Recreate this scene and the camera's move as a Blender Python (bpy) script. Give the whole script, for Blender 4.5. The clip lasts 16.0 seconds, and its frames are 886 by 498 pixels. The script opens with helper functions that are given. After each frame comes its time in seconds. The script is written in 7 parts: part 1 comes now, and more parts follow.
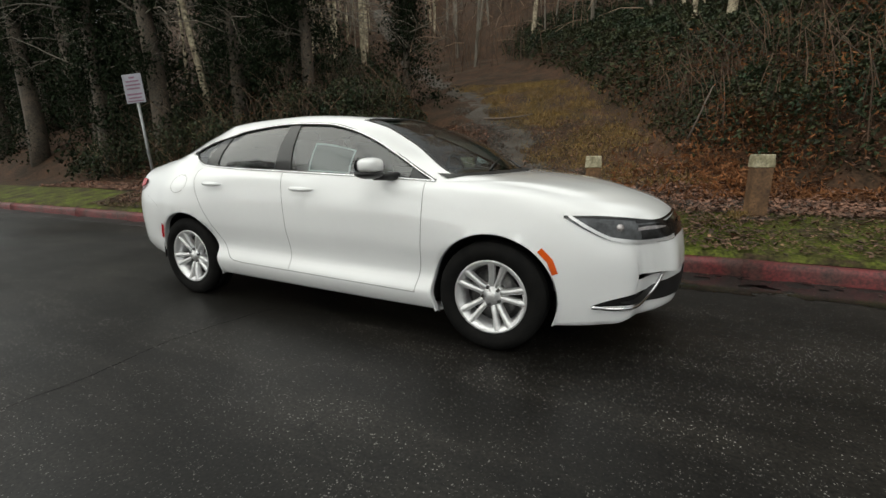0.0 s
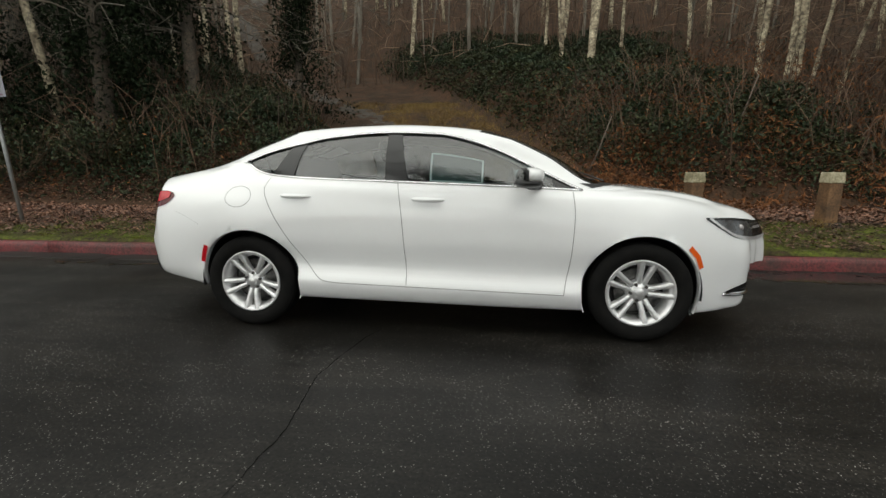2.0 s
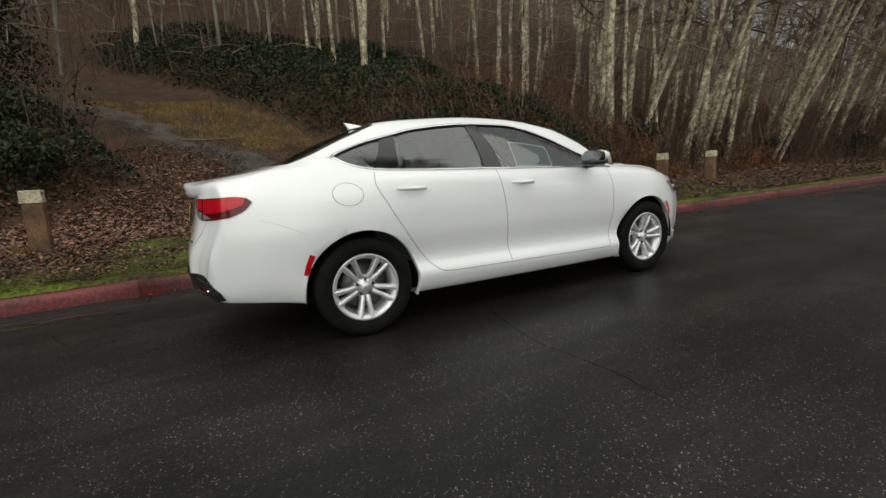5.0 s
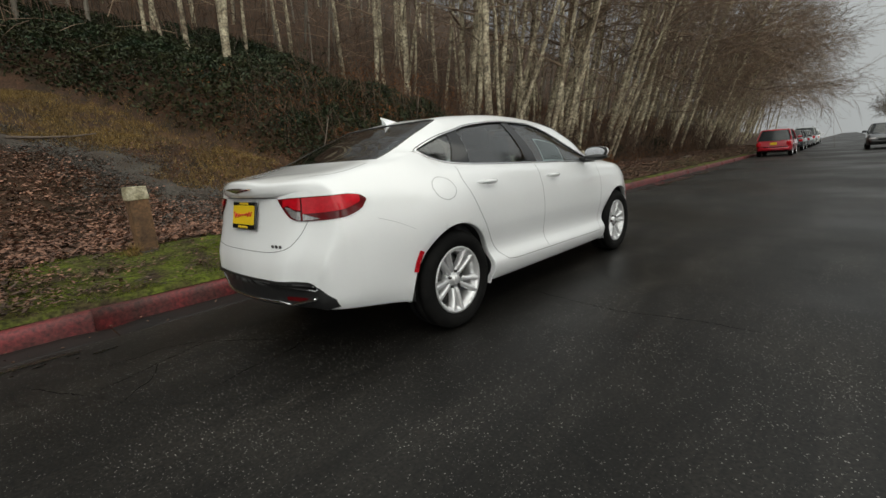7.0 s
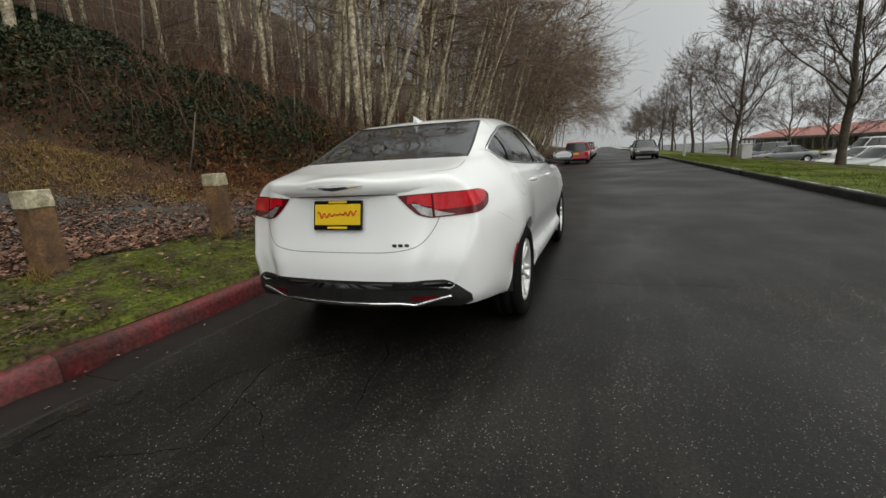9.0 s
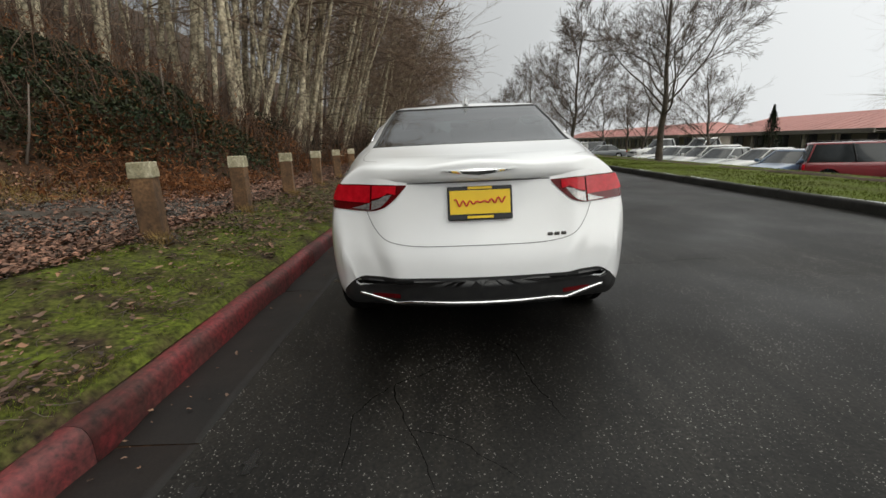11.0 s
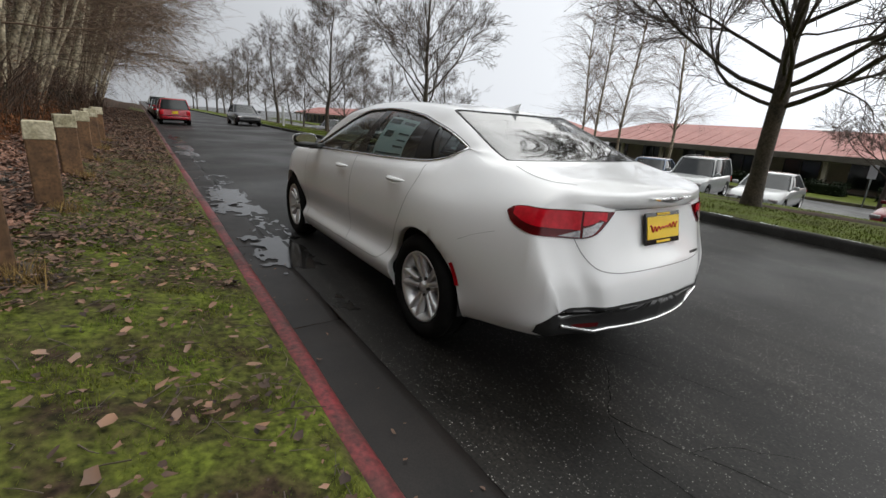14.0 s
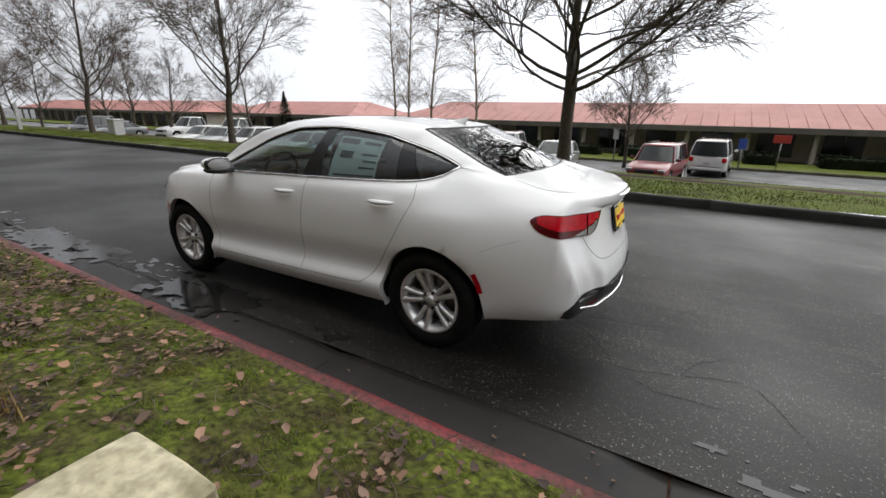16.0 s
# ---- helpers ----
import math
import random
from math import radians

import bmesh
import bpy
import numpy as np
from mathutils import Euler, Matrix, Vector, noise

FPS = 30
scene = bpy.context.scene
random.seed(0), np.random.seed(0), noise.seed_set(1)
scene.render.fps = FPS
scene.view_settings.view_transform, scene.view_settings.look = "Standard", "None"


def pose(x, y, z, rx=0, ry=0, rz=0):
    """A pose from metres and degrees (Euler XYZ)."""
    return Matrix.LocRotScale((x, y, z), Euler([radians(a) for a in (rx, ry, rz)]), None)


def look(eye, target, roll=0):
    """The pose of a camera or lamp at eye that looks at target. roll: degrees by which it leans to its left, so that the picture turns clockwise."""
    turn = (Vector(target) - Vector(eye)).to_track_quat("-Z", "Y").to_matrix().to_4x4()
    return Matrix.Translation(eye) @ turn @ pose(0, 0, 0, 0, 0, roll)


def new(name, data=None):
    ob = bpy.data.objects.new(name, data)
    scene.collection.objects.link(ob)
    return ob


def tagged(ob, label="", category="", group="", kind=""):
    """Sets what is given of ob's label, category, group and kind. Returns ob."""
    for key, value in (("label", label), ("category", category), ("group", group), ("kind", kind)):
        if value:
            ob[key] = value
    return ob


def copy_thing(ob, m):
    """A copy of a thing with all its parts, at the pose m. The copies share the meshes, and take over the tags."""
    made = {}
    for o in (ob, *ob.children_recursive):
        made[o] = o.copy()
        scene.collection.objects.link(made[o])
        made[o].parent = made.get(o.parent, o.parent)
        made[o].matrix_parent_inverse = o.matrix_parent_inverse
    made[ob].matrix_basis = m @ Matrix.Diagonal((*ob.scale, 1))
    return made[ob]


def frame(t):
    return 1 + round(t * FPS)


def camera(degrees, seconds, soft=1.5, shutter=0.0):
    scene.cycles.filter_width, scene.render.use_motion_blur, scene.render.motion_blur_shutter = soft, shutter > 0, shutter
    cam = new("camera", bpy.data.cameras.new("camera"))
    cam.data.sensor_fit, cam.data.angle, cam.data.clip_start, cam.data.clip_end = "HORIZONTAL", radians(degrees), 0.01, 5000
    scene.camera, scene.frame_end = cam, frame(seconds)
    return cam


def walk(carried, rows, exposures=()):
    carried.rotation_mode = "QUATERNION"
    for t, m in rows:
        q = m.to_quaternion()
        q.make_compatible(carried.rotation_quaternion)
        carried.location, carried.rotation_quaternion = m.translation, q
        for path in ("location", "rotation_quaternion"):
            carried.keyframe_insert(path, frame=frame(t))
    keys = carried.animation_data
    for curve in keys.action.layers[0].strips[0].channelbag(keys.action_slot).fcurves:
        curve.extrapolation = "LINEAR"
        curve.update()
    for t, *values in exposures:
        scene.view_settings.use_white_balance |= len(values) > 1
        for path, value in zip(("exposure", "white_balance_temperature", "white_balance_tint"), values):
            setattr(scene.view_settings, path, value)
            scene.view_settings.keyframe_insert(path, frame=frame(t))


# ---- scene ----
cam = camera(91.2, 16.0)
PATH = [
    (0, (2.216, -3.214, 1.161), (1.349, -1.462, 0.74), -0.7),
    (0.5, (1.792, -3.4, 1.134), (1.089, -1.577, 0.707), -0.1),
    (1, (1.35, -3.575, 1.124), (0.822, -1.683, 0.752), -0.3),
    (1.5, (0.888, -3.732, 1.124), (0.499, -1.811, 0.727), -0.4),
    (2, (0.414, -3.804, 1.121), (0.173, -1.849, 0.776), 0.0),
    (2.5, (-0.052, -3.909, 1.089), (-0.041, -1.933, 0.782), -2.4),
    (3, (-0.5, -3.944, 1.07), (-0.265, -1.991, 0.709), -1.4),
    (5.5, (-2.521, -3.438, 1.076), (-1.523, -1.742, 0.718), -3.9),
    (6, (-2.841, -3.223, 1.104), (-1.722, -1.607, 0.735), -3.4),
    (6.5, (-3.193, -3.018, 1.121), (-1.867, -1.576, 0.719), -3.9),
    (7, (-3.492, -2.762, 1.123), (-2.064, -1.419, 0.728), -4.3),
    (7.5, (-3.781, -2.475, 1.148), (-2.244, -1.256, 0.758), -3.2),
    (8, (-4.071, -2.157, 1.165), (-2.412, -1.116, 0.757), -3.5),
    (10.5, (-4.584, -0.221, 1.187), (-2.645, -0.017, 0.74), -2.8),
    (11, (-4.496, 0.152, 1.179), (-2.553, 0.187, 0.704), -2.6),
    (11.5, (-4.369, 0.504, 1.183), (-2.43, 0.339, 0.723), -1.0),
    (12, (-4.261, 0.892, 1.182), (-2.369, 0.468, 0.693), -0.6),
    (12.5, (-4.066, 1.249, 1.171), (-2.196, 0.738, 0.678), 0.3),
    (13, (-3.89, 1.623, 1.226), (-2.09, 0.91, 0.723), 1.7),
    (13.5, (-3.741, 1.948, 1.317), (-2.042, 1.024, 0.809), 1.6),
    (14, (-3.551, 2.249, 1.356), (-1.978, 1.153, 0.786), 3.9),
    (14.5, (-3.415, 2.547, 1.414), (-2.035, 1.219, 0.836), 2.8),
    (15, (-3.266, 2.775, 1.486), (-2.053, 1.29, 0.917), 1.6),
    (15.5, (-3.015, 2.954, 1.518), (-1.939, 1.37, 0.941), -0.1),
    (16, (-2.794, 3.115, 1.548), (-1.825, 1.476, 0.938), 0.9),
]
EXPOSURES = [(0, -0.03, 6780, 2), (3, -0.06, 6780, 2), (6, -0.15, 6780, 2), (8, -0.15, 6780, 3), (10.5, 0.05, 6780, 4), (12.5, 0.0, 6600, 6), (14, 0.05, 6500, 7), (16, 0.28, 6500, 8)]
walk(cam, [(t, look(eye, target, roll)) for t, eye, target, roll in PATH], EXPOSURES)
# ---- end of the walk ----

# ---------------------------------------------------------------- light
world = bpy.data.worlds.new("overcast")
scene.world = world
world.use_nodes = True
wn = world.node_tree
wbg = wn.nodes["Background"]
sky = wn.nodes.new("ShaderNodeTexSky")
sky.sky_type = "NISHITA"
sky.sun_disc = False
sky.sun_elevation, sky.sun_rotation = radians(40), radians(200)
sky.air_density, sky.dust_density, sky.ozone_density = 1.0, 8.0, 1.0
soft_sky = wn.nodes.new("ShaderNodeHueSaturation")
soft_sky.inputs["Saturation"].default_value = 0.28
# an even cloud deck: one pale tone from the horizon to the zenith
coord, part_xyz, lift, whole = (wn.nodes.new(n) for n in ("ShaderNodeTexCoord", "ShaderNodeSeparateXYZ", "ShaderNodeMath", "ShaderNodeCombineXYZ"))
lift.operation = "MAXIMUM"
lift.inputs[1].default_value = 4.0
wn.links.new(coord.outputs["Generated"], part_xyz.inputs[0])
wn.links.new(part_xyz.outputs[2], lift.inputs[0])
for i in (0, 1):
    wn.links.new(part_xyz.outputs[i], whole.inputs[i])
wn.links.new(lift.outputs[0], whole.inputs[2])
wn.links.new(whole.outputs[0], sky.inputs["Vector"])
wn.links.new(sky.outputs[0], soft_sky.inputs["Color"])
wn.links.new(soft_sky.outputs[0], wbg.inputs["Color"])
# the overcast glows towards the hidden sun over the car park and dims over the wooded hill
aim = wn.nodes.new("ShaderNodeVectorMath")
aim.operation = "DOT_PRODUCT"
aim.inputs[1].default_value = (-0.22, -0.86, 0.46)
wn.links.new(coord.outputs["Generated"], aim.inputs[0])
deck = wn.nodes.new("ShaderNodeMapRange")
deck.inputs["From Min"].default_value, deck.inputs["From Max"].default_value = -0.66, 1.0
deck.inputs["To Min"].default_value, deck.inputs["To Max"].default_value = 0.075, 0.43
wn.links.new(aim.outputs["Value"], deck.inputs["Value"])
wn.links.new(deck.outputs["Result"], wbg.inputs["Strength"])
sun = new("sun", bpy.data.lights.new("sun", "SUN"))
sun.data.energy, sun.data.angle, sun.data.color = 2.2, radians(110), (1.0, 0.97, 0.915)
sun.matrix_world = look((-2.0, -4.6, 8), (0, 0, 0))


# ---------------------------------------------------------------- materials
def mat(name, c1, c2=None, scale=3.0, rough=(0.6, 0.8), bump=0.0, bscale=60.0, metal=0.0, coat=0.0, detail=6.0,
        spec=0.5, fine=None, island=0.0):
    """Two colours mixed by noise at a coarse scale, darkened or lightened by a finer grain, with bump."""
    m = bpy.data.materials.new(name)
    m.use_nodes = True
    nt = m.node_tree
    p = nt.nodes["Principled BSDF"]
    c2 = c2 or tuple(0.8 * v for v in c1)
    geo = nt.nodes.new("ShaderNodeNewGeometry")
    n1 = nt.nodes.new("ShaderNodeTexNoise")
    n1.inputs["Scale"].default_value, n1.inputs["Detail"].default_value, n1.inputs["Roughness"].default_value = scale, detail, 0.62
    nt.links.new(geo.outputs["Position"], n1.inputs["Vector"])
    ramp = nt.nodes.new("ShaderNodeValToRGB")
    ramp.color_ramp.elements[0].position, ramp.color_ramp.elements[1].position = 0.36, 0.64
    ramp.color_ramp.elements[0].color, ramp.color_ramp.elements[1].color = (*c1, 1), (*c2, 1)
    nt.links.new(n1.outputs["Fac"], ramp.inputs["Fac"])
    col = ramp.outputs["Color"]
    n2 = nt.nodes.new("ShaderNodeTexNoise")
    n2.inputs["Scale"].default_value, n2.inputs["Detail"].default_value = bscale, 4.0
    nt.links.new(geo.outputs["Position"], n2.inputs["Vector"])
    if fine:
        mul = nt.nodes.new("ShaderNodeMix")
        mul.data_type, mul.blend_type = "RGBA", "MULTIPLY"
        mul.inputs["Factor"].default_value = 1.0
        r2 = nt.nodes.new("ShaderNodeMapRange")
        r2.inputs["From Min"].default_value, r2.inputs["From Max"].default_value = 0.3, 0.7
        r2.inputs["To Min"].default_value, r2.inputs["To Max"].default_value = fine
        nt.links.new(n2.outputs["Fac"], r2.inputs["Value"])
        nt.links.new(col, mul.inputs["A"])
        nt.links.new(r2.outputs["Result"], mul.inputs["B"])
        col = mul.outputs["Result"]
    if island:
        mul = nt.nodes.new("ShaderNodeMix")
        mul.data_type, mul.blend_type = "RGBA", "MULTIPLY"
        mul.inputs["Factor"].default_value = 1.0
        r2 = nt.nodes.new("ShaderNodeMapRange")
        r2.inputs["To Min"].default_value, r2.inputs["To Max"].default_value = 1 - island, 1 + island
        nt.links.new(geo.outputs["Random Per Island"], r2.inputs["Value"])
        nt.links.new(col, mul.inputs["A"])
        nt.links.new(r2.outputs["Result"], mul.inputs["B"])
        col = mul.outputs["Result"]
    nt.links.new(col, p.inputs["Base Color"])
    rr = nt.nodes.new("ShaderNodeMapRange")
    rr.inputs["To Min"].default_value, rr.inputs["To Max"].default_value = rough
    nt.links.new(n1.outputs["Fac"], rr.inputs["Value"])
    nt.links.new(rr.outputs["Result"], p.inputs["Roughness"])
    p.inputs["Metallic"].default_value = metal
    p.inputs["Coat Weight"].default_value = coat
    p.inputs["Coat Roughness"].default_value = 0.03
    p.inputs["Specular IOR Level"].default_value = spec
    if bump:
        b = nt.nodes.new("ShaderNodeBump")
        b.inputs["Strength"].default_value, b.inputs["Distance"].default_value = min(1.0, bump * 20), bump
        nt.links.new(n2.outputs["Fac"], b.inputs["Height"])
        nt.links.new(b.outputs["Normal"], p.inputs["Normal"])
    return m


def glass(name, tint, gloss=0.08, rough=0.0):
    """A thin pane: what lies behind, tinted, under a clear gloss."""
    m = bpy.data.materials.new(name)
    m.use_nodes = True
    nt = m.node_tree
    nt.nodes.remove(nt.nodes["Principled BSDF"])
    out = nt.nodes["Material Output"]
    tr, gl, fr, mx, pw, mr = (nt.nodes.new(n) for n in ("ShaderNodeBsdfTransparent", "ShaderNodeBsdfGlossy", "ShaderNodeLayerWeight", "ShaderNodeMixShader", "ShaderNodeMath", "ShaderNodeMapRange"))
    tr.inputs["Color"].default_value = (*tint, 1)
    gl.inputs["Roughness"].default_value = rough
    # more gloss towards grazing angles
    fr.inputs["Blend"].default_value = 0.5
    pw.operation = "POWER"
    pw.inputs[1].default_value = 4.0
    nt.links.new(fr.outputs["Facing"], pw.inputs[0])
    nt.links.new(pw.outputs[0], mr.inputs["Value"])
    mr.inputs["To Min"].default_value, mr.inputs["To Max"].default_value = gloss, 1.0
    nt.links.new(mr.outputs["Result"], mx.inputs[0])
    nt.links.new(tr.outputs[0], mx.inputs[1])
    nt.links.new(gl.outputs[0], mx.inputs[2])
    nt.links.new(mx.outputs[0], out.inputs["Surface"])
    return m


def asphalt(name, base, speck, wet=0.0):
    """Worn asphalt: patches, aggregate chips, hairline cracks and damp stretches."""
    m = mat(name, base, tuple(0.62 * v for v in base), 0.5, (0.55, 0.85), 0.006, 60.0, fine=(0.25, 1.85), spec=0.28)
    nt = m.node_tree
    p = nt.nodes["Principled BSDF"]
    geo = next(n for n in nt.nodes if n.bl_idname == "ShaderNodeNewGeometry")
    old = p.inputs["Base Color"].links[0].from_socket
    vor = nt.nodes.new("ShaderNodeTexVoronoi")
    vor.inputs["Scale"].default_value = 130.0
    nt.links.new(geo.outputs["Position"], vor.inputs["Vector"])
    sep = nt.nodes.new("ShaderNodeSeparateColor")
    nt.links.new(vor.outputs["Color"], sep.inputs[0])
    chip = nt.nodes.new("ShaderNodeMath")
    chip.operation = "GREATER_THAN"
    chip.inputs[1].default_value = 0.90
    nt.links.new(sep.outputs[0], chip.inputs[0])
    near = nt.nodes.new("ShaderNodeMath")
    near.operation = "LESS_THAN"
    near.inputs[1].default_value = 0.36
    nt.links.new(vor.outputs["Distance"], near.inputs[0])
    # chips come in worn drifts, of uneven size
    drift = nt.nodes.new("ShaderNodeTexNoise")
    drift.inputs["Scale"].default_value, drift.inputs["Detail"].default_value, drift.inputs["Roughness"].default_value = 1.1, 7.0, 0.7
    nt.links.new(geo.outputs["Position"], drift.inputs["Vector"])
    worn = nt.nodes.new("ShaderNodeMapRange")
    worn.inputs["From Min"].default_value, worn.inputs["From Max"].default_value = 0.34, 0.66
    worn.inputs["To Min"].default_value, worn.inputs["To Max"].default_value = 0.95, 0.62
    nt.links.new(drift.outputs["Fac"], worn.inputs["Value"])
    nt.links.new(worn.outputs["Result"], chip.inputs[1])
    size = nt.nodes.new("ShaderNodeMapRange")
    size.inputs["To Min"].default_value, size.inputs["To Max"].default_value = 0.14, 0.50
    nt.links.new(sep.outputs[1], size.inputs["Value"])
    nt.links.new(size.outputs["Result"], near.inputs[1])
    tone = nt.nodes.new("ShaderNodeMapRange")
    tone.inputs["To Min"].default_value, tone.inputs["To Max"].default_value = 0.08, 1.0
    nt.links.new(sep.outputs[2], tone.inputs["Value"])
    pick = nt.nodes.new("ShaderNodeMath")
    pick.operation = "MULTIPLY"
    nt.links.new(chip.outputs[0], pick.inputs[0])
    nt.links.new(near.outputs[0], pick.inputs[1])
    both = nt.nodes.new("ShaderNodeMath")
    both.operation = "MULTIPLY"
    nt.links.new(pick.outputs[0], both.inputs[0])
    nt.links.new(tone.outputs["Result"], both.inputs[1])
    mx = nt.nodes.new("ShaderNodeMix")
    mx.data_type = "RGBA"
    nt.links.new(both.outputs[0], mx.inputs["Factor"])
    nt.links.new(old, mx.inputs["A"])
    mx.inputs["B"].default_value = (*speck, 1)
    # cracks along the borders of large, warped cells
    wob = nt.nodes.new("ShaderNodeTexNoise")
    wob.inputs["Scale"].default_value, wob.inputs["Detail"].default_value = 1.3, 5.0
    nt.links.new(geo.outputs["Position"], wob.inputs["Vector"])
    add = nt.nodes.new("ShaderNodeVectorMath")
    add.operation = "ADD"
    nt.links.new(geo.outputs["Position"], add.inputs[0])
    nt.links.new(wob.outputs["Color"], add.inputs[1])
    cr = nt.nodes.new("ShaderNodeTexVoronoi")
    cr.feature = "DISTANCE_TO_EDGE"
    cr.inputs["Scale"].default_value = 0.42
    nt.links.new(add.outputs[0], cr.inputs["Vector"])
    line = nt.nodes.new("ShaderNodeMapRange")
    line.inputs["From Min"].default_value, line.inputs["From Max"].default_value = 0.0, 0.006
    line.inputs["To Min"].default_value, line.inputs["To Max"].default_value = 0.45, 1.0
    nt.links.new(cr.outputs["Distance"], line.inputs["Value"])
    mul = nt.nodes.new("ShaderNodeMix")
    mul.data_type, mul.blend_type = "RGBA", "MULTIPLY"
    mul.inputs["Factor"].default_value = 1.0
    nt.links.new(mx.outputs["Result"], mul.inputs["A"])
    nt.links.new(line.outputs["Result"], mul.inputs["B"])
    nt.links.new(mul.outputs["Result"], p.inputs["Base Color"])
    # scuffed, paler streaks worn along the lane
    flow = nt.nodes.new("ShaderNodeMapping")
    flow.inputs["Scale"].default_value = (0.55, 2.6, 1.0)
    nt.links.new(geo.outputs["Position"], flow.inputs["Vector"])
    scuff = nt.nodes.new("ShaderNodeTexNoise")
    scuff.inputs["Scale"].default_value, scuff.inputs["Detail"].default_value, scuff.inputs["Roughness"].default_value = 0.8, 9.0, 0.72
    nt.links.new(flow.outputs[0], scuff.inputs["Vector"])
    pale = nt.nodes.new("ShaderNodeMapRange")
    pale.inputs["From Min"].default_value, pale.inputs["From Max"].default_value = 0.46, 0.70
    pale.inputs["To Min"].default_value, pale.inputs["To Max"].default_value = 0.8, 2.6
    nt.links.new(scuff.outputs["Fac"], pale.inputs["Value"])
    rub = nt.nodes.new("ShaderNodeMix")
    rub.data_type, rub.blend_type = "RGBA", "MULTIPLY"
    rub.inputs["Factor"].default_value = 1.0
    nt.links.new(mul.outputs["Result"], rub.inputs["A"])
    nt.links.new(pale.outputs["Result"], rub.inputs["B"])
    nt.links.new(rub.outputs["Result"], p.inputs["Base Color"])
    if wet:
        damp = nt.nodes.new("ShaderNodeTexNoise")
        damp.inputs["Scale"].default_value, damp.inputs["Detail"].default_value = 0.35, 5.0
        nt.links.new(geo.outputs["Position"], damp.inputs["Vector"])
        rr = nt.nodes.new("ShaderNodeMapRange")
        rr.inputs["From Min"].default_value, rr.inputs["From Max"].default_value = 0.40, 0.62
        rr.inputs["To Min"].default_value, rr.inputs["To Max"].default_value = 0.60, 0.60 - wet
        nt.links.new(damp.outputs["Fac"], rr.inputs["Value"])
        nt.links.new(rr.outputs["Result"], p.inputs["Roughness"])
    return m


M_PAINT = mat("white_paint", (0.88, 0.885, 0.89), (0.86, 0.865, 0.875), 1.5, (0.30, 0.36), coat=1.0)
M_BLACK = mat("black_plastic", (0.012, 0.012, 0.013), (0.02, 0.02, 0.02), 20, (0.35, 0.5))
M_GLOSSBLACK = mat("gloss_black", (0.008, 0.008, 0.009), (0.012, 0.012, 0.012), 8, (0.08, 0.14))
M_GAPSHADE = mat("gap_shade_grey", (0.20, 0.20, 0.20), (0.26, 0.26, 0.26), 8, (0.7, 0.9))
M_CHROME = mat("chrome", (0.82, 0.82, 0.83), (0.74, 0.74, 0.75), 10, (0.06, 0.12), metal=1.0)
M_ALLOY = mat("alloy", (0.84, 0.84, 0.84), (0.76, 0.76, 0.77), 20, (0.30, 0.40), metal=0.7)
M_TYRE = mat("tyre_rubber", (0.007, 0.007, 0.007), (0.012, 0.0115, 0.011), 12, (0.75, 0.9), 0.001, 300, spec=0.08)
M_DARKMETAL = mat("brake_metal", (0.16, 0.155, 0.15), (0.07, 0.07, 0.07), 30, (0.35, 0.5), metal=0.8)
M_RED = mat("red_lens", (0.58, 0.008, 0.020), (0.42, 0.005, 0.012), 30, (0.10, 0.2), coat=0.25, spec=0.3)
M_DKRED = mat("dark_red_lens", (0.12, 0.004, 0.006), (0.08, 0.003, 0.004), 12, (0.10, 0.2), coat=0.25, spec=0.3)
M_CLEAR = mat("clear_lens", (0.50, 0.47, 0.46), (0.28, 0.26, 0.27), 60, (0.08, 0.2), metal=0.5, coat=0.6)
M_AMBER = mat("amber_lens", (0.85, 0.13, 0.01), (0.75, 0.10, 0.01), 12, (0.08, 0.15), coat=1.0)
M_LAMP = mat("smoked_lens", (0.10, 0.105, 0.11), (0.05, 0.052, 0.055), 25, (0.05, 0.10), metal=0.3, coat=1.0)
M_GLASS = glass("side_glass", (0.46, 0.55, 0.55), 0.13)
M_WIND = glass("windscreen_glass", (0.55, 0.62, 0.60), 0.10)
M_REARGLASS = glass("rear_glass", (0.20, 0.24, 0.24), 0.24)
M_CABIN = mat("black_cloth", (0.018, 0.018, 0.019), (0.03, 0.03, 0.031), 30, (0.8, 0.95), 0.001, 500)
M_LINER = mat("grey_headliner", (0.45, 0.44, 0.42), (0.40, 0.39, 0.37), 20, (0.9, 0.95))
M_PAPER = mat("paper", (0.78, 0.82, 0.80), (0.70, 0.78, 0.76), 9, (0.6, 0.7))
M_PAPERBACK = mat("paper_teal", (0.07, 0.105, 0.10), (0.045, 0.07, 0.07), 7, (0.5, 0.6))
M_INK = mat("ink", (0.05, 0.08, 0.09), (0.03, 0.05, 0.05), 9, (0.6, 0.7))
M_YELLOW = mat("yellow_card", (0.86, 0.58, 0.02), (0.82, 0.54, 0.02), 9, (0.4, 0.5))
M_SCRIPT = mat("red_ink", (0.62, 0.03, 0.02), (0.55, 0.02, 0.02), 9, (0.4, 0.5))
M_ROAD = asphalt("road_asphalt", (0.0102, 0.0092, 0.0078), (0.17, 0.163, 0.152), 0.20)
M_LOT = asphalt("lot_asphalt", (0.060, 0.060, 0.061), (0.14, 0.14, 0.14), 0.30)
M_GUTTER = mat("gutter_concrete", (0.013, 0.0098, 0.0083), (0.0068, 0.0056, 0.0050), 1.6, (0.40, 0.7), 0.003, 120, fine=(0.6, 1.4), spec=0.35)
M_KERBRED = mat("worn_red_paint", (0.155, 0.018, 0.021), (0.060, 0.024, 0.020), 3.2, (0.45, 0.8), 0.007, 38, fine=(0.35, 1.4))
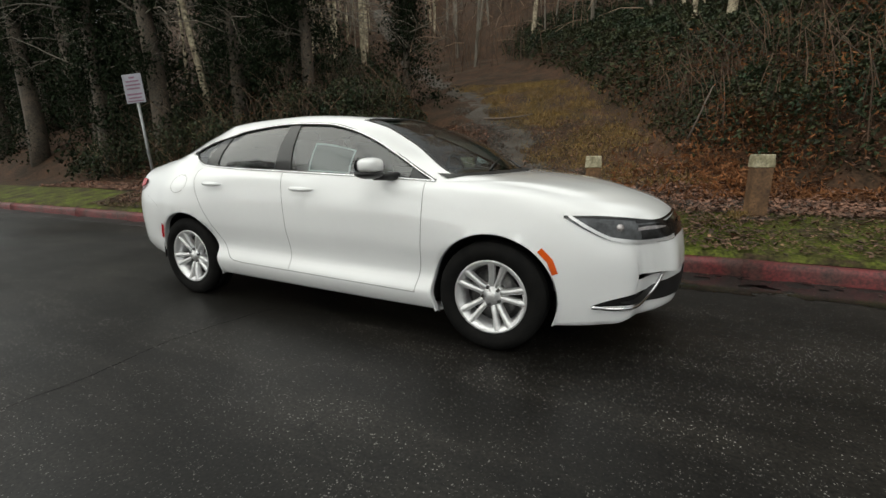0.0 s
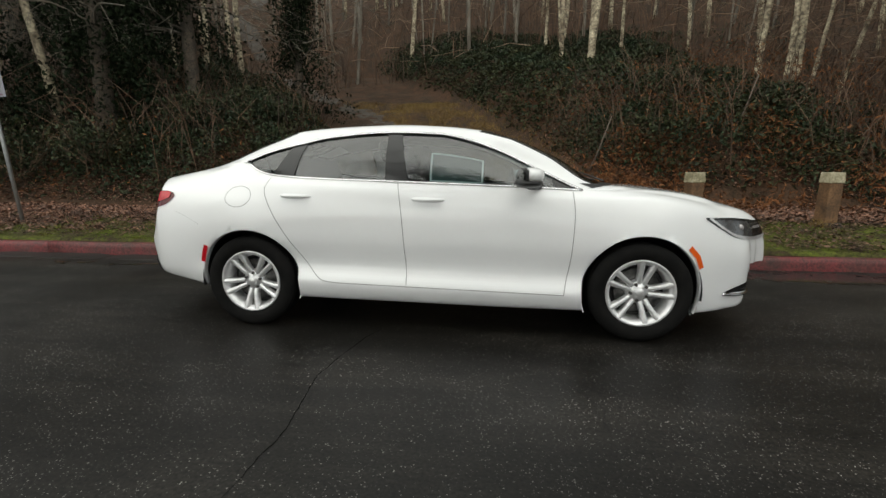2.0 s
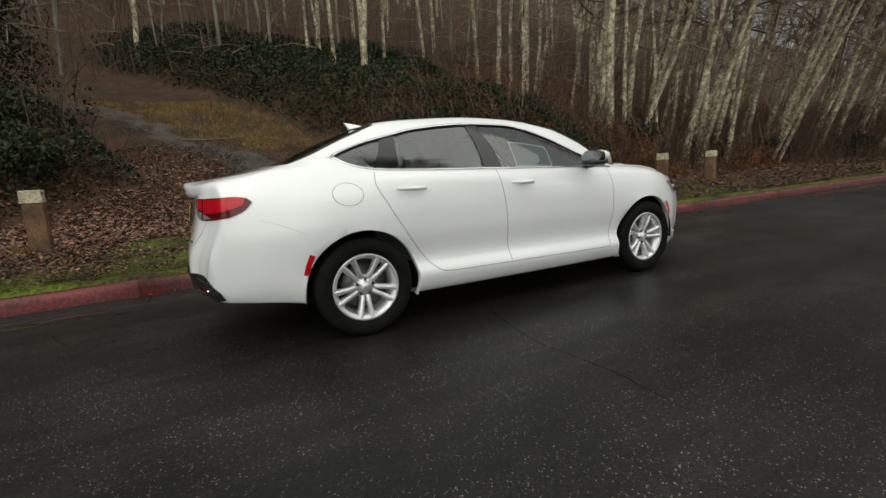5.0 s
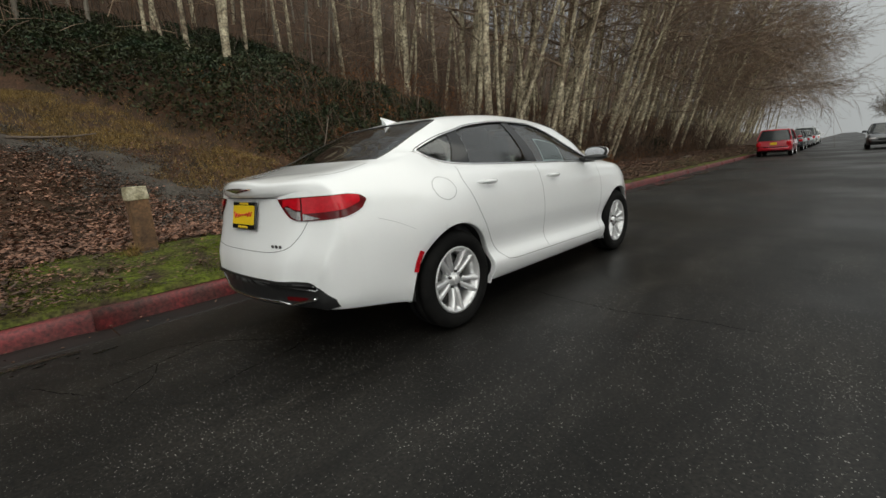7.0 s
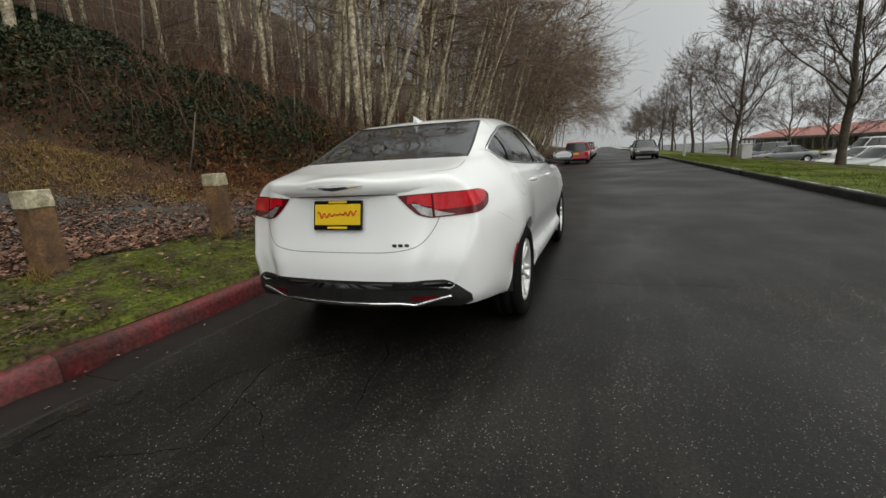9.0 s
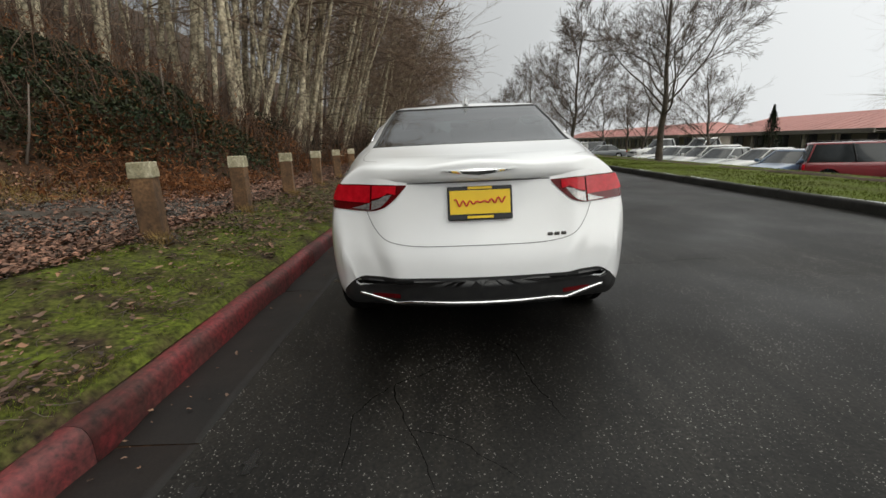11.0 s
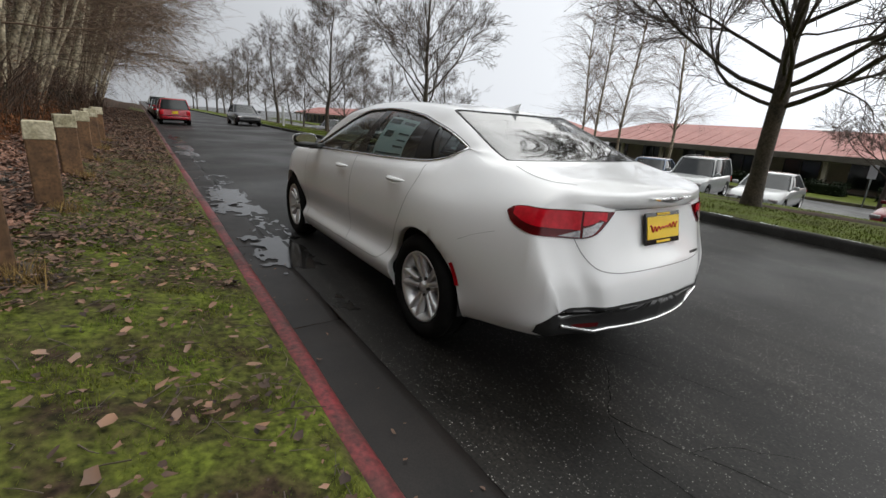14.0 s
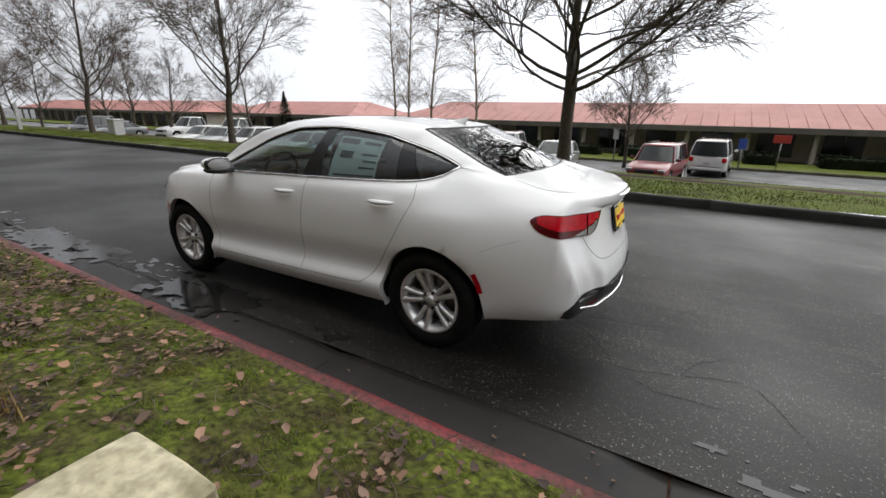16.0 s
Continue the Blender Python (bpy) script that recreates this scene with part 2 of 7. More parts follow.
M_KERB = mat("kerb_concrete", (0.032, 0.031, 0.028), (0.018, 0.018, 0.015), 2.5, (0.6, 0.9), 0.004, 60, fine=(0.6, 1.3))
M_KERBTAN = mat("yellowed_concrete", (0.13, 0.115, 0.060), (0.075, 0.070, 0.040), 2.5, (0.6, 0.9), 0.004, 60, fine=(0.6, 1.3))
M_SOIL = mat("leafy_soil", (0.056, 0.028, 0.015), (0.024, 0.016, 0.009), 1.6, (0.85, 0.95), 0.02, 22, fine=(0.4, 1.6), spec=0.2)
M_TURF = mat("mossy_turf", (0.080, 0.098, 0.012), (0.034, 0.022, 0.013), 3.0, (0.85, 0.95), 0.02, 30, fine=(0.3, 1.7), spec=0.2)
M_GRAVEL = mat("trail_gravel", (0.052, 0.045, 0.036), (0.034, 0.022, 0.014), 1.8, (0.8, 0.95), 0.012, 45, fine=(0.5, 1.5))
M_CHIPS = mat("gravel_chips", (0.105, 0.098, 0.088), (0.050, 0.043, 0.036), 3.0, (0.8, 0.95), island=0.6)
M_LAWN = mat("lawn", (0.100, 0.132, 0.018), (0.072, 0.080, 0.018), 1.2, (0.85, 0.95), 0.02, 30, fine=(0.6, 1.4), spec=0.1)
M_BIRCH = mat("birch_bark", (0.54, 0.47, 0.33), (0.17, 0.13, 0.085), 2.6, (0.75, 0.9), 0.006, 11, fine=(0.2, 1.45))
M_BARK = mat("brown_bark", (0.085, 0.065, 0.048), (0.05, 0.042, 0.032), 3.0, (0.8, 0.95), 0.012, 25, fine=(0.5, 1.5))
M_PALETWIG = mat("pale_branches", (0.19, 0.17, 0.14), (0.10, 0.085, 0.065), 1.0, (0.8, 0.95), island=0.4)
M_TWIG = mat("twigs", (0.205, 0.140, 0.092), (0.118, 0.080, 0.055), 1.0, (0.8, 0.95), island=0.4)
M_CANE = mat("brown_canes", (0.105, 0.060, 0.035), (0.055, 0.034, 0.022), 1.0, (0.8, 0.95), island=0.5)
M_TWIGGREY = mat("grey_twigs", (0.125, 0.095, 0.075), (0.075, 0.058, 0.047), 1.0, (0.8, 0.95), island=0.4)
M_LEAF = mat("bramble_leaf", (0.016, 0.031, 0.013), (0.034, 0.034, 0.012), 1.2, (0.5, 0.75), island=0.6, spec=0.25)
M_DRY = mat("dry_leaf", (0.235, 0.118, 0.076), (0.095, 0.048, 0.031), 2.0, (0.6, 0.85), island=0.75)
M_VERGELEAF = mat("verge_leaf", (0.16, 0.086, 0.052), (0.055, 0.033, 0.024), 6.0, (0.6, 0.85), island=0.8)
M_BIGLEAF = mat("large_leaf", (0.22, 0.110, 0.055), (0.14, 0.095, 0.075), 3.0, (0.6, 0.85), island=0.7)
M_FERN = mat("dead_bracken", (0.20, 0.080, 0.030), (0.095, 0.042, 0.018), 1.5, (0.7, 0.9), island=0.5, spec=0.2)
M_GRASS = mat("grass_blade", (0.088, 0.155, 0.012), (0.130, 0.125, 0.022), 2.5, (0.8, 0.95), island=0.5, spec=0.12)
M_STRAW = mat("dry_grass", (0.235, 0.150, 0.042), (0.15, 0.095, 0.028), 1.5, (0.7, 0.9), island=0.4)
M_WOOD = mat("post_timber", (0.20, 0.108, 0.050), (0.075, 0.042, 0.022), 5.0, (0.7, 0.9), 0.004, 40, fine=(0.5, 1.35))
M_CREAM = mat("cream_paint", (0.58, 0.52, 0.37), (0.28, 0.25, 0.15), 7.0, (0.55, 0.8), 0.003, 50, fine=(0.6, 1.2))
M_NOTICE = mat("faded_notice", (0.30, 0.30, 0.34), (0.24, 0.24, 0.28), 4.0, (0.4, 0.6))
M_SIGN = mat("sign_white", (0.55, 0.55, 0.56), (0.48, 0.48, 0.50), 4.0, (0.4, 0.6))
M_SIGNINK = mat("sign_ink", (0.20, 0.10, 0.16), (0.16, 0.08, 0.12), 4.0, (0.5, 0.6))
M_STEEL = mat("galvanised_steel", (0.35, 0.36, 0.36), (0.25, 0.26, 0.26), 6.0, (0.4, 0.6), metal=0.7)
M_ROOF = mat("salmon_roof", (0.40, 0.165, 0.14), (0.34, 0.14, 0.12), 0.6, (0.5, 0.7), fine=(0.85, 1.1), bscale=8)
M_WALL = mat("tan_wall", (0.46, 0.42, 0.34), (0.38, 0.35, 0.28), 1.0, (0.7, 0.85))
M_FASCIA = mat("dark_fascia", (0.17, 0.155, 0.13), (0.12, 0.11, 0.095), 1.0, (0.6, 0.8))
M_WINDOW = mat("building_glass", (0.02, 0.024, 0.026), (0.03, 0.034, 0.036), 2.0, (0.08, 0.15))
M_WATER = mat("puddle_water", (0.010, 0.010, 0.010), (0.018, 0.017, 0.016), 6.0, (0.03, 0.22), 0.0006, 30, spec=0.8)
M_WATER.node_tree.nodes["Principled BSDF"].inputs["IOR"].default_value = 1.4
M_CRACK = mat("crack_dark", (0.004, 0.0037, 0.0033), (0.006, 0.0055, 0.005), 8.0, (0.8, 0.95), spec=0.1)
P_BLUESIGN = mat("sign_blue", (0.03, 0.07, 0.32), (0.025, 0.06, 0.28), 4.0, (0.4, 0.6))
P_REDSIGN = mat("sign_red", (0.45, 0.05, 0.03), (0.40, 0.04, 0.03), 4.0, (0.4, 0.6))
M_FOIL = mat("evergreen", (0.008, 0.014, 0.006), (0.013, 0.019, 0.008), 2.0, (0.7, 0.9), island=0.5, spec=0.1)


# ---------------------------------------------------------------- mesh helpers
def mesh(name, verts, faces, material, parent=None, label="", smooth=True, kind=""):
    me = bpy.data.meshes.new(name)
    me.from_pydata([tuple(map(float, v)) for v in verts], [], [tuple(map(int, f)) for f in faces])
    if smooth:
        me.polygons.foreach_set("use_smooth", [True] * len(me.polygons))
    me.materials.append(material)
    ob = new(name, me)
    ob.parent = parent
    if label or kind:
        tagged(ob, label=label, kind=kind)
    return ob


def part(name, bm, material, parent, label="", smooth=False):
    me = bpy.data.meshes.new(name)
    bm.to_mesh(me)
    bm.free()
    if smooth:
        me.polygons.foreach_set("use_smooth", [True] * len(me.polygons))
    me.materials.append(material)
    ob = new(name, me)
    ob.parent = parent
    if label:
        tagged(ob, label=label)
    return ob


def box(cx, cy, cz, sx, sy, sz, bevel=0.01, segs=2, bm=None, rot=None):
    bm = bm or bmesh.new()
    r = bmesh.ops.create_cube(bm, size=1.0)
    m = Matrix.Translation((cx, cy, cz)) @ (rot or Matrix()) @ Matrix.Diagonal((sx, sy, sz, 1))
    bmesh.ops.transform(bm, matrix=m, verts=r["verts"])
    if bevel:
        edges = list({e for v in r["verts"] for e in v.link_edges})
        bmesh.ops.bevel(bm, geom=edges, offset=bevel, segments=segs, affect="EDGES", profile=0.5)
    return bm


def grid(n, m, wrap=False):
    """Quads over n rows of m points."""
    i, j = np.meshgrid(np.arange(n - 1), np.arange(m if wrap else m - 1), indexing="ij")
    a, b = i * m + j, i * m + (j + 1) % m
    return np.stack([a, b, b + m, a + m], -1).reshape(-1, 4)


def tube(pts, radii, sides=6, caps=True):
    pts = np.asarray(pts, float)
    n = len(pts)
    radii = np.broadcast_to(np.asarray(radii, float), (n,))
    tang = np.gradient(pts, axis=0)
    tang /= np.linalg.norm(tang, axis=1, keepdims=True) + 1e-9
    up = np.where(np.abs(tang[:, 2:3]) > 0.9, [[1.0, 0, 0]], [[0, 0, 1.0]])
    a = np.cross(tang, up)
    a /= np.linalg.norm(a, axis=1, keepdims=True) + 1e-9
    b = np.cross(tang, a)
    ang = np.linspace(0, 2 * np.pi, sides, endpoint=False)
    ring = a[:, None] * np.cos(ang)[None, :, None] + b[:, None] * np.sin(ang)[None, :, None]
    v = (pts[:, None] + ring * radii[:, None, None]).reshape(-1, 3)
    f = [tuple(q) for q in grid(n, sides, True)]
    if caps:
        f += [tuple(range(sides))[::-1], tuple(range((n - 1) * sides, n * sides))]
    return v, f


def big_mesh(name, verts, faces, material, parent=None, label="", kind="", smooth=False):
    """For many triangles or quads: faces is an (n, k) array."""
    me = bpy.data.meshes.new(name)
    faces = np.asarray(faces, np.int32)
    n, k = faces.shape
    me.vertices.add(len(verts))
    me.vertices.foreach_set("co", np.asarray(verts, np.float32).ravel())
    me.loops.add(n * k)
    me.loops.foreach_set("vertex_index", faces.ravel())
    me.polygons.add(n)
    me.polygons.foreach_set("loop_start", np.arange(0, n * k, k, dtype=np.int32))
    me.polygons.foreach_set("use_smooth", np.full(n, smooth))
    me.update(calc_edges=True)
    me.materials.append(material)
    ob = new(name, me)
    ob.parent = parent
    if label or kind:
        tagged(ob, label=label, kind=kind)
    return ob


def curve(pairs):
    """A smooth function through (x, value) pairs: monotone cubic, clamped at the ends."""
    xs, ys = np.array(pairs, float).T
    h, d = np.diff(xs), np.diff(ys) / np.diff(xs)
    m = np.zeros(len(xs))
    m[0], m[-1] = d[0], d[-1]
    for i in range(1, len(xs) - 1):
        if d[i - 1] * d[i] > 0:
            w1, w2 = 2 * h[i] + h[i - 1], h[i] + 2 * h[i - 1]
            m[i] = (w1 + w2) / (w1 / d[i - 1] + w2 / d[i])

    def at(x):
        x = np.clip(np.asarray(x, float), xs[0], xs[-1])
        i = np.clip(np.searchsorted(xs, x) - 1, 0, len(h) - 1)
        t = (x - xs[i]) / h[i]
        return ((2 * t**3 - 3 * t**2 + 1) * ys[i] + (t**3 - 2 * t**2 + t) * h[i] * m[i]
                + (-2 * t**3 + 3 * t**2) * ys[i + 1] + (t**3 - t**2) * h[i] * m[i + 1])
    return at


# ---------------------------------------------------------------- ground and road
RNG = np.random.default_rng(7)


def fbm(x, y, scale, octaves=3, seed=0):
    """Smooth value noise on arrays."""
    out, amp, tot = np.zeros_like(np.asarray(x, float)), 1.0, 0.0
    for o in range(octaves):
        u, v = np.asarray(x) / scale + 17.3 * seed + 5.1 * o, np.asarray(y) / scale - 9.7 * seed + 3.3 * o
        i, j = np.floor(u), np.floor(v)
        fu, fv = u - i, v - j
        fu, fv = fu * fu * (3 - 2 * fu), fv * fv * (3 - 2 * fv)

        def h(a, b):
            s = np.sin(a * 127.1 + b * 311.7 + seed * 74.7) * 43758.5453
            return s - np.floor(s)
        out = out + amp * ((h(i, j) * (1 - fu) + h(i + 1, j) * fu) * (1 - fv) + (h(i, j + 1) * (1 - fu) + h(i + 1, j + 1) * fu) * fv)
        tot += amp
        amp, scale = amp * 0.5, scale * 0.5
    return out / tot - 0.5


KERB_Y, MEDIAN_Y = 1.62, -5.48
bank_edge = curve([(4.0, 9.0), (4.8, 6.2), (5.3, 4.6), (6.3, 2.9), (7.3, 2.3), (9.9, 1.2), (11.3, 0.4), (15, -1.3), (20, -5.0), (30, -12)])
left_edge = curve([(4.5, -6.5), (5.5, -4.8), (6.4, -4.0), (7.1, -3.4), (9, -4.1), (11, -5.6), (15, -9), (22, -15)])
trail_x = curve([(3.2, 2.2), (4.5, 1.2), (5.8, 0.2), (6.7, -0.8), (8.9, -1.8), (9.4, -2.5), (12.1, -3.9), (13.4, -4.9), (14.6, -6.2), (21.3, -11.6), (30, -20)])


def bank(x, y):
    """How far inside the bramble banks a place lies, in metres (0 outside)."""
    right = np.minimum(x - bank_edge(y), y - 4.5)
    left = np.minimum(left_edge(y) - x, y - 4.4)
    return np.maximum(0, np.maximum(right, left))


def ground_z(x, y):
    x, y = np.asarray(x, float), np.asarray(y, float)
    up = 0.145 + 0.185 * (np.clip(y, KERB_Y, 3.0) - KERB_Y) + 0.05 * np.clip(y - 3.0, 0, 1) - 0.14 * np.clip((y - 4.0) / 2.0, 0, 1)
    east = np.clip((x - 6.5) / 5.0, 0, 1)
    slope = 0.36 - 0.06 * east - 0.12 * np.clip((x - 28) / 30, 0, 1)
    d = np.maximum(0, y - 3.9)
    hill = slope * (d - 0.8 * (1 - np.exp(-d / 0.8))) + (0.28 + 0.10 * east) * np.maximum(0, y - 22 + 6 * east)
    add = 1.35 * (1 - np.exp(-bank(x, y) / 1.5)) * (1 - 0.85 * east)
    rough = fbm(x, y, 2.5, 3, 2) * np.clip((y - 3.0) / 4, 0, 1) * 0.5 + fbm(x, y, 0.5, 2, 3) * 0.05 * np.clip((y - KERB_Y - 0.2) / 0.5, 0, 1)
    near = up + hill + add + rough
    far = 0.13 - np.clip((MEDIAN_Y - y) / 4.9, 0, 1.0) * 0.25 - np.clip((-10.5 - y) / 4.3, 0, 1) * 1.10
    return np.where(y > KERB_Y, near, np.where(y < MEDIAN_Y, far, 0.0))


def sheet(name, xs, ys, zfun, material, **kw):
    X, Y = np.meshgrid(xs, ys, indexing="ij")
    v = np.stack([X, Y, zfun(X, Y)], -1).reshape(-1, 3)
    f = grid(len(xs), len(ys))
    return big_mesh(name, v, f, material, smooth=True, **kw)


def spread(lo, hi, fine_lo, fine_hi, fine, coarse):
    return np.unique(np.concatenate([np.arange(lo, fine_lo, coarse), np.arange(fine_lo, fine_hi, fine), np.arange(fine_hi, hi + coarse, coarse)]))


road = sheet("road", np.array([-400., -60, -20, 20, 60, 400]), np.array([MEDIAN_Y - 0.05, -2.0, 0.80, 1.0, 1.24]), lambda x, y: 0 * x, M_ROAD, kind="structure",
             label="dark worn asphalt street with pale aggregate chips")
gutter = sheet("gutter", np.array([-400., -20, 20, 400]), np.array([0.9, 1.24, 1.5, KERB_Y + 0.16]), lambda x, y: 0 * x - 0.03, M_SOIL,
               kind="structure", label="wet dark concrete gutter strip along the kerb")
slab_x = np.linspace(0.006, 1.994, 9)
slab_y = np.array([1.232, 1.236, 1.30, 1.45, 1.60, 1.66])
SX, SY = np.meshgrid(slab_x, slab_y, indexing="ij")
SZ = np.interp(SY, [1.23, 1.236, 1.60, 1.66], [-0.03, -0.003, -0.007, -0.009]) + 0.0025 * np.sin(4 * SX + 9 * SY)
SZ[0], SZ[-1] = SZ[0] - 0.02, SZ[-1] - 0.02
slab_mesh = None
for i in range(32):
    if slab_mesh is None:
        slab = big_mesh("gutter_slab", np.stack([SX, SY, SZ], -1).reshape(-1, 3), grid(9, 6), M_GUTTER, gutter, smooth=True)
        slab_mesh = slab.data
    else:
        slab = new("gutter_slab", slab_mesh)
        slab.parent = gutter
    slab.location = (-20.9 + 2.0 * i, 0, 0.0015 * math.sin(37.0 * i))
hillside = sheet("ground", spread(-120, 120, -16, 26, 0.28, 4.0), spread(KERB_Y + 0.12, 110, KERB_Y + 0.12, 22, 0.28, 4.0),
                 lambda x, y: ground_z(x, y) - 0.04 * np.clip((2.1 - y) / 0.3, 0, 1), M_SOIL, kind="structure", label="brown leaf-covered earth rising to a wooded hillside")
lot = sheet("parking_lot", np.array([-400., -30, 0, 40, 400]), np.array([-400., -60, -31, -21, -14.8, -13.0, -11.5, -10.5]), lambda x, y: ground_z(x, y) - 0.02, M_LOT, kind="structure",
            label="damp grey asphalt car park below the street")
verge = sheet("median_verge", spread(-120, 120, -15, 40, 0.5, 4.0), np.linspace(-10.42, MEDIAN_Y - 0.14, 24),
              lambda x, y: ground_z(x, y) + 0.05 * fbm(x, y, 0.9, 2, 5) + 0.02, M_LAWN, kind="structure", label="bright green lawn strip between street and car park")
turf = sheet("turf_verge", spread(-40, 60, -8, 14, 0.12, 1.0), np.linspace(KERB_Y + 0.115, 3.35, 40),
             lambda x, y: ground_z(x, y) + 0.016 - 0.035 * np.clip((KERB_Y + 0.15 - y) / 0.035, 0, 1) + 0.03 * fbm(x, y, 0.35, 2, 8) * np.clip((y - KERB_Y - 0.13) / 0.2, 0, 1) - 0.10 * np.clip((y - 2.95) / 0.4, 0, 1) ** 2 * (1 + fbm(x, y, 0.8, 2, 4) * 3),
             M_TURF, kind="structure", label="mossy green verge with fallen leaves behind the kerb")


def trail_mesh():
    ys = np.linspace(3.5, 40, 240)
    cx = trail_x(ys)
    us = np.linspace(-1, 1, 17)
    w = 0.85 + 0.3 * fbm(ys, ys * 0, 2.0, 2, 6) + 1.0 * np.clip((7.2 - ys) / 2.5, 0, 1)
    cx = cx - 0.5 * np.clip((7.2 - ys) / 2.5, 0, 1)
    X = cx[:, None] + us[None] * w[:, None]
    Y = ys[:, None] + 0 * us[None]
    Z = ground_z(X, Y) + 0.020 - 0.085 * np.abs(us[None]) ** 2 + 0.15 * fbm(X, Y, 0.35, 3, 31)
    return np.stack([X, Y, Z], -1).reshape(-1, 3), grid(len(ys), len(us))


tv, tf = trail_mesh()
big_mesh("trail", tv, tf, M_GRAVEL, kind="structure", smooth=True, label="narrow grey gravel footpath climbing through leaf litter")


def kerb(name, y0, y1, z1, x0, x1, step, material, label):
    """Cast kerb stones with worn, rounded upper edges; a child piece for every stone."""
    base = new(name)
    base.location = (0, y0, 0)
    tagged(base, label=label, category="kerb", kind="structure")
    prof = []
    w = y1 - y0
    for a, b in ((0, -0.05), (0, z1 * 0.55), (0.012, z1 - 0.03), (0.03, z1 - 0.008), (0.06, z1), (w - 0.03, z1), (w - 0.008, z1 - 0.01), (w, z1 - 0.04), (w, -0.05)):
        prof.append((a, b))
    n = len(prof)
    xs = np.linspace(0.0012, step - 0.0012, 7)
    v = np.array([[x, a + (0.005 * math.sin(2 * math.pi * x / step) if 0 < i < 5 else 0), b + (0.005 * math.sin(4 * math.pi * x / step + 0.3 * i) if b > 0 else 0)] for x in xs for i, (a, b) in enumerate(prof)])
    f = [tuple(q) for q in grid(len(xs), n)] + [tuple(range(n)), tuple(range((len(xs) - 1) * n, len(xs) * n))[::-1]]
    first = None
    for i in range(int((x1 - x0) / step)):
        if first is None:
            first = mesh("kerb_stone", v, f, material, base)
            ob = first
        else:
            ob = new("kerb_stone", first.data)
            ob.parent = base
        ob.location = (x0 + i * step, 0, 0)
    return base


kerb("kerb_near", KERB_Y, KERB_Y + 0.14, 0.145, -45, 90, 3.0, M_KERBRED, "worn red-painted concrete kerb")
kerb("kerb_median", MEDIAN_Y - 0.16, MEDIAN_Y, 0.15, -45, 120, 3.0, M_KERB, "dark dirty concrete kerb edging the lawn strip")


# ---------------------------------------------------------------- white sedan
from mathutils.bvhtree import BVHTree

HUB_X, HUB_Z, ARCH = 1.371, 0.335, 0.388
z_low = curve([(-1.46, 1.205), (-1.36, 1.145), (-1.2, 1.105), (-0.84, 1.082), (-0.29, 1.062), (0.9, 1.012), (0.98, 1.006)])
z_up = curve([(-1.46, 1.205), (-1.40, 1.232), (-1.23, 1.290), (-1.02, 1.338), (-0.83, 1.378), (-0.37, 1.412), (-0.01, 1.398), (0.2, 1.355), (0.41, 1.282), (0.64, 1.172), (0.87, 1.055), (0.98, 1.006)])
y_low = curve([(-1.46, 0.655), (-1.36, 0.712), (-1.2, 0.765), (-0.84, 0.808), (-0.3, 0.83), (0.3, 0.835), (0.98, 0.806)])
y_up = curve([(-1.46, 0.655), (-1.23, 0.64), (-1.02, 0.62), (-0.83, 0.603), (-0.37, 0.588), (0, 0.592), (0.2, 0.605), (0.41, 0.635), (0.64, 0.69), (0.87, 0.768), (0.98, 0.806)])
top_line = curve([(-2.42, 0.50), (-2.413, 0.58), (-2.395, 0.66), (-2.365, 0.75), (-2.340, 0.84), (-2.322, 0.93), (-2.312, 1.00), (-2.306, 1.04), (-2.288, 1.075), (-2.2, 1.105), (-2.05, 1.13), (-1.85, 1.172), (-1.4, 1.345),
                  (-1.02, 1.462), (-0.7, 1.484), (-0.35, 1.490), (0, 1.482), (0.38, 1.448), (0.6, 1.378), (0.9, 1.245), (1.25, 1.045), (1.5, 1.025), (1.8, 0.985), (2.05, 0.925),
                  (2.2, 0.872), (2.3, 0.81), (2.36, 0.73), (2.395, 0.63), (2.41, 0.50)])
bottom_line = curve([(-2.42, 0.47), (-2.41, 0.40), (-2.38, 0.355), (-2.3, 0.34), (-2.15, 0.315), (-2.0, 0.28), (-1.75, 0.255), (-1.0, 0.21), (0, 0.20), (1.0, 0.19), (1.75, 0.19), (2.0, 0.19), (2.32, 0.205), (2.375, 0.23), (2.40, 0.33), (2.41, 0.46)])
bow = curve([(-2.42, 0.13), (-2.3, 0.18), (-2.1, 0.26), (-1.85, 0.36), (-1.4, 0.30), (-1.0, 0.15), (-0.3, 0.0), (0.35, -0.35), (1.25, -0.55), (1.7, -0.5), (2.1, -0.40), (2.3, -0.31), (2.41, -0.25)])
taper = curve([(-2.42, 0.765), (-2.40, 0.825), (-2.36, 0.880), (-2.3, 0.922), (-2.15, 0.968), (-1.9, 1.0), (1.8, 1.0), (2.05, 0.98), (2.2, 0.937), (2.3, 0.885), (2.36, 0.835), (2.395, 0.78), (2.41, 0.735)])


def joined(f, lo, hi, before, after):
    """The window line f between lo and hi, run on to body points before and after."""
    a, b = curve(before + [(lo, float(f(lo)))]), curve([(hi, float(f(hi)))] + after)
    return lambda x: np.where(x < lo, a(x), np.where(x > hi, b(x), f(x)))


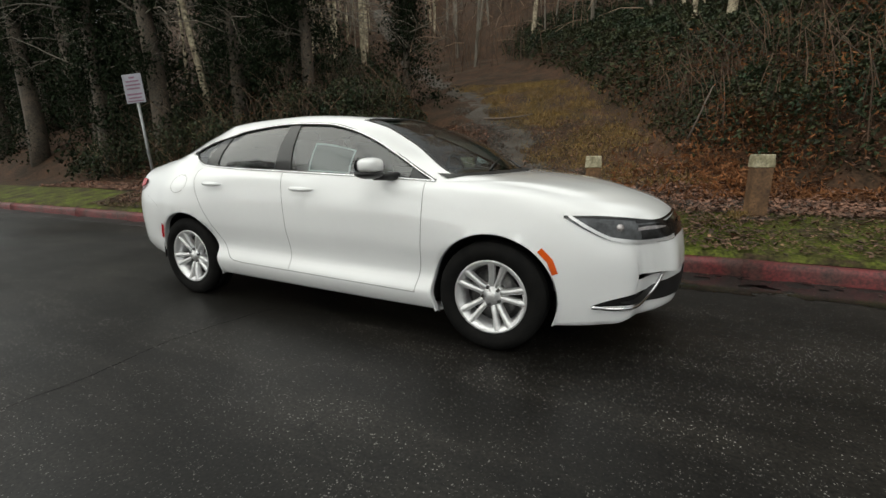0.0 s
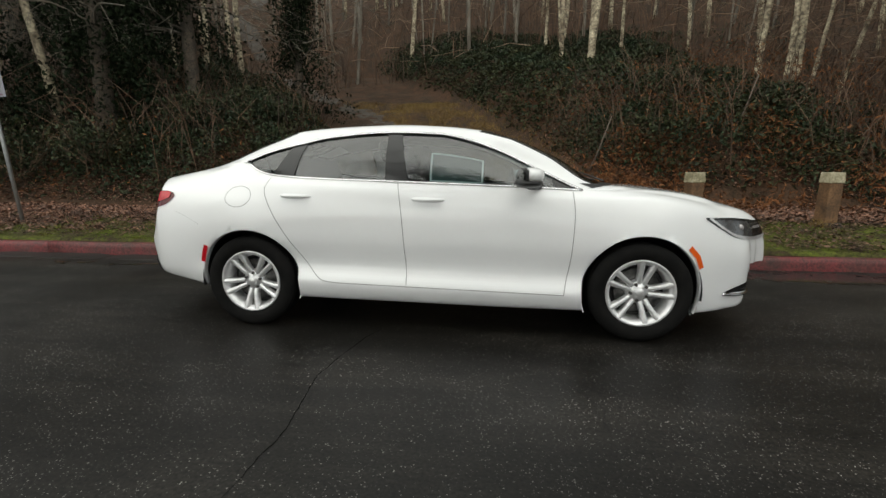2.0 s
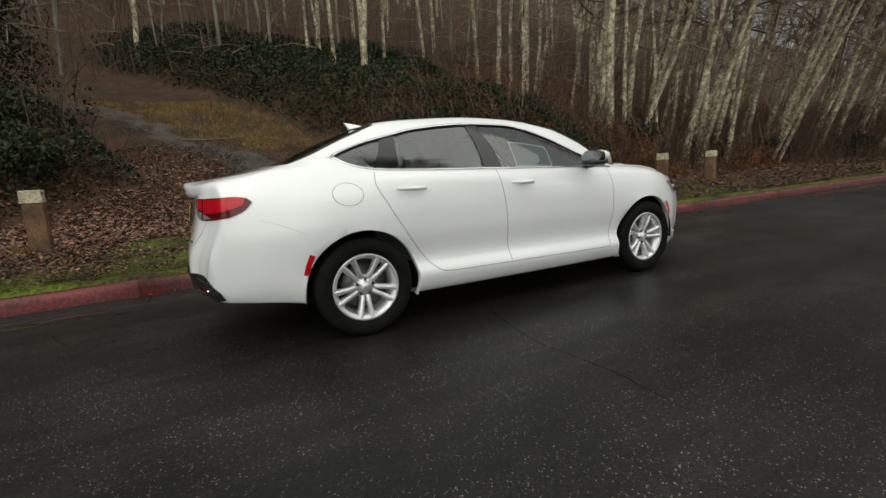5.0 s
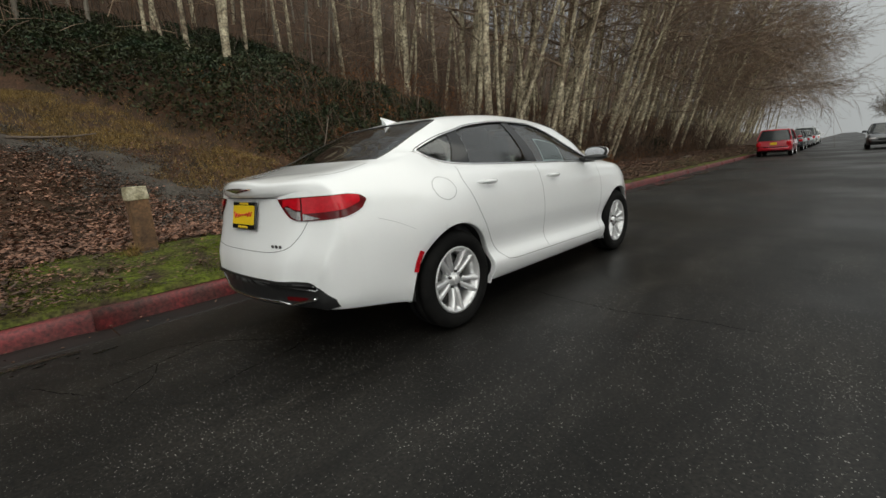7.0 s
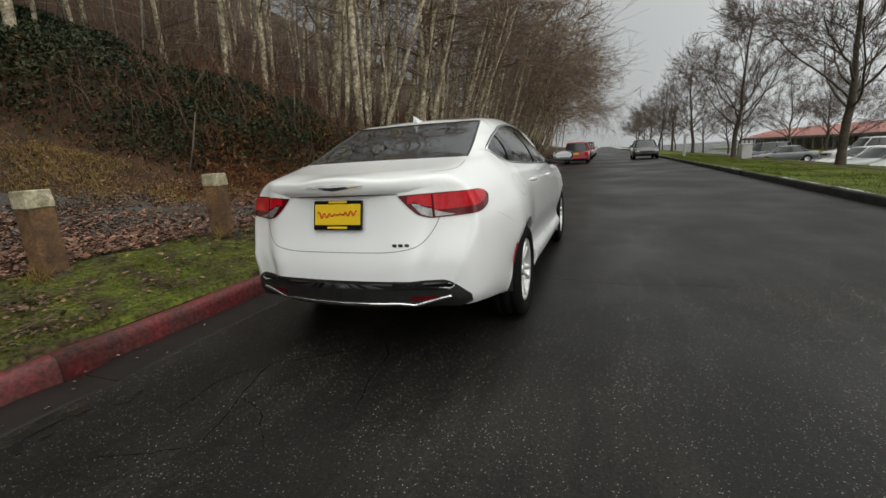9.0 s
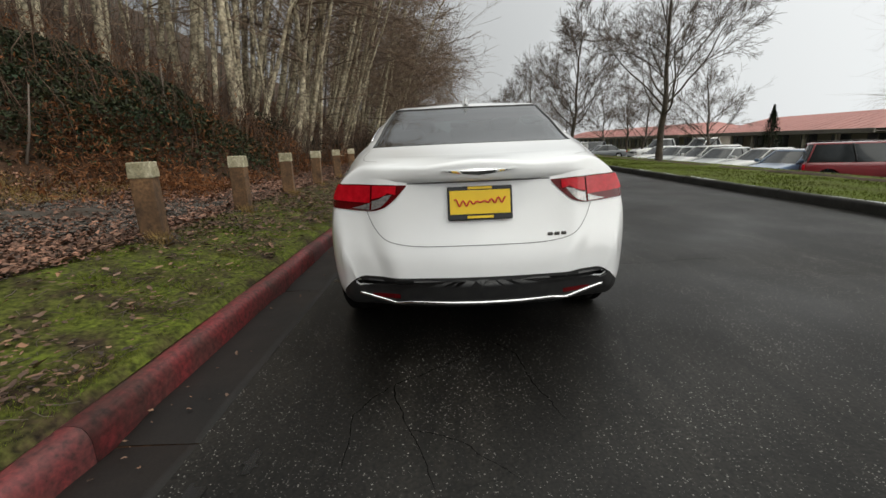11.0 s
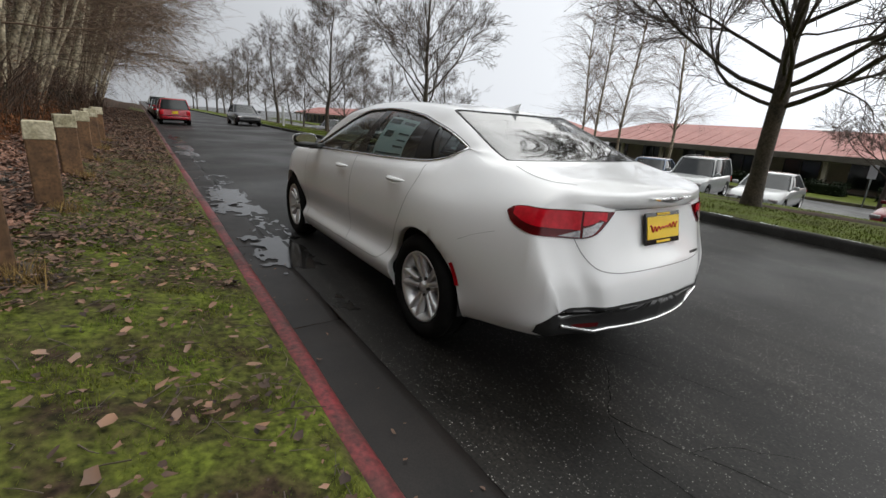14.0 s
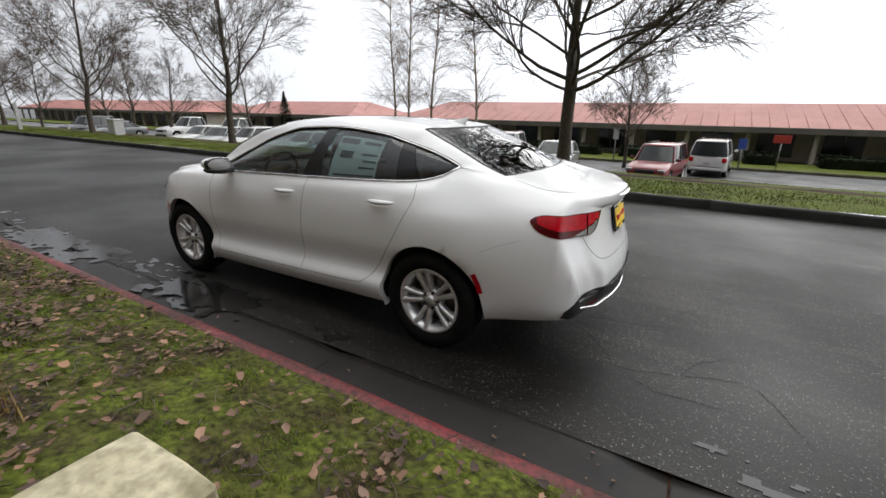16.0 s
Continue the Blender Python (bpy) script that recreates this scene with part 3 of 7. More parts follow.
LINES = [  # width, height, bow weight: from the sill's underside up to the roof's middle
    (curve([(-2.2, 0.66), (-1, 0.70), (1, 0.70), (2, 0.62)]), curve([(-2, 0.26), (0, 0.19), (2, 0.19)]), 0.75),
    (curve([(-2.3, 0.80), (-1.9, 0.835), (-1, 0.875), (1, 0.872), (1.7, 0.865), (2.0, 0.80)]), curve([(-2.3, 0.28), (-1.75, 0.262), (-1, 0.235), (1, 0.205), (2, 0.20)]), 0.95),
    (curve([(-2.3, 0.84), (-1.9, 0.872), (-1, 0.924), (1, 0.92), (1.7, 0.895), (2.0, 0.835)]), curve([(-2.3, 0.40), (-1, 0.37), (1, 0.325), (2, 0.33)]), 1.0),
    (curve([(-2.3, 0.85), (-1.9, 0.885), (-1, 0.878), (1, 0.878), (1.7, 0.90), (2.0, 0.845)]), curve([(-2.3, 0.48), (-1, 0.45), (1, 0.41), (2, 0.44)]), 1.0),
    (curve([(-2.3, 0.862), (-1.95, 0.895), (-1.4, 0.928), (-0.9, 0.905), (0, 0.903), (0.9, 0.908), (1.4, 0.925), (1.8, 0.895), (2.0, 0.855)]), curve([(-2.3, 0.66), (0, 0.65), (2, 0.58)]), 1.0),
    (curve([(-2.3, 0.845), (-1.95, 0.862), (-1.4, 0.90), (-0.9, 0.892), (0, 0.892), (0.9, 0.892), (1.4, 0.898), (1.8, 0.862), (2.0, 0.825)]), curve([(-2.3, 0.87), (-1.4, 0.92), (0, 0.895), (0.9, 0.865), (1.4, 0.845), (1.8, 0.77), (2.0, 0.69)]), 0.98),
    (curve([(-2.3, 0.80), (-1.95, 0.800), (-1.7, 0.805), (-1.4, 0.815), (-1.2, 0.84), (-0.3, 0.868), (0.9, 0.858), (1.3, 0.852), (1.7, 0.83), (2.0, 0.785)]),
     curve([(-2.3, 0.985), (-2.0, 0.995), (-1.7, 1.025), (-1.4, 1.045), (-1.2, 1.04), (-0.3, 1.0), (0.9, 0.955), (1.3, 0.955), (1.7, 0.90), (1.9, 0.83), (2.0, 0.77)]), 0.9),
    (joined(y_low, -1.46, 0.98, [(-2.3, 0.72), (-2.0, 0.715), (-1.7, 0.70)], [(1.25, 0.80), (1.6, 0.775), (1.9, 0.74)]),
     joined(z_low, -1.46, 0.98, [(-2.3, 1.04), (-2.0, 1.065), (-1.7, 1.135)], [(1.25, 0.992), (1.55, 0.965), (1.8, 0.915), (1.96, 0.83)]), 0.72),
    (joined(y_up, -1.46, 0.98, [(-2.3, 0.66), (-2.0, 0.665), (-1.7, 0.665)], [(1.25, 0.755), (1.6, 0.725), (1.9, 0.69)]),
     joined(z_up, -1.46, 0.98, [(-2.3, 1.065), (-2.0, 1.10), (-1.7, 1.18)], [(1.25, 1.008), (1.55, 0.985), (1.8, 0.935), (1.96, 0.86)]), 0.6),
    (curve([(-2.2, 0.57), (-1.85, 0.605), (-1.5, 0.575), (-1.0, 0.515), (-0.3, 0.505), (0.2, 0.525), (0.45, 0.57), (0.9, 0.675), (1.1, 0.715), (1.5, 0.68), (2, 0.62)]),
     curve([(-2.27, 1.085), (-2.06, 1.13), (-1.85, 1.192), (-1.66, 1.270), (-1.45, 1.345), (-1.25, 1.402), (-0.84, 1.452), (-0.34, 1.470), (0, 1.455), (0.22, 1.430), (0.45, 1.378), (0.67, 1.305), (0.91, 1.190), (1.10, 1.080), (1.28, 1.022), (1.52, 1.0), (1.81, 0.948), (1.96, 0.888)]), 0.28),
]
UNDER = 3  # keys across the underside before the first line
GLASS_KEY = 9 + UNDER
SUB = 5


def sedan_shell():
    """Grid of points of the right half: stations from tail to nose, points from sill to roof middle."""
    s = np.unique(np.concatenate([-2.42 + 0.16 * np.linspace(0, 1, 46) ** 1.2, np.linspace(-2.26, -1.85, 15), np.linspace(-1.85, -1.02, 34), np.linspace(-1.02, 0.38, 56),
                                  np.linspace(0.38, 1.25, 36), np.linspace(1.25, 2.2, 38), 2.41 - 0.21 * np.linspace(0, 1, 26) ** 1.6]))
    zt, zb, tp = top_line(s), bottom_line(s), taper(s)
    keys = []
    nk = len(LINES) + 3
    for i, (fy, fz, k) in enumerate(LINES):
        x = s + bow(s) * k
        keys.append(np.stack([x, fy(x) * tp, np.clip(fz(x), zb + 0.001 * (i + 1), zt - 0.001 * (nk - i))], -1))
    y0 = keys[0][:, 1]
    keys = [np.stack([s + bow(s) * 0.75 * u * u, y0 * u, np.minimum(zb + 0.0003 * j, zt)], -1) for j, u in enumerate((0.0, 0.35, 0.7))] + keys
    y9, z9 = keys[-1][:, 1], keys[-1][:, 2]
    for j, u in enumerate((0.66, 0.33, 0.0)):
        crown = 1 - u * u
        z = np.minimum(z9 + (zt - z9) * crown, zt - 0.0003 * (2 - j))
        keys.append(np.stack([s + bow(s) * 0.28 * u * u, y9 * u, z], -1))
    K = np.stack(keys, 1)  # stations, keys, 3
    out = []
    for i in range(K.shape[1] - 1):
        p1, p2 = K[:, i], K[:, i + 1]
        p0 = K[:, i - 1] if i else 2 * p1 - p2
        p3 = K[:, i + 2] if i + 2 < K.shape[1] else p2 * [1, -1, 1] + (p1 - p2) * [0, 0, 1]
        d01, d12, d23 = (np.linalg.norm(b - a, axis=1, keepdims=True) + 1e-4 for a, b in ((p0, p1), (p1, p2), (p2, p3)))
        m1 = 0.85 * d12 * ((p1 - p0) / d01 * d12 + (p2 - p1) / d12 * d01) / (d01 + d12)
        m2 = 0.85 * d12 * ((p2 - p1) / d12 * d23 + (p3 - p2) / d23 * d12) / (d12 + d23)
        for q in range(SUB):
            t = q / SUB
            out.append((2 * t**3 - 3 * t**2 + 1) * p1 + (t**3 - 2 * t**2 + t) * m1 + (-2 * t**3 + 3 * t**2) * p2 + (t**3 - t**2) * m2)
    out.append(K[:, -1])
    P = np.stack(out, 1)
    P[:, :, 2] = np.clip(P[:, :, 2], zb[:, None], zt[:, None])
    # soften the folds of the four bumper corners
    soft = np.clip(np.minimum((np.abs(s) - 1.95) / 0.1, (2.405 - np.abs(s)) / 0.03), 0, 1)[:, None, None] * (np.arange(P.shape[1])[None, :, None] > (UNDER + 1) * SUB)
    for _ in range(14):
        near = P.copy()
        near[1:-1, 1:-1] = (P[:-2, 1:-1] + P[2:, 1:-1] + P[1:-1, :-2] + P[1:-1, 2:]) / 4
        P = P + 0.6 * soft * (near - P)
    P[:, -1, 1] = 0
    return s, P


def sedan():
    car = new("sedan_car")
    tagged(car, label="glossy white four-door sedan parked beside the red kerb", category="car")
    s, P = sedan_shell()
    ns, npts = P.shape[:2]
    L = P * [1, -1, 1]
    full = np.concatenate([L, P[:, ::-1][:, 1:]], 1)  # right side sill, over the roof, left side sill
    nf = full.shape[1]
    V = full.reshape(-1, 3)
    F = grid(ns, nf)
    tree = BVHTree.FromPolygons([tuple(v) for v in V], [tuple(map(int, q)) for q in F])

    def cast(o, d, off=0.0):
        loc, nor, _, _ = tree.ray_cast(Vector(o), Vector(d).normalized())
        if loc is None:
            loc, nor, _, _ = tree.find_nearest(Vector(o))
        if nor.dot(Vector(d)) > 0:
            nor = -nor
        return np.array(loc + nor * off), np.array(nor)

    def side(x, z, sg, off=0.0):
        return cast((x, sg * 2.0, z), (0, -sg, 0), off)

    def rear(y, z, off=0.0):
        return cast((-4, y, z), (1, 0, 0), off)

    def front(y, z, off=0.0):
        return cast((4, y, z), (-1, 0, 0), off)

    def corner(cx, cy):
        def at(a, z, off=0.0):
            d = np.array([math.cos(radians(a)), math.sin(radians(a)), 0])
            return cast(np.array([cx, cy, z]) + 3 * d, -d, off)
        return at

    # openings: side windows, windscreen, rear window
    k_low, k_up, k_g = (7 + UNDER) * SUB, (8 + UNDER) * SUB, GLASS_KEY * SUB
    half = np.minimum(np.arange(nf - 1), nf - 2 - np.arange(nf - 1))
    smid = (s[:-1] + s[1:]) / 2
    xmid = full[:-1, k_low, 0]
    xr = full[1:, k_low, 0]
    dlo = ((xmid > -1.455) & (xr < 0.975))[:, None] & ((half >= k_low) & (half < k_up))[None]
    wind = ((smid > 0.38) & (smid < 1.25))[:, None] & (half >= k_g)[None]
    back = ((smid > -1.85) & (smid < -1.17))[:, None] & (half >= k_g)[None]
    keep = ~(dlo | wind | back).reshape(-1)
    # wheel arches
    Vb = V.copy()
    inside = np.zeros(len(V), bool)
    lowpt = np.tile(np.minimum(np.arange(nf), nf - 1 - np.arange(nf)) <= (6 + UNDER) * SUB, ns) & (np.abs(V[:, 1]) > 0.45)
    for hx in (HUB_X, -HUB_X):
        dx, dz = V[:, 0] - hx, V[:, 2] - HUB_Z
        d = np.hypot(dx, dz)
        inn = (d < ARCH) & lowpt
        inside |= inn
        sc = np.where(inn, ARCH / np.maximum(d, 1e-3), 1.0)
        Vb[:, 0], Vb[:, 2] = np.where(inn, hx + dx * sc, Vb[:, 0]), np.where(inn, HUB_Z + dz * sc, Vb[:, 2])
    keep &= ~inside[F].all(1)
    under = ((half < UNDER * SUB)[None] & ((smid > -2.34) & (smid < 2.34))[:, None]).reshape(-1)
    body = mesh("body_shell", Vb, F[keep & ~under], M_PAINT, car, "glossy white painted body shell")
    mesh("underbody", np.concatenate([Vb[:, :2], np.maximum(Vb[:, 2:], 0.185)], 1), F[keep & under], M_BLACK, car, "black underbody")

    def patch(name, rows, material, label="", parent=car, smooth=True):
        """A panel from rows of projected points."""
        v = np.array(rows)
        n, m = v.shape[:2]
        F = grid(n, m)
        i, j = n // 2, m // 2
        i, j = max(i, 1), max(j, 1)
        nr = np.cross(v[i, j] - v[i - 1, j], v[i, j] - v[i, j - 1])
        if np.dot(nr, v[i, j] - [np.clip(v[i, j][0], -1.2, 1.2), 0, 0.7]) > 0:
            F = F[:, ::-1]
        return mesh(name, v.reshape(-1, 3), F, material, parent, label, smooth)

    def seam(name, pts, proj, width=0.0045, material=M_GAPSHADE, off=0.0012, parent=car, label="", n=10):
        pts = np.array(pts, float)
        t = np.linspace(0, len(pts) - 1, (len(pts) - 1) * n + 1)
        q = np.stack([np.interp(t, np.arange(len(pts)), pts[:, c]) for c in (0, 1)], 1)
        hit = [proj(a, b, off) for a, b in q]
        p, nn = np.array([h[0] for h in hit]), np.array([h[1] for h in hit])
        tg = np.gradient(p, axis=0)
        sd = np.cross(nn, tg)
        sd /= np.linalg.norm(sd, axis=1, keepdims=True) + 1e-9
        v = np.stack([p - sd * width / 2, p + sd * width / 2], 1)
        return mesh(name, v.reshape(-1, 3), grid(len(p), 2), material, parent, label)

    def bead(name, pts, proj, radius, material, off, label="", n=10):
        pts = np.array(pts, float)
        t = np.linspace(0, len(pts) - 1, (len(pts) - 1) * n + 1)
        p = [proj(np.interp(q, np.arange(len(pts)), pts[:, 0]), np.interp(q, np.arange(len(pts)), pts[:, 1]), off)[0] for q in t]
        v, f = tube(p, radius, 8)
        return mesh(name, v, f, material, car, label)

    def smooth_pts(pts, n=6):
        pts = np.array(pts, float)
        i = np.arange(len(pts))
        t = np.linspace(0, len(pts) - 1, (len(pts) - 1) * n + 1)
        return np.stack([curve(list(zip(i, pts[:, 0])))(t), curve(list(zip(i, pts[:, 1])))(t)], 1)

    # side windows, dividers and bright surround
    def dlo_pt(x, f, sg, off):
        yl, zl, yu, zu = float(y_low(x)), float(z_low(x)), float(y_up(x)), float(z_up(x))
        bul = 0.035 * 4 * f * (1 - f) * min(1, (zu - zl) / 0.3)
        return (x, sg * (yl + (yu - yl) * f + bul - off), zl + (zu - zl) * f)

    def pane(name, x0, x1, sg, off, material, label=""):
        rows = []
        for u in np.linspace(0, 1, 14):
            rows.append([dlo_pt(x0(f) + (x1(f) - x0(f)) * u, f, sg, off) for f in np.linspace(0, 1, 7)])
        return patch(name, rows, material, label)

    for sg in (-1, 1):
        pane("front_door_glass", lambda f: -0.20 - 0.085 * f, lambda f: 0.975, sg, 0.014, M_GLASS, "clear side window glass")
        pane("rear_door_glass", lambda f: -1.05 + 0.05 * f, lambda f: -0.355 - 0.02 * f, sg, 0.014, M_GLASS, "clear side window glass")
        pane("quarter_glass", lambda f: -1.455, lambda f: -1.215 + 0.115 * f, sg, 0.014, M_GLASS, "small fixed quarter window")
        pane("centre_pillar", lambda f: -0.36 - 0.02 * f, lambda f: -0.195 - 0.085 * f, sg, 0.006, M_GLOSSBLACK, "gloss black door pillar")
        pane("rear_divider", lambda f: -1.22 + 0.12 * f, lambda f: -1.045 + 0.05 * f, sg, 0.006, M_GLOSSBLACK, "gloss black window divider")
        pane("mirror_corner", lambda f: 0.80 - 0.02 * f, lambda f: 0.978, sg, 0.008, M_GLOSSBLACK, "black mirror base triangle")
        xs = np.linspace(-1.46, 0.98, 60)
        loop = [dlo_pt(x, 0, sg, -0.002) for x in xs] + [dlo_pt(x, 1, sg, -0.002) for x in xs[::-1]]
        v, f = tube(loop, 0.0075, 6)
        mesh("window_trim", v, f, M_CHROME, car, "thin bright chrome window surround")
        loop = [dlo_pt(x, 0, sg, 0.012) for x in xs] + [dlo_pt(x, 1, sg, 0.012) for x in xs[::-1]]
        v, f = tube(loop, 0.011, 6)
        mesh("window_seal", v, f, M_BLACK, car, "black rubber window seal")

    def inset(sl, kmin, off):
        q = full[sl][:, kmin:nf - kmin].copy()
        c = np.array([q[:, :, 0].mean(), 0, 0.9])
        return q - (q - c) / np.linalg.norm(q - c, axis=2, keepdims=True) * off
    sw = np.where((s > 0.3799) & (s < 1.2501))[0]
    sb = np.where((s > -1.8501) & (s < -1.1699))[0]
    patch("windscreen", inset(slice(sw[0], sw[-1] + 1), k_g, 0.006), M_WIND, "raked laminated windscreen")
    patch("rear_window", inset(slice(sb[0], sb[-1] + 1), k_g, 0.006), M_REARGLASS, "dark heated rear window")
    for sl, nm in ((sw, "windscreen_seal"), (sb, "rear_window_seal")):
        ring = [full[i, k_g] for i in sl] + [full[sl[-1], k] for k in range(k_g, nf - k_g)] + [full[i, nf - 1 - k_g] for i in sl[::-1]] + [full[sl[0], k] for k in range(nf - 1 - k_g, k_g, -1)]
        v, f = tube(np.array(ring) - [0, 0, 0.006], 0.009, 6)
        mesh(nm, v, f, M_BLACK, car, "black rubber seal")
    # black frit band and wiper cowl under the windscreen
    patch("cowl", [[np.array(full[i, k]) + [0.0, 0, 0.004] for k in range(k_g - 3, nf - k_g + 3)] for i in range(sw[-1] - 1, sw[-1] + 3)], M_BLACK, "black plastic cowl at the foot of the windscreen")
    for y0 in (-0.45, 0.1):
        v, f = tube([front_top(full, s, 1.24, y0), front_top(full, s, 1.16, y0 + 0.25), front_top(full, s, 1.10, y0 + 0.5)], [0.008, 0.007, 0.005], 6)
        mesh("wiper", v, f, M_BLACK, car, "black wiper arm")

    # panel gaps, and a painted shade line under the boot lip
    for sg in (-1, 1):
        pr = lambda a, b, off, sg=sg: side(a, b, sg, off)
        seam("door_gap", smooth_pts([(0.915, 1.0), (0.925, 0.84), (0.91, 0.55), (0.87, 0.31)]), pr, n=2)
        seam("door_gap", smooth_pts([(-0.265, 1.05), (-0.235, 0.85), (-0.215, 0.60), (-0.20, 0.335)]), pr, n=2)
        seam("door_gap", smooth_pts([(-1.215, 1.085), (-1.235, 1.01), (-1.16, 0.84), (-0.98, 0.55), (-0.87, 0.41), (-0.80, 0.365), (-0.70, 0.352)]), pr, n=2)
        seam("sill_gap", [(-0.70, 0.352), (0.87, 0.312)], pr, n=30)
        seam("bumper_gap", smooth_pts([(-1.96, 0.84), (-1.85, 0.80), (-1.735, 0.745)]), pr, 0.0012, n=2)
        seam("bonnet_gap", smooth_pts([(1.02, 1.0), (1.3, 0.985), (1.6, 0.95), (1.80, 0.895)]), lambda a, b, off, sg=sg: cast((a, sg * 2, b + 0.5), (0, -sg * 1.6, -0.5 * 0.8), off), 0.004, n=3)
    cap = [(-1.43 + 0.098 * math.cos(a), 0.955 + 0.072 * math.sin(a)) for a in np.linspace(0, 2 * math.pi, 33)]
    seam("fuel_door_gap", cap, lambda a, b, off: side(a, b, -1, off), 0.0035, n=1, label="round fuel filler door seam")
    seam("bootlid_gap", smooth_pts([(0.585, 0.86), (0.545, 0.775), (0.46, 0.70), (0.25, 0.675), (-0.25, 0.675), (-0.46, 0.70), (-0.545, 0.775), (-0.585, 0.86)]), lambda a, b, off: rear(a, b, off), 0.0042, n=2)
    # no joint: a grey strip painting the shade below the lip's overhang
    seam("lip_shade_line", [(0.36, 0.985), (-0.36, 0.985)], lambda a, b, off: rear(a, b, off), 0.0065, n=30, material=M_GAPSHADE)
    for sg in (-1, 1):
        seam("bootlid_side_gap", smooth_pts([(-1.83, 0.615), (-1.95, 0.625), (-2.08, 0.60), (-2.17, 0.52)]), lambda a, b, off, sg=sg: cast((a, sg * b, 2), (0, 0, -1), off), 0.0045, n=3)

    # sill flare shadow line, arch lips and liners
    for hx in (HUB_X, -HUB_X):
        for sg in (-1, 1):
            rows = []
            fa, ra = (math.asin((float(bottom_line(hx + q * 0.39)) + 0.004 - HUB_Z) / ARCH) for q in (1, -1))
            for a in np.linspace(fa, math.pi - ra, 44):
                zz = HUB_Z + (ARCH + 0.004) * math.sin(a)
                p, _ = side(hx + (ARCH + 0.006) * math.cos(a), max(zz, 0.24), sg)
                rows.append([(hx + r * math.cos(a), p[1] + sg * dy, HUB_Z + r * math.sin(a)) for r, dy in
                             ((ARCH + 0.003, 0.0012), (ARCH - 0.004, 0.001), (ARCH - 0.005, -0.012), (ARCH - 0.005, -0.04))])
            patch("wheel_arch_lip", rows, M_PAINT)
            rows = []
            for a in np.linspace(-0.12, math.pi + 0.12, 30):
                rows.append([(hx + r * math.cos(a), sg * y, HUB_Z + r * math.sin(a)) for r, y in ((ARCH + 0.002, 0.875), (ARCH + 0.01, 0.60), (ARCH + 0.01, 0.50), (0.02, 0.49))])
            patch("wheel_arch_liner", rows, M_BLACK, "black wheel arch liner")
    bm = box(0, 0, 0.31, 1.9, 1.66, 0.20, 0.03)
    part("floor_pan", bm, M_BLACK, car, "black floor pan")

    # tail lamps
    for sg in (-1, 1):
        cr = corner(-1.70, sg * 0.10)

        def lamp_rows(a0, a1, zl, zu, off, n=22, m=7, sg=sg, cr=cr):
            rows = []
            for u in np.linspace(0, 1, n):
                a = 180 - sg * (a0 + (a1 - a0) * u)
                rows.append([cr(a, zl(u) + (zu(u) - zl(u)) * w, off)[0] for w in np.linspace(0, 1, m)])
            return rows
        # u from the inner tip to the outer end on the flank
        zu = curve([(0, 0.978), (0.3, 0.985), (0.8, 0.988), (0.95, 0.975), (1, 0.955)])
        zl = curve([(0, 0.972), (0.1, 0.915), (0.22, 0.865), (0.35, 0.852), (0.7, 0.862), (0.93, 0.90), (1, 0.945)])
        A0, A1 = 24.0, 67.0
        lamp = patch("tail_lamp", lamp_rows(A0, A1, zl, zu, 0.004), M_DKRED, "red tail lamp wrapping round the rear corner")
        sub = lambda f, a, b: (lambda u: f(a + (b - a) * u))
        ins = lambda lo, hi: (lambda u: float(zl(lo + (hi - lo) * u)) + 0.006, lambda u: float(zu(lo + (hi - lo) * u)) - 0.006)
        am = lambda u: A0 + (A1 - A0) * u
        a_, b_ = ins(0.36, 0.93)
        patch("red_lens", lamp_rows(am(0.36), am(0.93), lambda u: a_(u) + 0.035, b_, 0.009), M_RED, "bright red outer lens", lamp)
        a_, b_ = ins(0.08, 0.34)
        patch("red_lens", lamp_rows(am(0.10), am(0.34), lambda u: a_(u) + 0.055 * min(1, 3 * u), b_, 0.009), M_RED, "bright red inner lens", lamp)
        patch("reversing_lens", lamp_rows(am(0.14), am(0.335), a_, lambda u: a_(u) + 0.045 * min(1, 2.5 * u + 0.05), 0.010), M_CLEAR, "clear reversing lens", lamp)
        a_, b_ = ins(0.36, 0.60)
        patch("reversing_lens", lamp_rows(am(0.36), am(0.56), a_, lambda u: a_(u) + 0.035 * (1 - u), 0.010), M_CLEAR, "clear reversing lens", lamp)
        # side markers on the bumper ends
        pr = lambda a, b, off, sg=sg: side(a, b, sg, off)
        seam("rear_side_marker", [(-1.742, 0.475), (-1.725, 0.535), (-1.695, 0.60)], pr, 0.035, M_RED, 0.005, label="red rear side marker", n=5)
        seam("front_side_marker", [(1.655, 0.645), (1.712, 0.585), (1.742, 0.51)], pr, 0.034, M_AMBER, 0.005, label="amber front side marker", n=5)
        # headlamps
        ch = corner(1.60, sg * 0.15)

        def head_rows(a0, a1, zl, zu, off, n=20, m=6, sg=sg, ch=ch):
            return [[ch(sg * (a0 + (a1 - a0) * u), zl(u) + (zu(u) - zl(u)) * w, off)[0] for w in np.linspace(0, 1, m)] for u in np.linspace(0, 1, n)]
        hu = curve([(0, 0.832), (0.3, 0.825), (0.7, 0.80), (1, 0.775)])
        hl = curve([(0, 0.822), (0.2, 0.745), (0.4, 0.69), (0.7, 0.672), (1, 0.69)])
        lamp = patch("headlamp", head_rows(76, 19, hl, hu, 0.003), M_LAMP, "swept-back smoked headlamp")
        patch("chrome_edge", head_rows(74, 22, hl, lambda u: float(hl(u)) + 0.020, 0.007), M_ALLOY, "bright lower light strip", lamp)
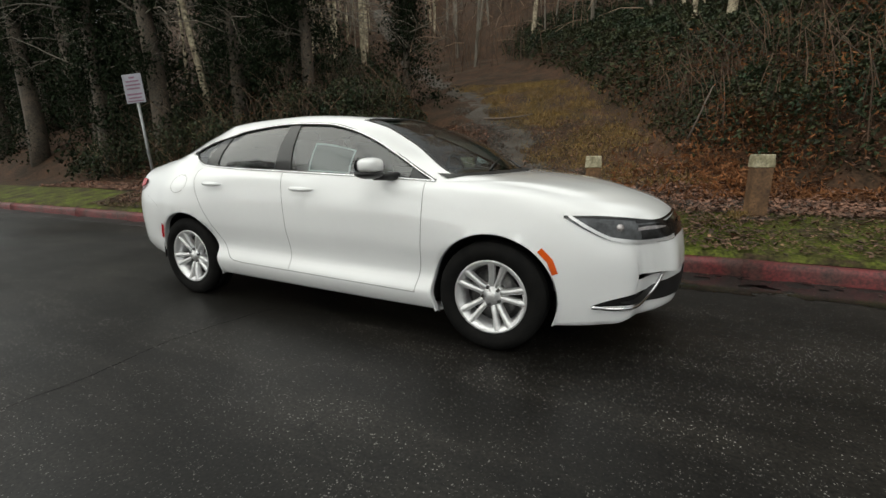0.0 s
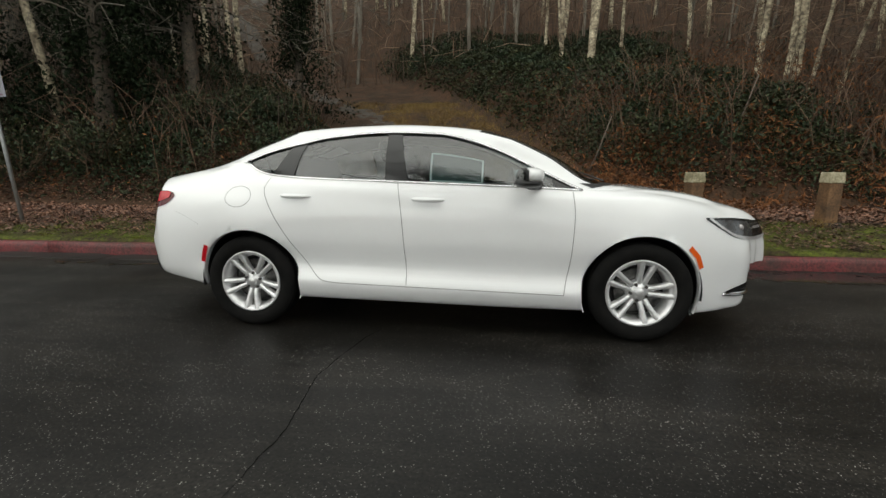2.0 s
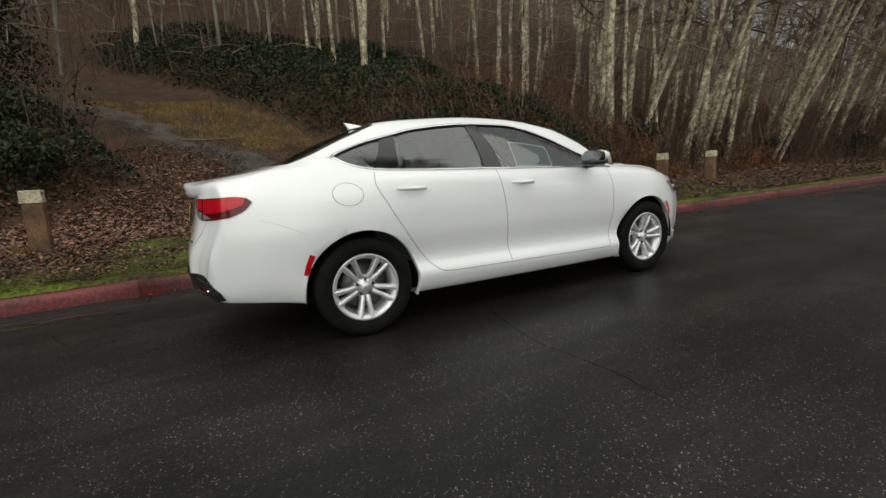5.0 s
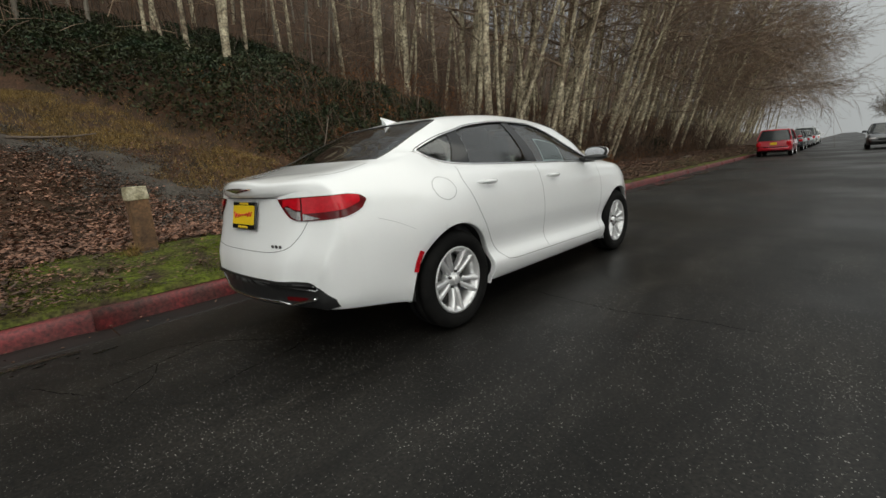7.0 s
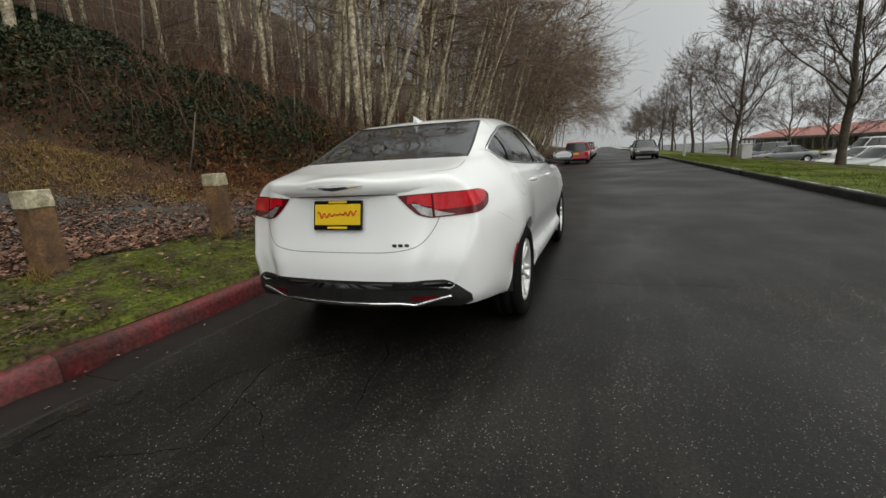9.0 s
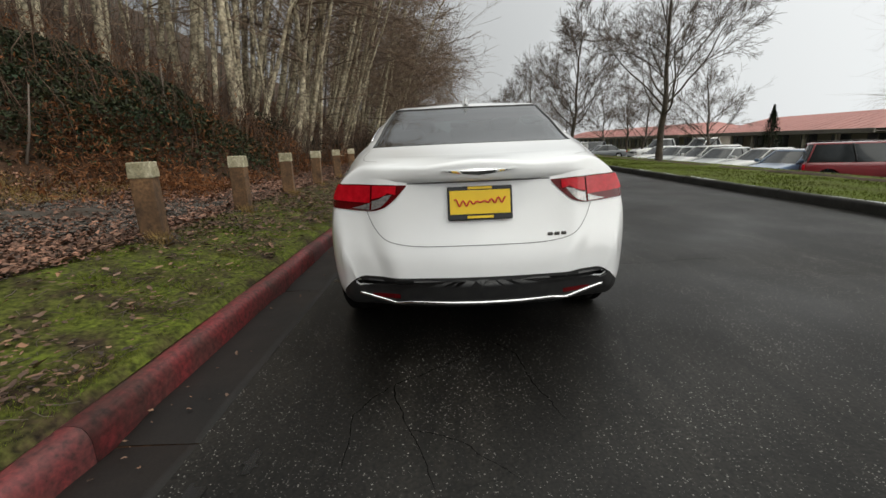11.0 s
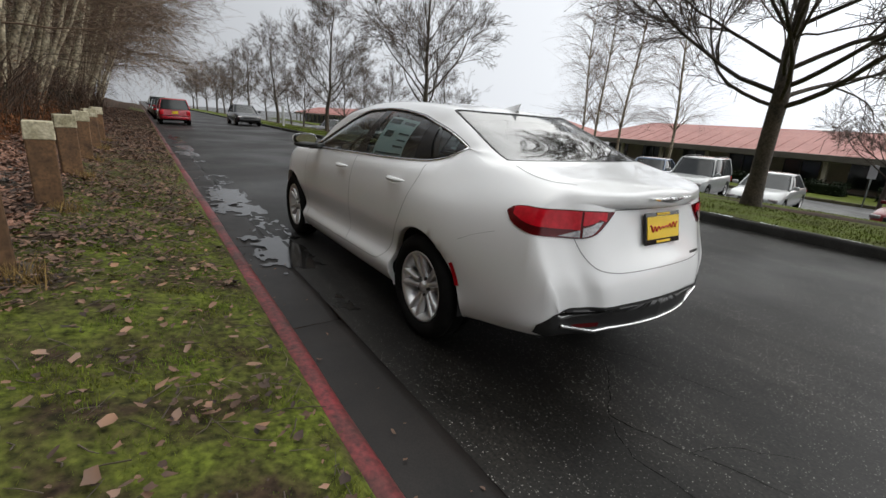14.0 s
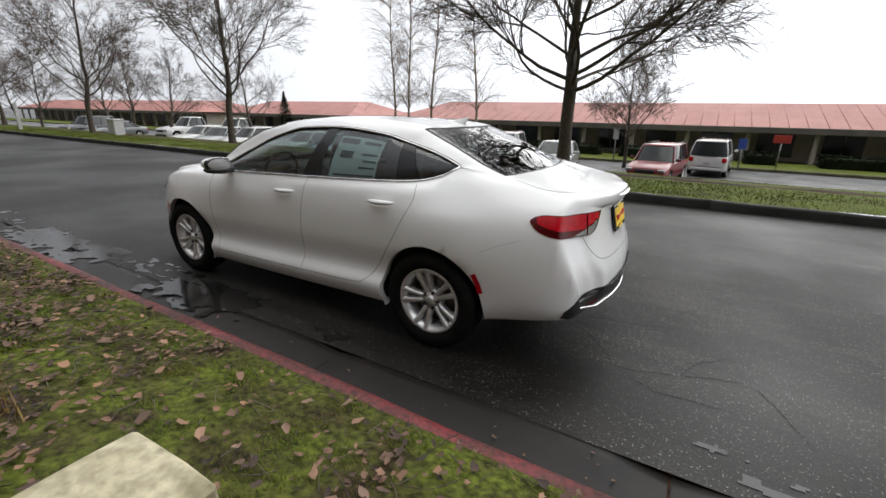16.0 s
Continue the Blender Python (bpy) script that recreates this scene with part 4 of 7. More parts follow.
        patch("lamp_bezel", head_rows(76, 19, lambda u: float(hu(u)) - 0.012, hu, 0.006), M_GLOSSBLACK, "black upper bezel", lamp)
        bm = bmesh.new()
        c, nr = ch(sg * 50, 0.762, -0.012)
        bmesh.ops.create_uvsphere(bm, u_segments=18, v_segments=10, radius=0.026, matrix=Matrix.Translation(c))
        part("projector", bm, M_CLEAR, lamp, "round projector lens", True)
        patch("reflector", head_rows(42, 27, lambda u: 0.742 + 0.012 * u, lambda u: 0.758 + 0.008 * math.sin(3 * u), 0.006, 8, 3), M_CLEAR, "pale reflector strip", lamp)
    # grille, emblem, lower intake, black rear valance
    gr = []
    for y in np.linspace(-0.62, 0.62, 40):
        b = (abs(y) / 0.62) ** 2
        gr.append([front(y, z, 0.004)[0] for z in np.linspace(0.695 - 0.004 * b, 0.792 - 0.02 * b, 7)])
    patch("grille", gr, M_GLOSSBLACK, "slim black mesh grille")
    seam("bonnet_lip", [(y, 0.80 - 0.012 * (y / 0.62) ** 2) for y in np.linspace(-0.62, 0.62, 9)], lambda a, b, off: front(a, b, off), 0.014, M_GLOSSBLACK, 0.006, n=4)
    seam("grille_wing", [(y, 0.748 + 0.02 * abs(y)) for y in np.linspace(-0.2, 0.2, 5)], lambda a, b, off: front(a, b, off), 0.02, M_CHROME, 0.012, n=4, label="winged chrome emblem")
    rows = []
    for y in np.linspace(-0.70, 0.70, 120):
        u = abs(y) / 0.70
        lo, hi = 0.295 + 0.045 * u**4, 0.435 - 0.09 * u**2
        rows.append([front(y, lo + (hi - lo) * w, 0.006)[0] for w in np.linspace(0, 1, 14)])
    patch("lower_intake", rows, M_BLACK, "black lower air intake")
    for sg in (-1, 1):
        ch = corner(1.60, sg * 0.15)
        pts = [(sg * 62, 0.318), (sg * 50, 0.305), (sg * 38, 0.312), (sg * 28, 0.345), (sg * 22, 0.40), (sg * 19, 0.455)]
        bead("intake_trim", smooth_pts(pts), lambda a, b, off, ch=ch: ch(a, b, off), 0.011, M_CHROME, 0.008, n=2, label="chrome lower intake strip")
        rows = [[ch(sg * (62 - 32 * u), 0.322 + (0.068 * math.sin(math.pi * min(1, u * 0.62 + 0.02))) * w, 0.005)[0] for w in np.linspace(0, 1, 4)] for u in np.linspace(0, 1, 14)]
        patch("fog_recess", rows, M_GLOSSBLACK, "black fog lamp recess")
    rows = []
    for y in np.linspace(-0.735, 0.735, 160):
        u = abs(y) / 0.735
        hi = 0.52 - 0.10 * max(0, (u - 0.80) / 0.20) ** 2
        lo = 0.335 + 0.04 * max(0, (u - 0.7) / 0.3) ** 2
        rows.append([rear(y, lo + (hi - lo) * w, 0.007)[0] for w in np.linspace(0, 1, 18)])
    patch("rear_valance", rows, M_BLACK, "matt black lower rear valance")
    pts = [(y, 0.385 - 0.012 * max(0, (abs(y) - 0.36) / 0.08) if abs(y) < 0.44 else 0.373 + 0.05 * (abs(y) - 0.44) / 0.2) for y in np.linspace(-0.64, 0.64, 33)]
    bead("valance_trim", pts, lambda a, b, off: rear(a, b, off), 0.0105, M_CHROME, 0.010, n=3, label="chrome strip across the rear valance")
    for sg in (-1, 1):
        rows = [[rear(sg * y, z, 0.008)[0] for z in (0.398, 0.410, 0.422)] for y in np.linspace(0.42, 0.57, 8)]
        patch("rear_reflector", rows, M_DKRED, "dark red reflector")
    # dealer plate in a black frame
    plate_x = rear(0, 0.882, 0.008)[0][0]
    tilt = pose(plate_x - 0.008, -0.003, 0.882, 0, 12, 0)
    bm = box(0, 0, 0, 0.012, 0.322, 0.168, 0.005)
    bm.transform(tilt)
    frame_ob = part("plate_frame", bm, M_GLOSSBLACK, car, "black plate frame")
    bm = box(-0.007, 0, 0.004, 0.004, 0.300, 0.118, 0.0015, 1)
    bm.transform(tilt)
    part("plate_card", bm, M_YELLOW, frame_ob, "yellow dealer card")
    for zz, ww in ((-0.070, 0.13), (0.0745, 0.12)):
        bm = box(-0.0075, 0, zz, 0.004, ww, 0.013, 0.001, 1)
        bm.transform(tilt)
        part("plate_band", bm, M_YELLOW, frame_ob, "yellow strip")
    # a flowing red stroke across the card
    k = np.linspace(0, 1, 70)
    yy = 0.128 - 0.256 * k
    zz = 0.004 + 0.018 * (k - 0.5) + 0.014 * np.sin(k * 46) * (0.6 + 0.4 * np.sin(k * 9))
    zz[:8] += np.linspace(0.02, 0, 8)
    v, f = tube(np.stack([np.full_like(k, -0.0105), yy, zz], 1), 0.0042, 5)
    v = np.array([tilt @ Vector(p) for p in v])
    mesh("script_stroke", v, f, M_SCRIPT, frame_ob, "red flowing stroke")
    # ducktail lip standing out over the boot lid's face
    def lip_x(y):
        return -2.372 + 0.15 * (y / 0.60) ** 2
    rows = []
    for y in np.linspace(-0.60, 0.60, 41):
        k = 1 - (abs(y) / 0.60) ** 2.5
        lx = lip_x(y)
        deck = lambda d: cast((lx + d, y, 3), (0, 0, -1))[0]
        d0, d1 = deck(0.26), deck(0.13)
        under = rear(y, 0.992, 0.001)[0]
        top = 1.092 - 0.030 * (y / 0.60) ** 2
        back = under[0] + (lx - under[0]) * k
        edge = cast((back + 0.035, y, 3), (0, 0, -1))[0][2]
        top = edge + 0.002 + (top - edge) * k
        rows.append([d0 + [0, 0, -0.001], d0 * 0.5 + d1 * 0.5 + [0, 0, 0.003 * k], d1 + [0, 0, 0.006 * k], [back + 0.030, y, top + 0.001], [back + 0.008, y, top - 0.006], [back, y, top - 0.020],
                     [back + 0.004, y, min(1.020, top - 0.03)], [back + 0.012, y, 0.998], [back + 0.022, y, 0.992], under + [0.004, 0, 0]])
        # the lip dies out into the body at both ends
        blend = min(1.0, 1.15 * k)
        for n, p in enumerate(rows[-1]):
            skin = np.array(tree.find_nearest(Vector(p))[0])
            rows[-1][n] = skin + (np.array(p) - skin) * blend
    patch("boot_lip", rows, M_PAINT, "white ducktail edge of the boot lid")
    # winged emblem on the boot lid
    rows = []
    for y in np.linspace(-0.185, 0.185, 25):
        u = abs(y) / 0.185
        hgt = 0.018 * (1 - u) ** 0.7 + 0.002
        c = np.array([lip_x(y) - 0.003, y, 1.040 + 0.006 * u])
        rows.append([c + [0.004, 0, -hgt], c + [-0.008, 0, 0], c + [0.004, 0, hgt * 0.6]])
    patch("boot_emblem", rows, M_CHROME, "winged chrome emblem", smooth=False)
    for i in range(3):
        c = rear(-0.35 - 0.035 * i, 0.712, 0.004)[0]
        bm = box(*c, 0.006, 0.026, 0.017, 0.004, 2)
        part("badge", bm, M_DARKMETAL, car, "small chrome badge block")
    # door handles, mirrors, aerial
    for sg in (-1, 1):
        for hx in (-0.99, -0.05):
            rows = []
            for u in np.linspace(0, 1, 15):
                x = hx - 0.115 + 0.23 * u
                p, _ = side(x, 0.962 - 0.03 * (x + 0.99) * 0.7, sg)
                bl = math.sin(math.pi * u) ** 0.4
                r = 0.014 * bl + 0.002
                rows.append([p + [0, sg * (0.006 + (0.030 + r * math.cos(a)) * bl), r * 1.1 * math.sin(a)] for a in np.linspace(0, 2 * math.pi, 9)])
            patch("door_handle", rows, M_PAINT, "white door handle")
        bm = bmesh.new()
        bmesh.ops.create_uvsphere(bm, u_segments=24, v_segments=14, radius=1.0)
        for vv in bm.verts:
            x, y, z = vv.co
            vv.co.x = math.copysign(abs(x) ** 0.75, x) * (0.085 if x > 0 else 0.05)
            vv.co.z = math.copysign(abs(z) ** 0.7, z) * 0.050 * (1 - 0.12 * y * sg)
            vv.co.y = math.copysign(abs(y) ** 0.75, y) * 0.108
        bezel = bm.copy()
        bmesh.ops.delete(bezel, geom=[q for q in bezel.verts if q.co.x > -0.022], context="VERTS")
        bmesh.ops.scale(bezel, vec=(1.08, 1.05, 1.08), verts=bezel.verts)
        bm.transform(pose(0.615, sg * 0.995, 1.105, 0, 0, -sg * 12))
        mir = part("door_mirror", bm, M_PAINT, car, "white door mirror", True)
        bezel.transform(pose(0.615, sg * 0.995, 1.105, 0, 0, -sg * 12))
        part("mirror_bezel", bezel, M_BLACK, mir, "black bezel round the mirror glass", True)
        bm = bmesh.new()
        bmesh.ops.create_uvsphere(bm, u_segments=20, v_segments=12, radius=1.0)
        bm.transform(Matrix.Diagonal((0.088, 0.112, 0.034, 1)))
        bm.transform(pose(0.612, sg * 0.985, 1.058, 0, 0, -sg * 12))
        part("mirror_base", bm, M_BLACK, mir, "black lower half", True)
        v, f = tube([(0.70, sg * 0.80, 1.035), (0.66, sg * 0.88, 1.035), (0.62, sg * 0.95, 1.045)], [0.03, 0.024, 0.03], 8)
        mesh("mirror_arm", v, f, M_BLACK, mir, "black arm")
        bm = bmesh.new()
        bmesh.ops.create_circle(bm, cap_ends=True, radius=1.0, segments=24)
        bm.transform(Matrix.Diagonal((0.042, 0.092, 1, 1)))
        bm.transform(pose(0.5575, sg * 0.998, 1.105, 0, -90, -sg * 12))
        part("mirror_glass", bm, M_CHROME, mir, "mirror glass")
    rows = []
    for u in np.linspace(0, 1, 9):
        x = -1.13 + 0.16 * u
        if u == 0:
            rows.append([(x - 0.012, 0.0, float(cast((x, 0, 3), (0, 0, -1))[0][2]) + 0.01)] * 5)
        h = 0.062 * (1 - u) ** 1.3 + 0.002
        base = float(cast((x, 0, 3), (0, 0, -1))[0][2]) - 0.004
        xx = x - 0.02 * (1 - u)
        rows.append([(x, -0.028 * (1 - 0.4 * u), base), (xx, -0.006, base + h * 0.75), (xx - 0.02 * (1 - u), 0, base + h), (xx, 0.006, base + h * 0.75), (x, 0.028 * (1 - 0.4 * u), base)])
    patch("roof_fin", rows, M_PAINT, "white fin aerial", smooth=False)

    # cabin
    def seat(y, x, w, hgt, rake=14):
        bm = box(x, y, 0.62, 0.52, w, 0.22, 0.06, 3)
        st = part("seat", bm, M_CABIN, car, "black cloth seat", True)
        bm = box(0, 0, 0, 0.16, w * 0.96, hgt, 0.06, 3)
        bm.transform(pose(x - 0.33, y, 0.70 + hgt / 2, 0, -rake, 0))
        part("backrest", bm, M_CABIN, st, "", True)
        return st
    for sg in (-1, 1):
        st = seat(sg * 0.37, 0.05, 0.50, 0.60)
        bm = box(0, 0, 0, 0.10, 0.26, 0.17, 0.045, 3)
        bm.transform(pose(-0.44, sg * 0.37, 1.29, 0, -10, 0))
        part("headrest", bm, M_CABIN, st, "", True)
    st = seat(0, -0.86, 1.22, 0.56, 24)
    for y in (-0.42, 0, 0.42):
        bm = box(0, 0, 0, 0.10, 0.25, 0.12, 0.045, 3)
        bm.transform(pose(-1.34, y, 1.22, 0, -14, 0))
        part("headrest", bm, M_CABIN, st, "", True)
    bm = box(0.98, 0, 0.86, 0.62, 1.40, 0.26, 0.08, 3)
    part("dashboard", bm, M_CABIN, car, "black dashboard", True)
    bm = box(0.76, 0.37, 1.0, 0.26, 0.36, 0.10, 0.04, 3)
    part("instrument_hood", bm, M_CABIN, car, "", True)
    ring = [(0.60 - 0.05 * math.sin(a), 0.37 + 0.185 * math.cos(a), 0.98 + 0.18 * math.sin(a)) for a in np.linspace(0, 2 * math.pi, 33)]
    v, f = tube(ring, 0.015, 8)
    wheel = mesh("steering_wheel", v, f, M_CABIN, car, "black steering wheel")
    bm = box(0.61, 0.37, 0.97, 0.05, 0.17, 0.13, 0.03, 3)
    part("airbag_cover", bm, M_CABIN, wheel, "", True)
    for a in (0, math.pi, -math.pi / 2):
        v, f = tube([(0.61, 0.37, 0.97), (0.60 - 0.05 * math.sin(a), 0.37 + 0.185 * math.cos(a), 0.98 + 0.18 * math.sin(a))], 0.014, 6)
        mesh("spoke", v, f, M_CABIN, wheel)
    bm = box(0.15, 0, 0.60, 0.9, 0.20, 0.26, 0.04, 3)
    part("centre_console", bm, M_CABIN, car, "", True)
    for sg in (-1, 1):
        bm = box(-0.15, sg * 0.76, 0.72, 2.2, 0.06, 0.56, 0.025, 2)
        part("door_card", bm, M_CABIN, car, "black door lining")
    bm = box(-1.55, 0, 1.08, 0.50, 1.20, 0.03, 0.012, 2)
    part("parcel_shelf", bm, M_CABIN, car, "black parcel shelf")
    sl = slice(sb[-1] - 2, sw[0] + 3)
    q = full[sl][:, k_up + 1:nf - k_up - 1] - [0, 0, 0.03]
    patch("headliner", q[:, ::3] if False else q, M_LINER, "pale grey headliner")
    bm = box(0.50, 0, 1.36, 0.04, 0.20, 0.055, 0.02, 2)
    part("rear_view_mirror", bm, M_BLACK, car, "", True)
    # price sheet inside the left rear door glass, and a form in the right front glass
    rows = [[dlo_pt(x, f, 1, 0.024) for f in np.linspace(0.02, 0.84, 6)] for x in np.linspace(-0.855, -0.44, 8)]
    sh = patch("price_sheet", rows, M_PAPER, "pale printed price sheet behind the glass")
    for x0, x1, f0, f1 in ((-0.83, -0.68, 0.72, 0.78), (-0.63, -0.46, 0.70, 0.80), (-0.62, -0.50, 0.42, 0.56), (-0.84, -0.70, 0.50, 0.54), (-0.84, -0.72, 0.36, 0.40), (-0.84, -0.70, 0.22, 0.26), (-0.84, -0.48, 0.05, 0.09)):
        rows = [[dlo_pt(x, f, 1, 0.021) for f in np.linspace(f0, f1, 3)] for x in np.linspace(x0, x1, 3)]
        patch("print_bar", rows, M_INK, "", sh)
    rows = [[dlo_pt(x, f, -1, 0.030) for f in np.linspace(0.03, 0.60, 6)] for x in np.linspace(-0.05, 0.32, 8)]
    sh = patch("form_sheet", rows, M_PAPERBACK, "teal printed form with a white border behind the glass")
    for a, b, c, d in ((-0.05, 0.32, 0.57, 0.60), (-0.05, 0.32, 0.03, 0.06), (-0.05, -0.037, 0.03, 0.60), (0.307, 0.32, 0.03, 0.60)):
        rows = [[dlo_pt(x, f, -1, 0.026) for f in np.linspace(c, d, 4)] for x in np.linspace(a, b, 6)]
        patch("white_border", rows, M_PAPER, "", sh)
    return car


def front_top(full, s, sx, y):
    i = int(np.argmin(np.abs(s - sx)))
    row = full[i]
    k = int(np.argmin(np.abs(row[:, 1] - y) + (row[:, 2] < row[:, 2].max() - 0.2) * 9))
    return row[k] + [0, 0, 0.02]


def lathe(profile, n=40):
    """Revolve (radius, y) pairs round the y axis."""
    a = np.linspace(0, 2 * np.pi, n, endpoint=False)
    v = np.array([[r * math.cos(t), y, r * math.sin(t)] for r, y in profile for t in a])
    return v, [tuple(q) for q in grid(len(profile), n, True)]


def road_wheel(parent, detail=True, r=0.334, rim=0.226, w=0.215, alloy=None):
    """A wheel round the local y axis, its outer face towards -y."""
    alloy = alloy or M_ALLOY
    h = w / 2
    v, f = lathe([(rim - 0.035, h * 0.7), (rim - 0.045, 0.0), (rim - 0.028, -h * 0.75), (rim - 0.012, -h * 0.86), (rim, -h * 0.90), (rim + 0.002, -h * 0.80), (rim, h * 0.9)], 48)
    wh = mesh("wheel", v, f, alloy, parent, "bright machined alloy wheel")
    v, f = lathe([(rim - 0.002, h * 0.8), (rim + 0.02, h), (r - 0.03, h * 1.02), (r - 0.008, h * 0.86), (r, h * 0.70), (r, 0.045), (r - 0.006, 0.042), (r - 0.006, 0.036), (r, 0.033), (r, -0.033), (r - 0.006, -0.036),
                  (r - 0.006, -0.042), (r, -0.045), (r, -h * 0.70), (r - 0.008, -h * 0.86), (r - 0.03, -h * 1.02), (rim + 0.05, -h * 1.05), (rim + 0.02, -h), (rim - 0.002, -h * 0.8)], 56)
    mesh("tyre", v, f, M_TYRE, wh, "black rubber tyre")
    v, f = lathe([(0.001, -0.005), (0.15, -0.005), (0.155, 0.01), (0.001, 0.01)], 32)
    mesh("brake_disc", v, f, M_DARKMETAL, wh, "grey brake disc")
    v, f = lathe([(0.001, 0.03), (rim - 0.04, 0.03)], 32)
    mesh("wheel_back", v, f, M_BLACK, wh)
    v, f = lathe([(0.001, -h * 0.74), (0.026, -h * 0.73), (0.031, -h * 0.69), (0.034, -h * 0.58), (0.06, -h * 0.52), (0.078, -h * 0.40), (0.08, 0.0)], 28)
    mesh("hub", v, f, alloy, wh, "wheel hub with round cap")
    for k in range(5):
        a = 2 * math.pi * k / 5 + math.pi / 2
        for sg in (-1, 1):
            rows = []
            for u in np.linspace(0, 1, 8):
                rad = 0.058 + (rim - 0.012 - 0.058) * u
                off = sg * (0.017 + 0.027 * u**1.2)
                wd = 0.0175 + 0.006 * u**2 - 0.002 * math.sin(math.pi * u)
                yo = -h * (0.56 + 0.30 * u**0.7)
                sec = []
                for t, d in ((-1, 0.045), (-1, 0.010), (-0.55, 0.0), (0.55, 0.0), (1, 0.010), (1, 0.045)):
                    lx, lt = rad, off + wd * t
                    sec.append((lx * math.cos(a) - lt * math.sin(a), yo + d, lx * math.sin(a) + lt * math.cos(a)))
                rows.append(sec)
            v = np.array(rows)
            mesh("spoke", v.reshape(-1, 3), grid(8, 6), alloy, wh)
        if detail:
            c, s_ = math.cos(a + math.pi / 5), math.sin(a + math.pi / 5)
            bm = bmesh.new()
            bmesh.ops.create_cone(bm, cap_ends=True, segments=8, radius1=0.011, radius2=0.010, depth=0.02)
            bm.transform(pose(0.056 * c, -h * 0.56, 0.056 * s_, 90, 0, 0))
            part("wheel_nut", bm, M_DARKMETAL, wh)
    return wh


white_car = sedan()
first_wheel = road_wheel(white_car)
first_wheel.matrix_basis = pose(HUB_X, -0.80, HUB_Z, 0, 12, 0)
copy_thing(first_wheel, pose(-HUB_X, -0.80, HUB_Z, 0, 40, 0))
copy_thing(first_wheel, pose(HUB_X, 0.80, HUB_Z, 0, 25, 180))
copy_thing(first_wheel, pose(-HUB_X, 0.80, HUB_Z, 0, 55, 180))


# ---------------------------------------------------------------- bollards, sign
def bollard():
    """A square timber post with a chamfered, cream-painted top."""
    b = new("bollard")
    tagged(b, label="square timber bollard with a cream-painted chamfered top", category="bollard", group="bollards along the verge")
    bm = box(0, 0, 0.36, 0.19, 0.19, 0.92, 0.012, 2)
    for v in bm.verts:
        v.co.x += 0.004 * math.sin(9 * v.co.z)
        v.co.y += 0.004 * math.cos(7 * v.co.z)
    part("post", bm, M_WOOD, b, "weathered brown timber post")
    bm = box(0, 0, 0.765, 0.205, 0.205, 0.145, 0.006, 1)
    for v in bm.verts:
        if v.co.z > 0.79:
            v.co.x *= 0.94 if abs(v.co.x) > 0.05 else 1
            v.co.y *= 0.94 if abs(v.co.y) > 0.05 else 1
    bmesh.ops.subdivide_edges(bm, edges=bm.edges[:], cuts=2, use_grid_fill=True)
    for v in bm.verts:
        k = noise.noise(v.co * 18) * 0.004
        v.co += Vector((k, -k, k * 0.6))
    part("cap", bm, M_CREAM, b, "chipped cream paint cap")
    bm = bmesh.new()
    bmesh.ops.create_cone(bm, cap_ends=True, segments=14, radius1=0.25, radius2=0.20, depth=0.05, matrix=Matrix.Translation((0, 0.04, 0.108)))
    for v in bm.verts:
        v.co.x *= 1 + 0.2 * noise.noise(v.co * 4)
    part("footing", bm, M_GRAVEL, b, "bare grey footing patch")
    return b


first = bollard()
row = [(-4.06, 3.02, 5), (-2.235, 2.985, 1), (-0.41, 2.99, 14), (1.42, 2.97, 8), (3.26, 2.98, 12), (5.08, 3.0, 9), (6.95, 3.0, 16), (8.8, 3.02, 11)]
for i, (x, y, turn) in enumerate(row):
    m = pose(x, y, 0.264 if i == 1 else 0.292, random.uniform(-1.5, 1.5), random.uniform(-1.5, 1.5), turn)
    if i == 0:
        first.matrix_basis = m
    else:
        copy_thing(first, m)


def street_sign():
    s = new("street_sign")
    tagged(s, label="small white notice sign on a grey steel post", category="sign")
    v, f = tube([(0, 0, -0.1), (0, 0, 2.75)], 0.028, 8)
    mesh("post", v, f, M_STEEL, s, "grey steel post")
    bm = box(-0.0, -0.035, 2.47, 0.44, 0.008, 0.56, 0.003, 1)
    bl = part("sign_plate", bm, M_NOTICE, s, "faded white sign plate")
    for z, w, h in ((2.68, 0.12, 0.035), (2.61, 0.30, 0.03), (2.54, 0.34, 0.03), (2.47, 0.30, 0.03), (2.36, 0.34, 0.035), (2.29, 0.30, 0.03), (2.23, 0.36, 0.02)):
        bm = box(0, -0.041, z, w, 0.004, h, 0.001, 1)
        part("text_bar", bm, M_SIGNINK, bl)
    return s


street_sign().matrix_basis = pose(-7.35, 2.45, 0.10, 0, -4, 18)


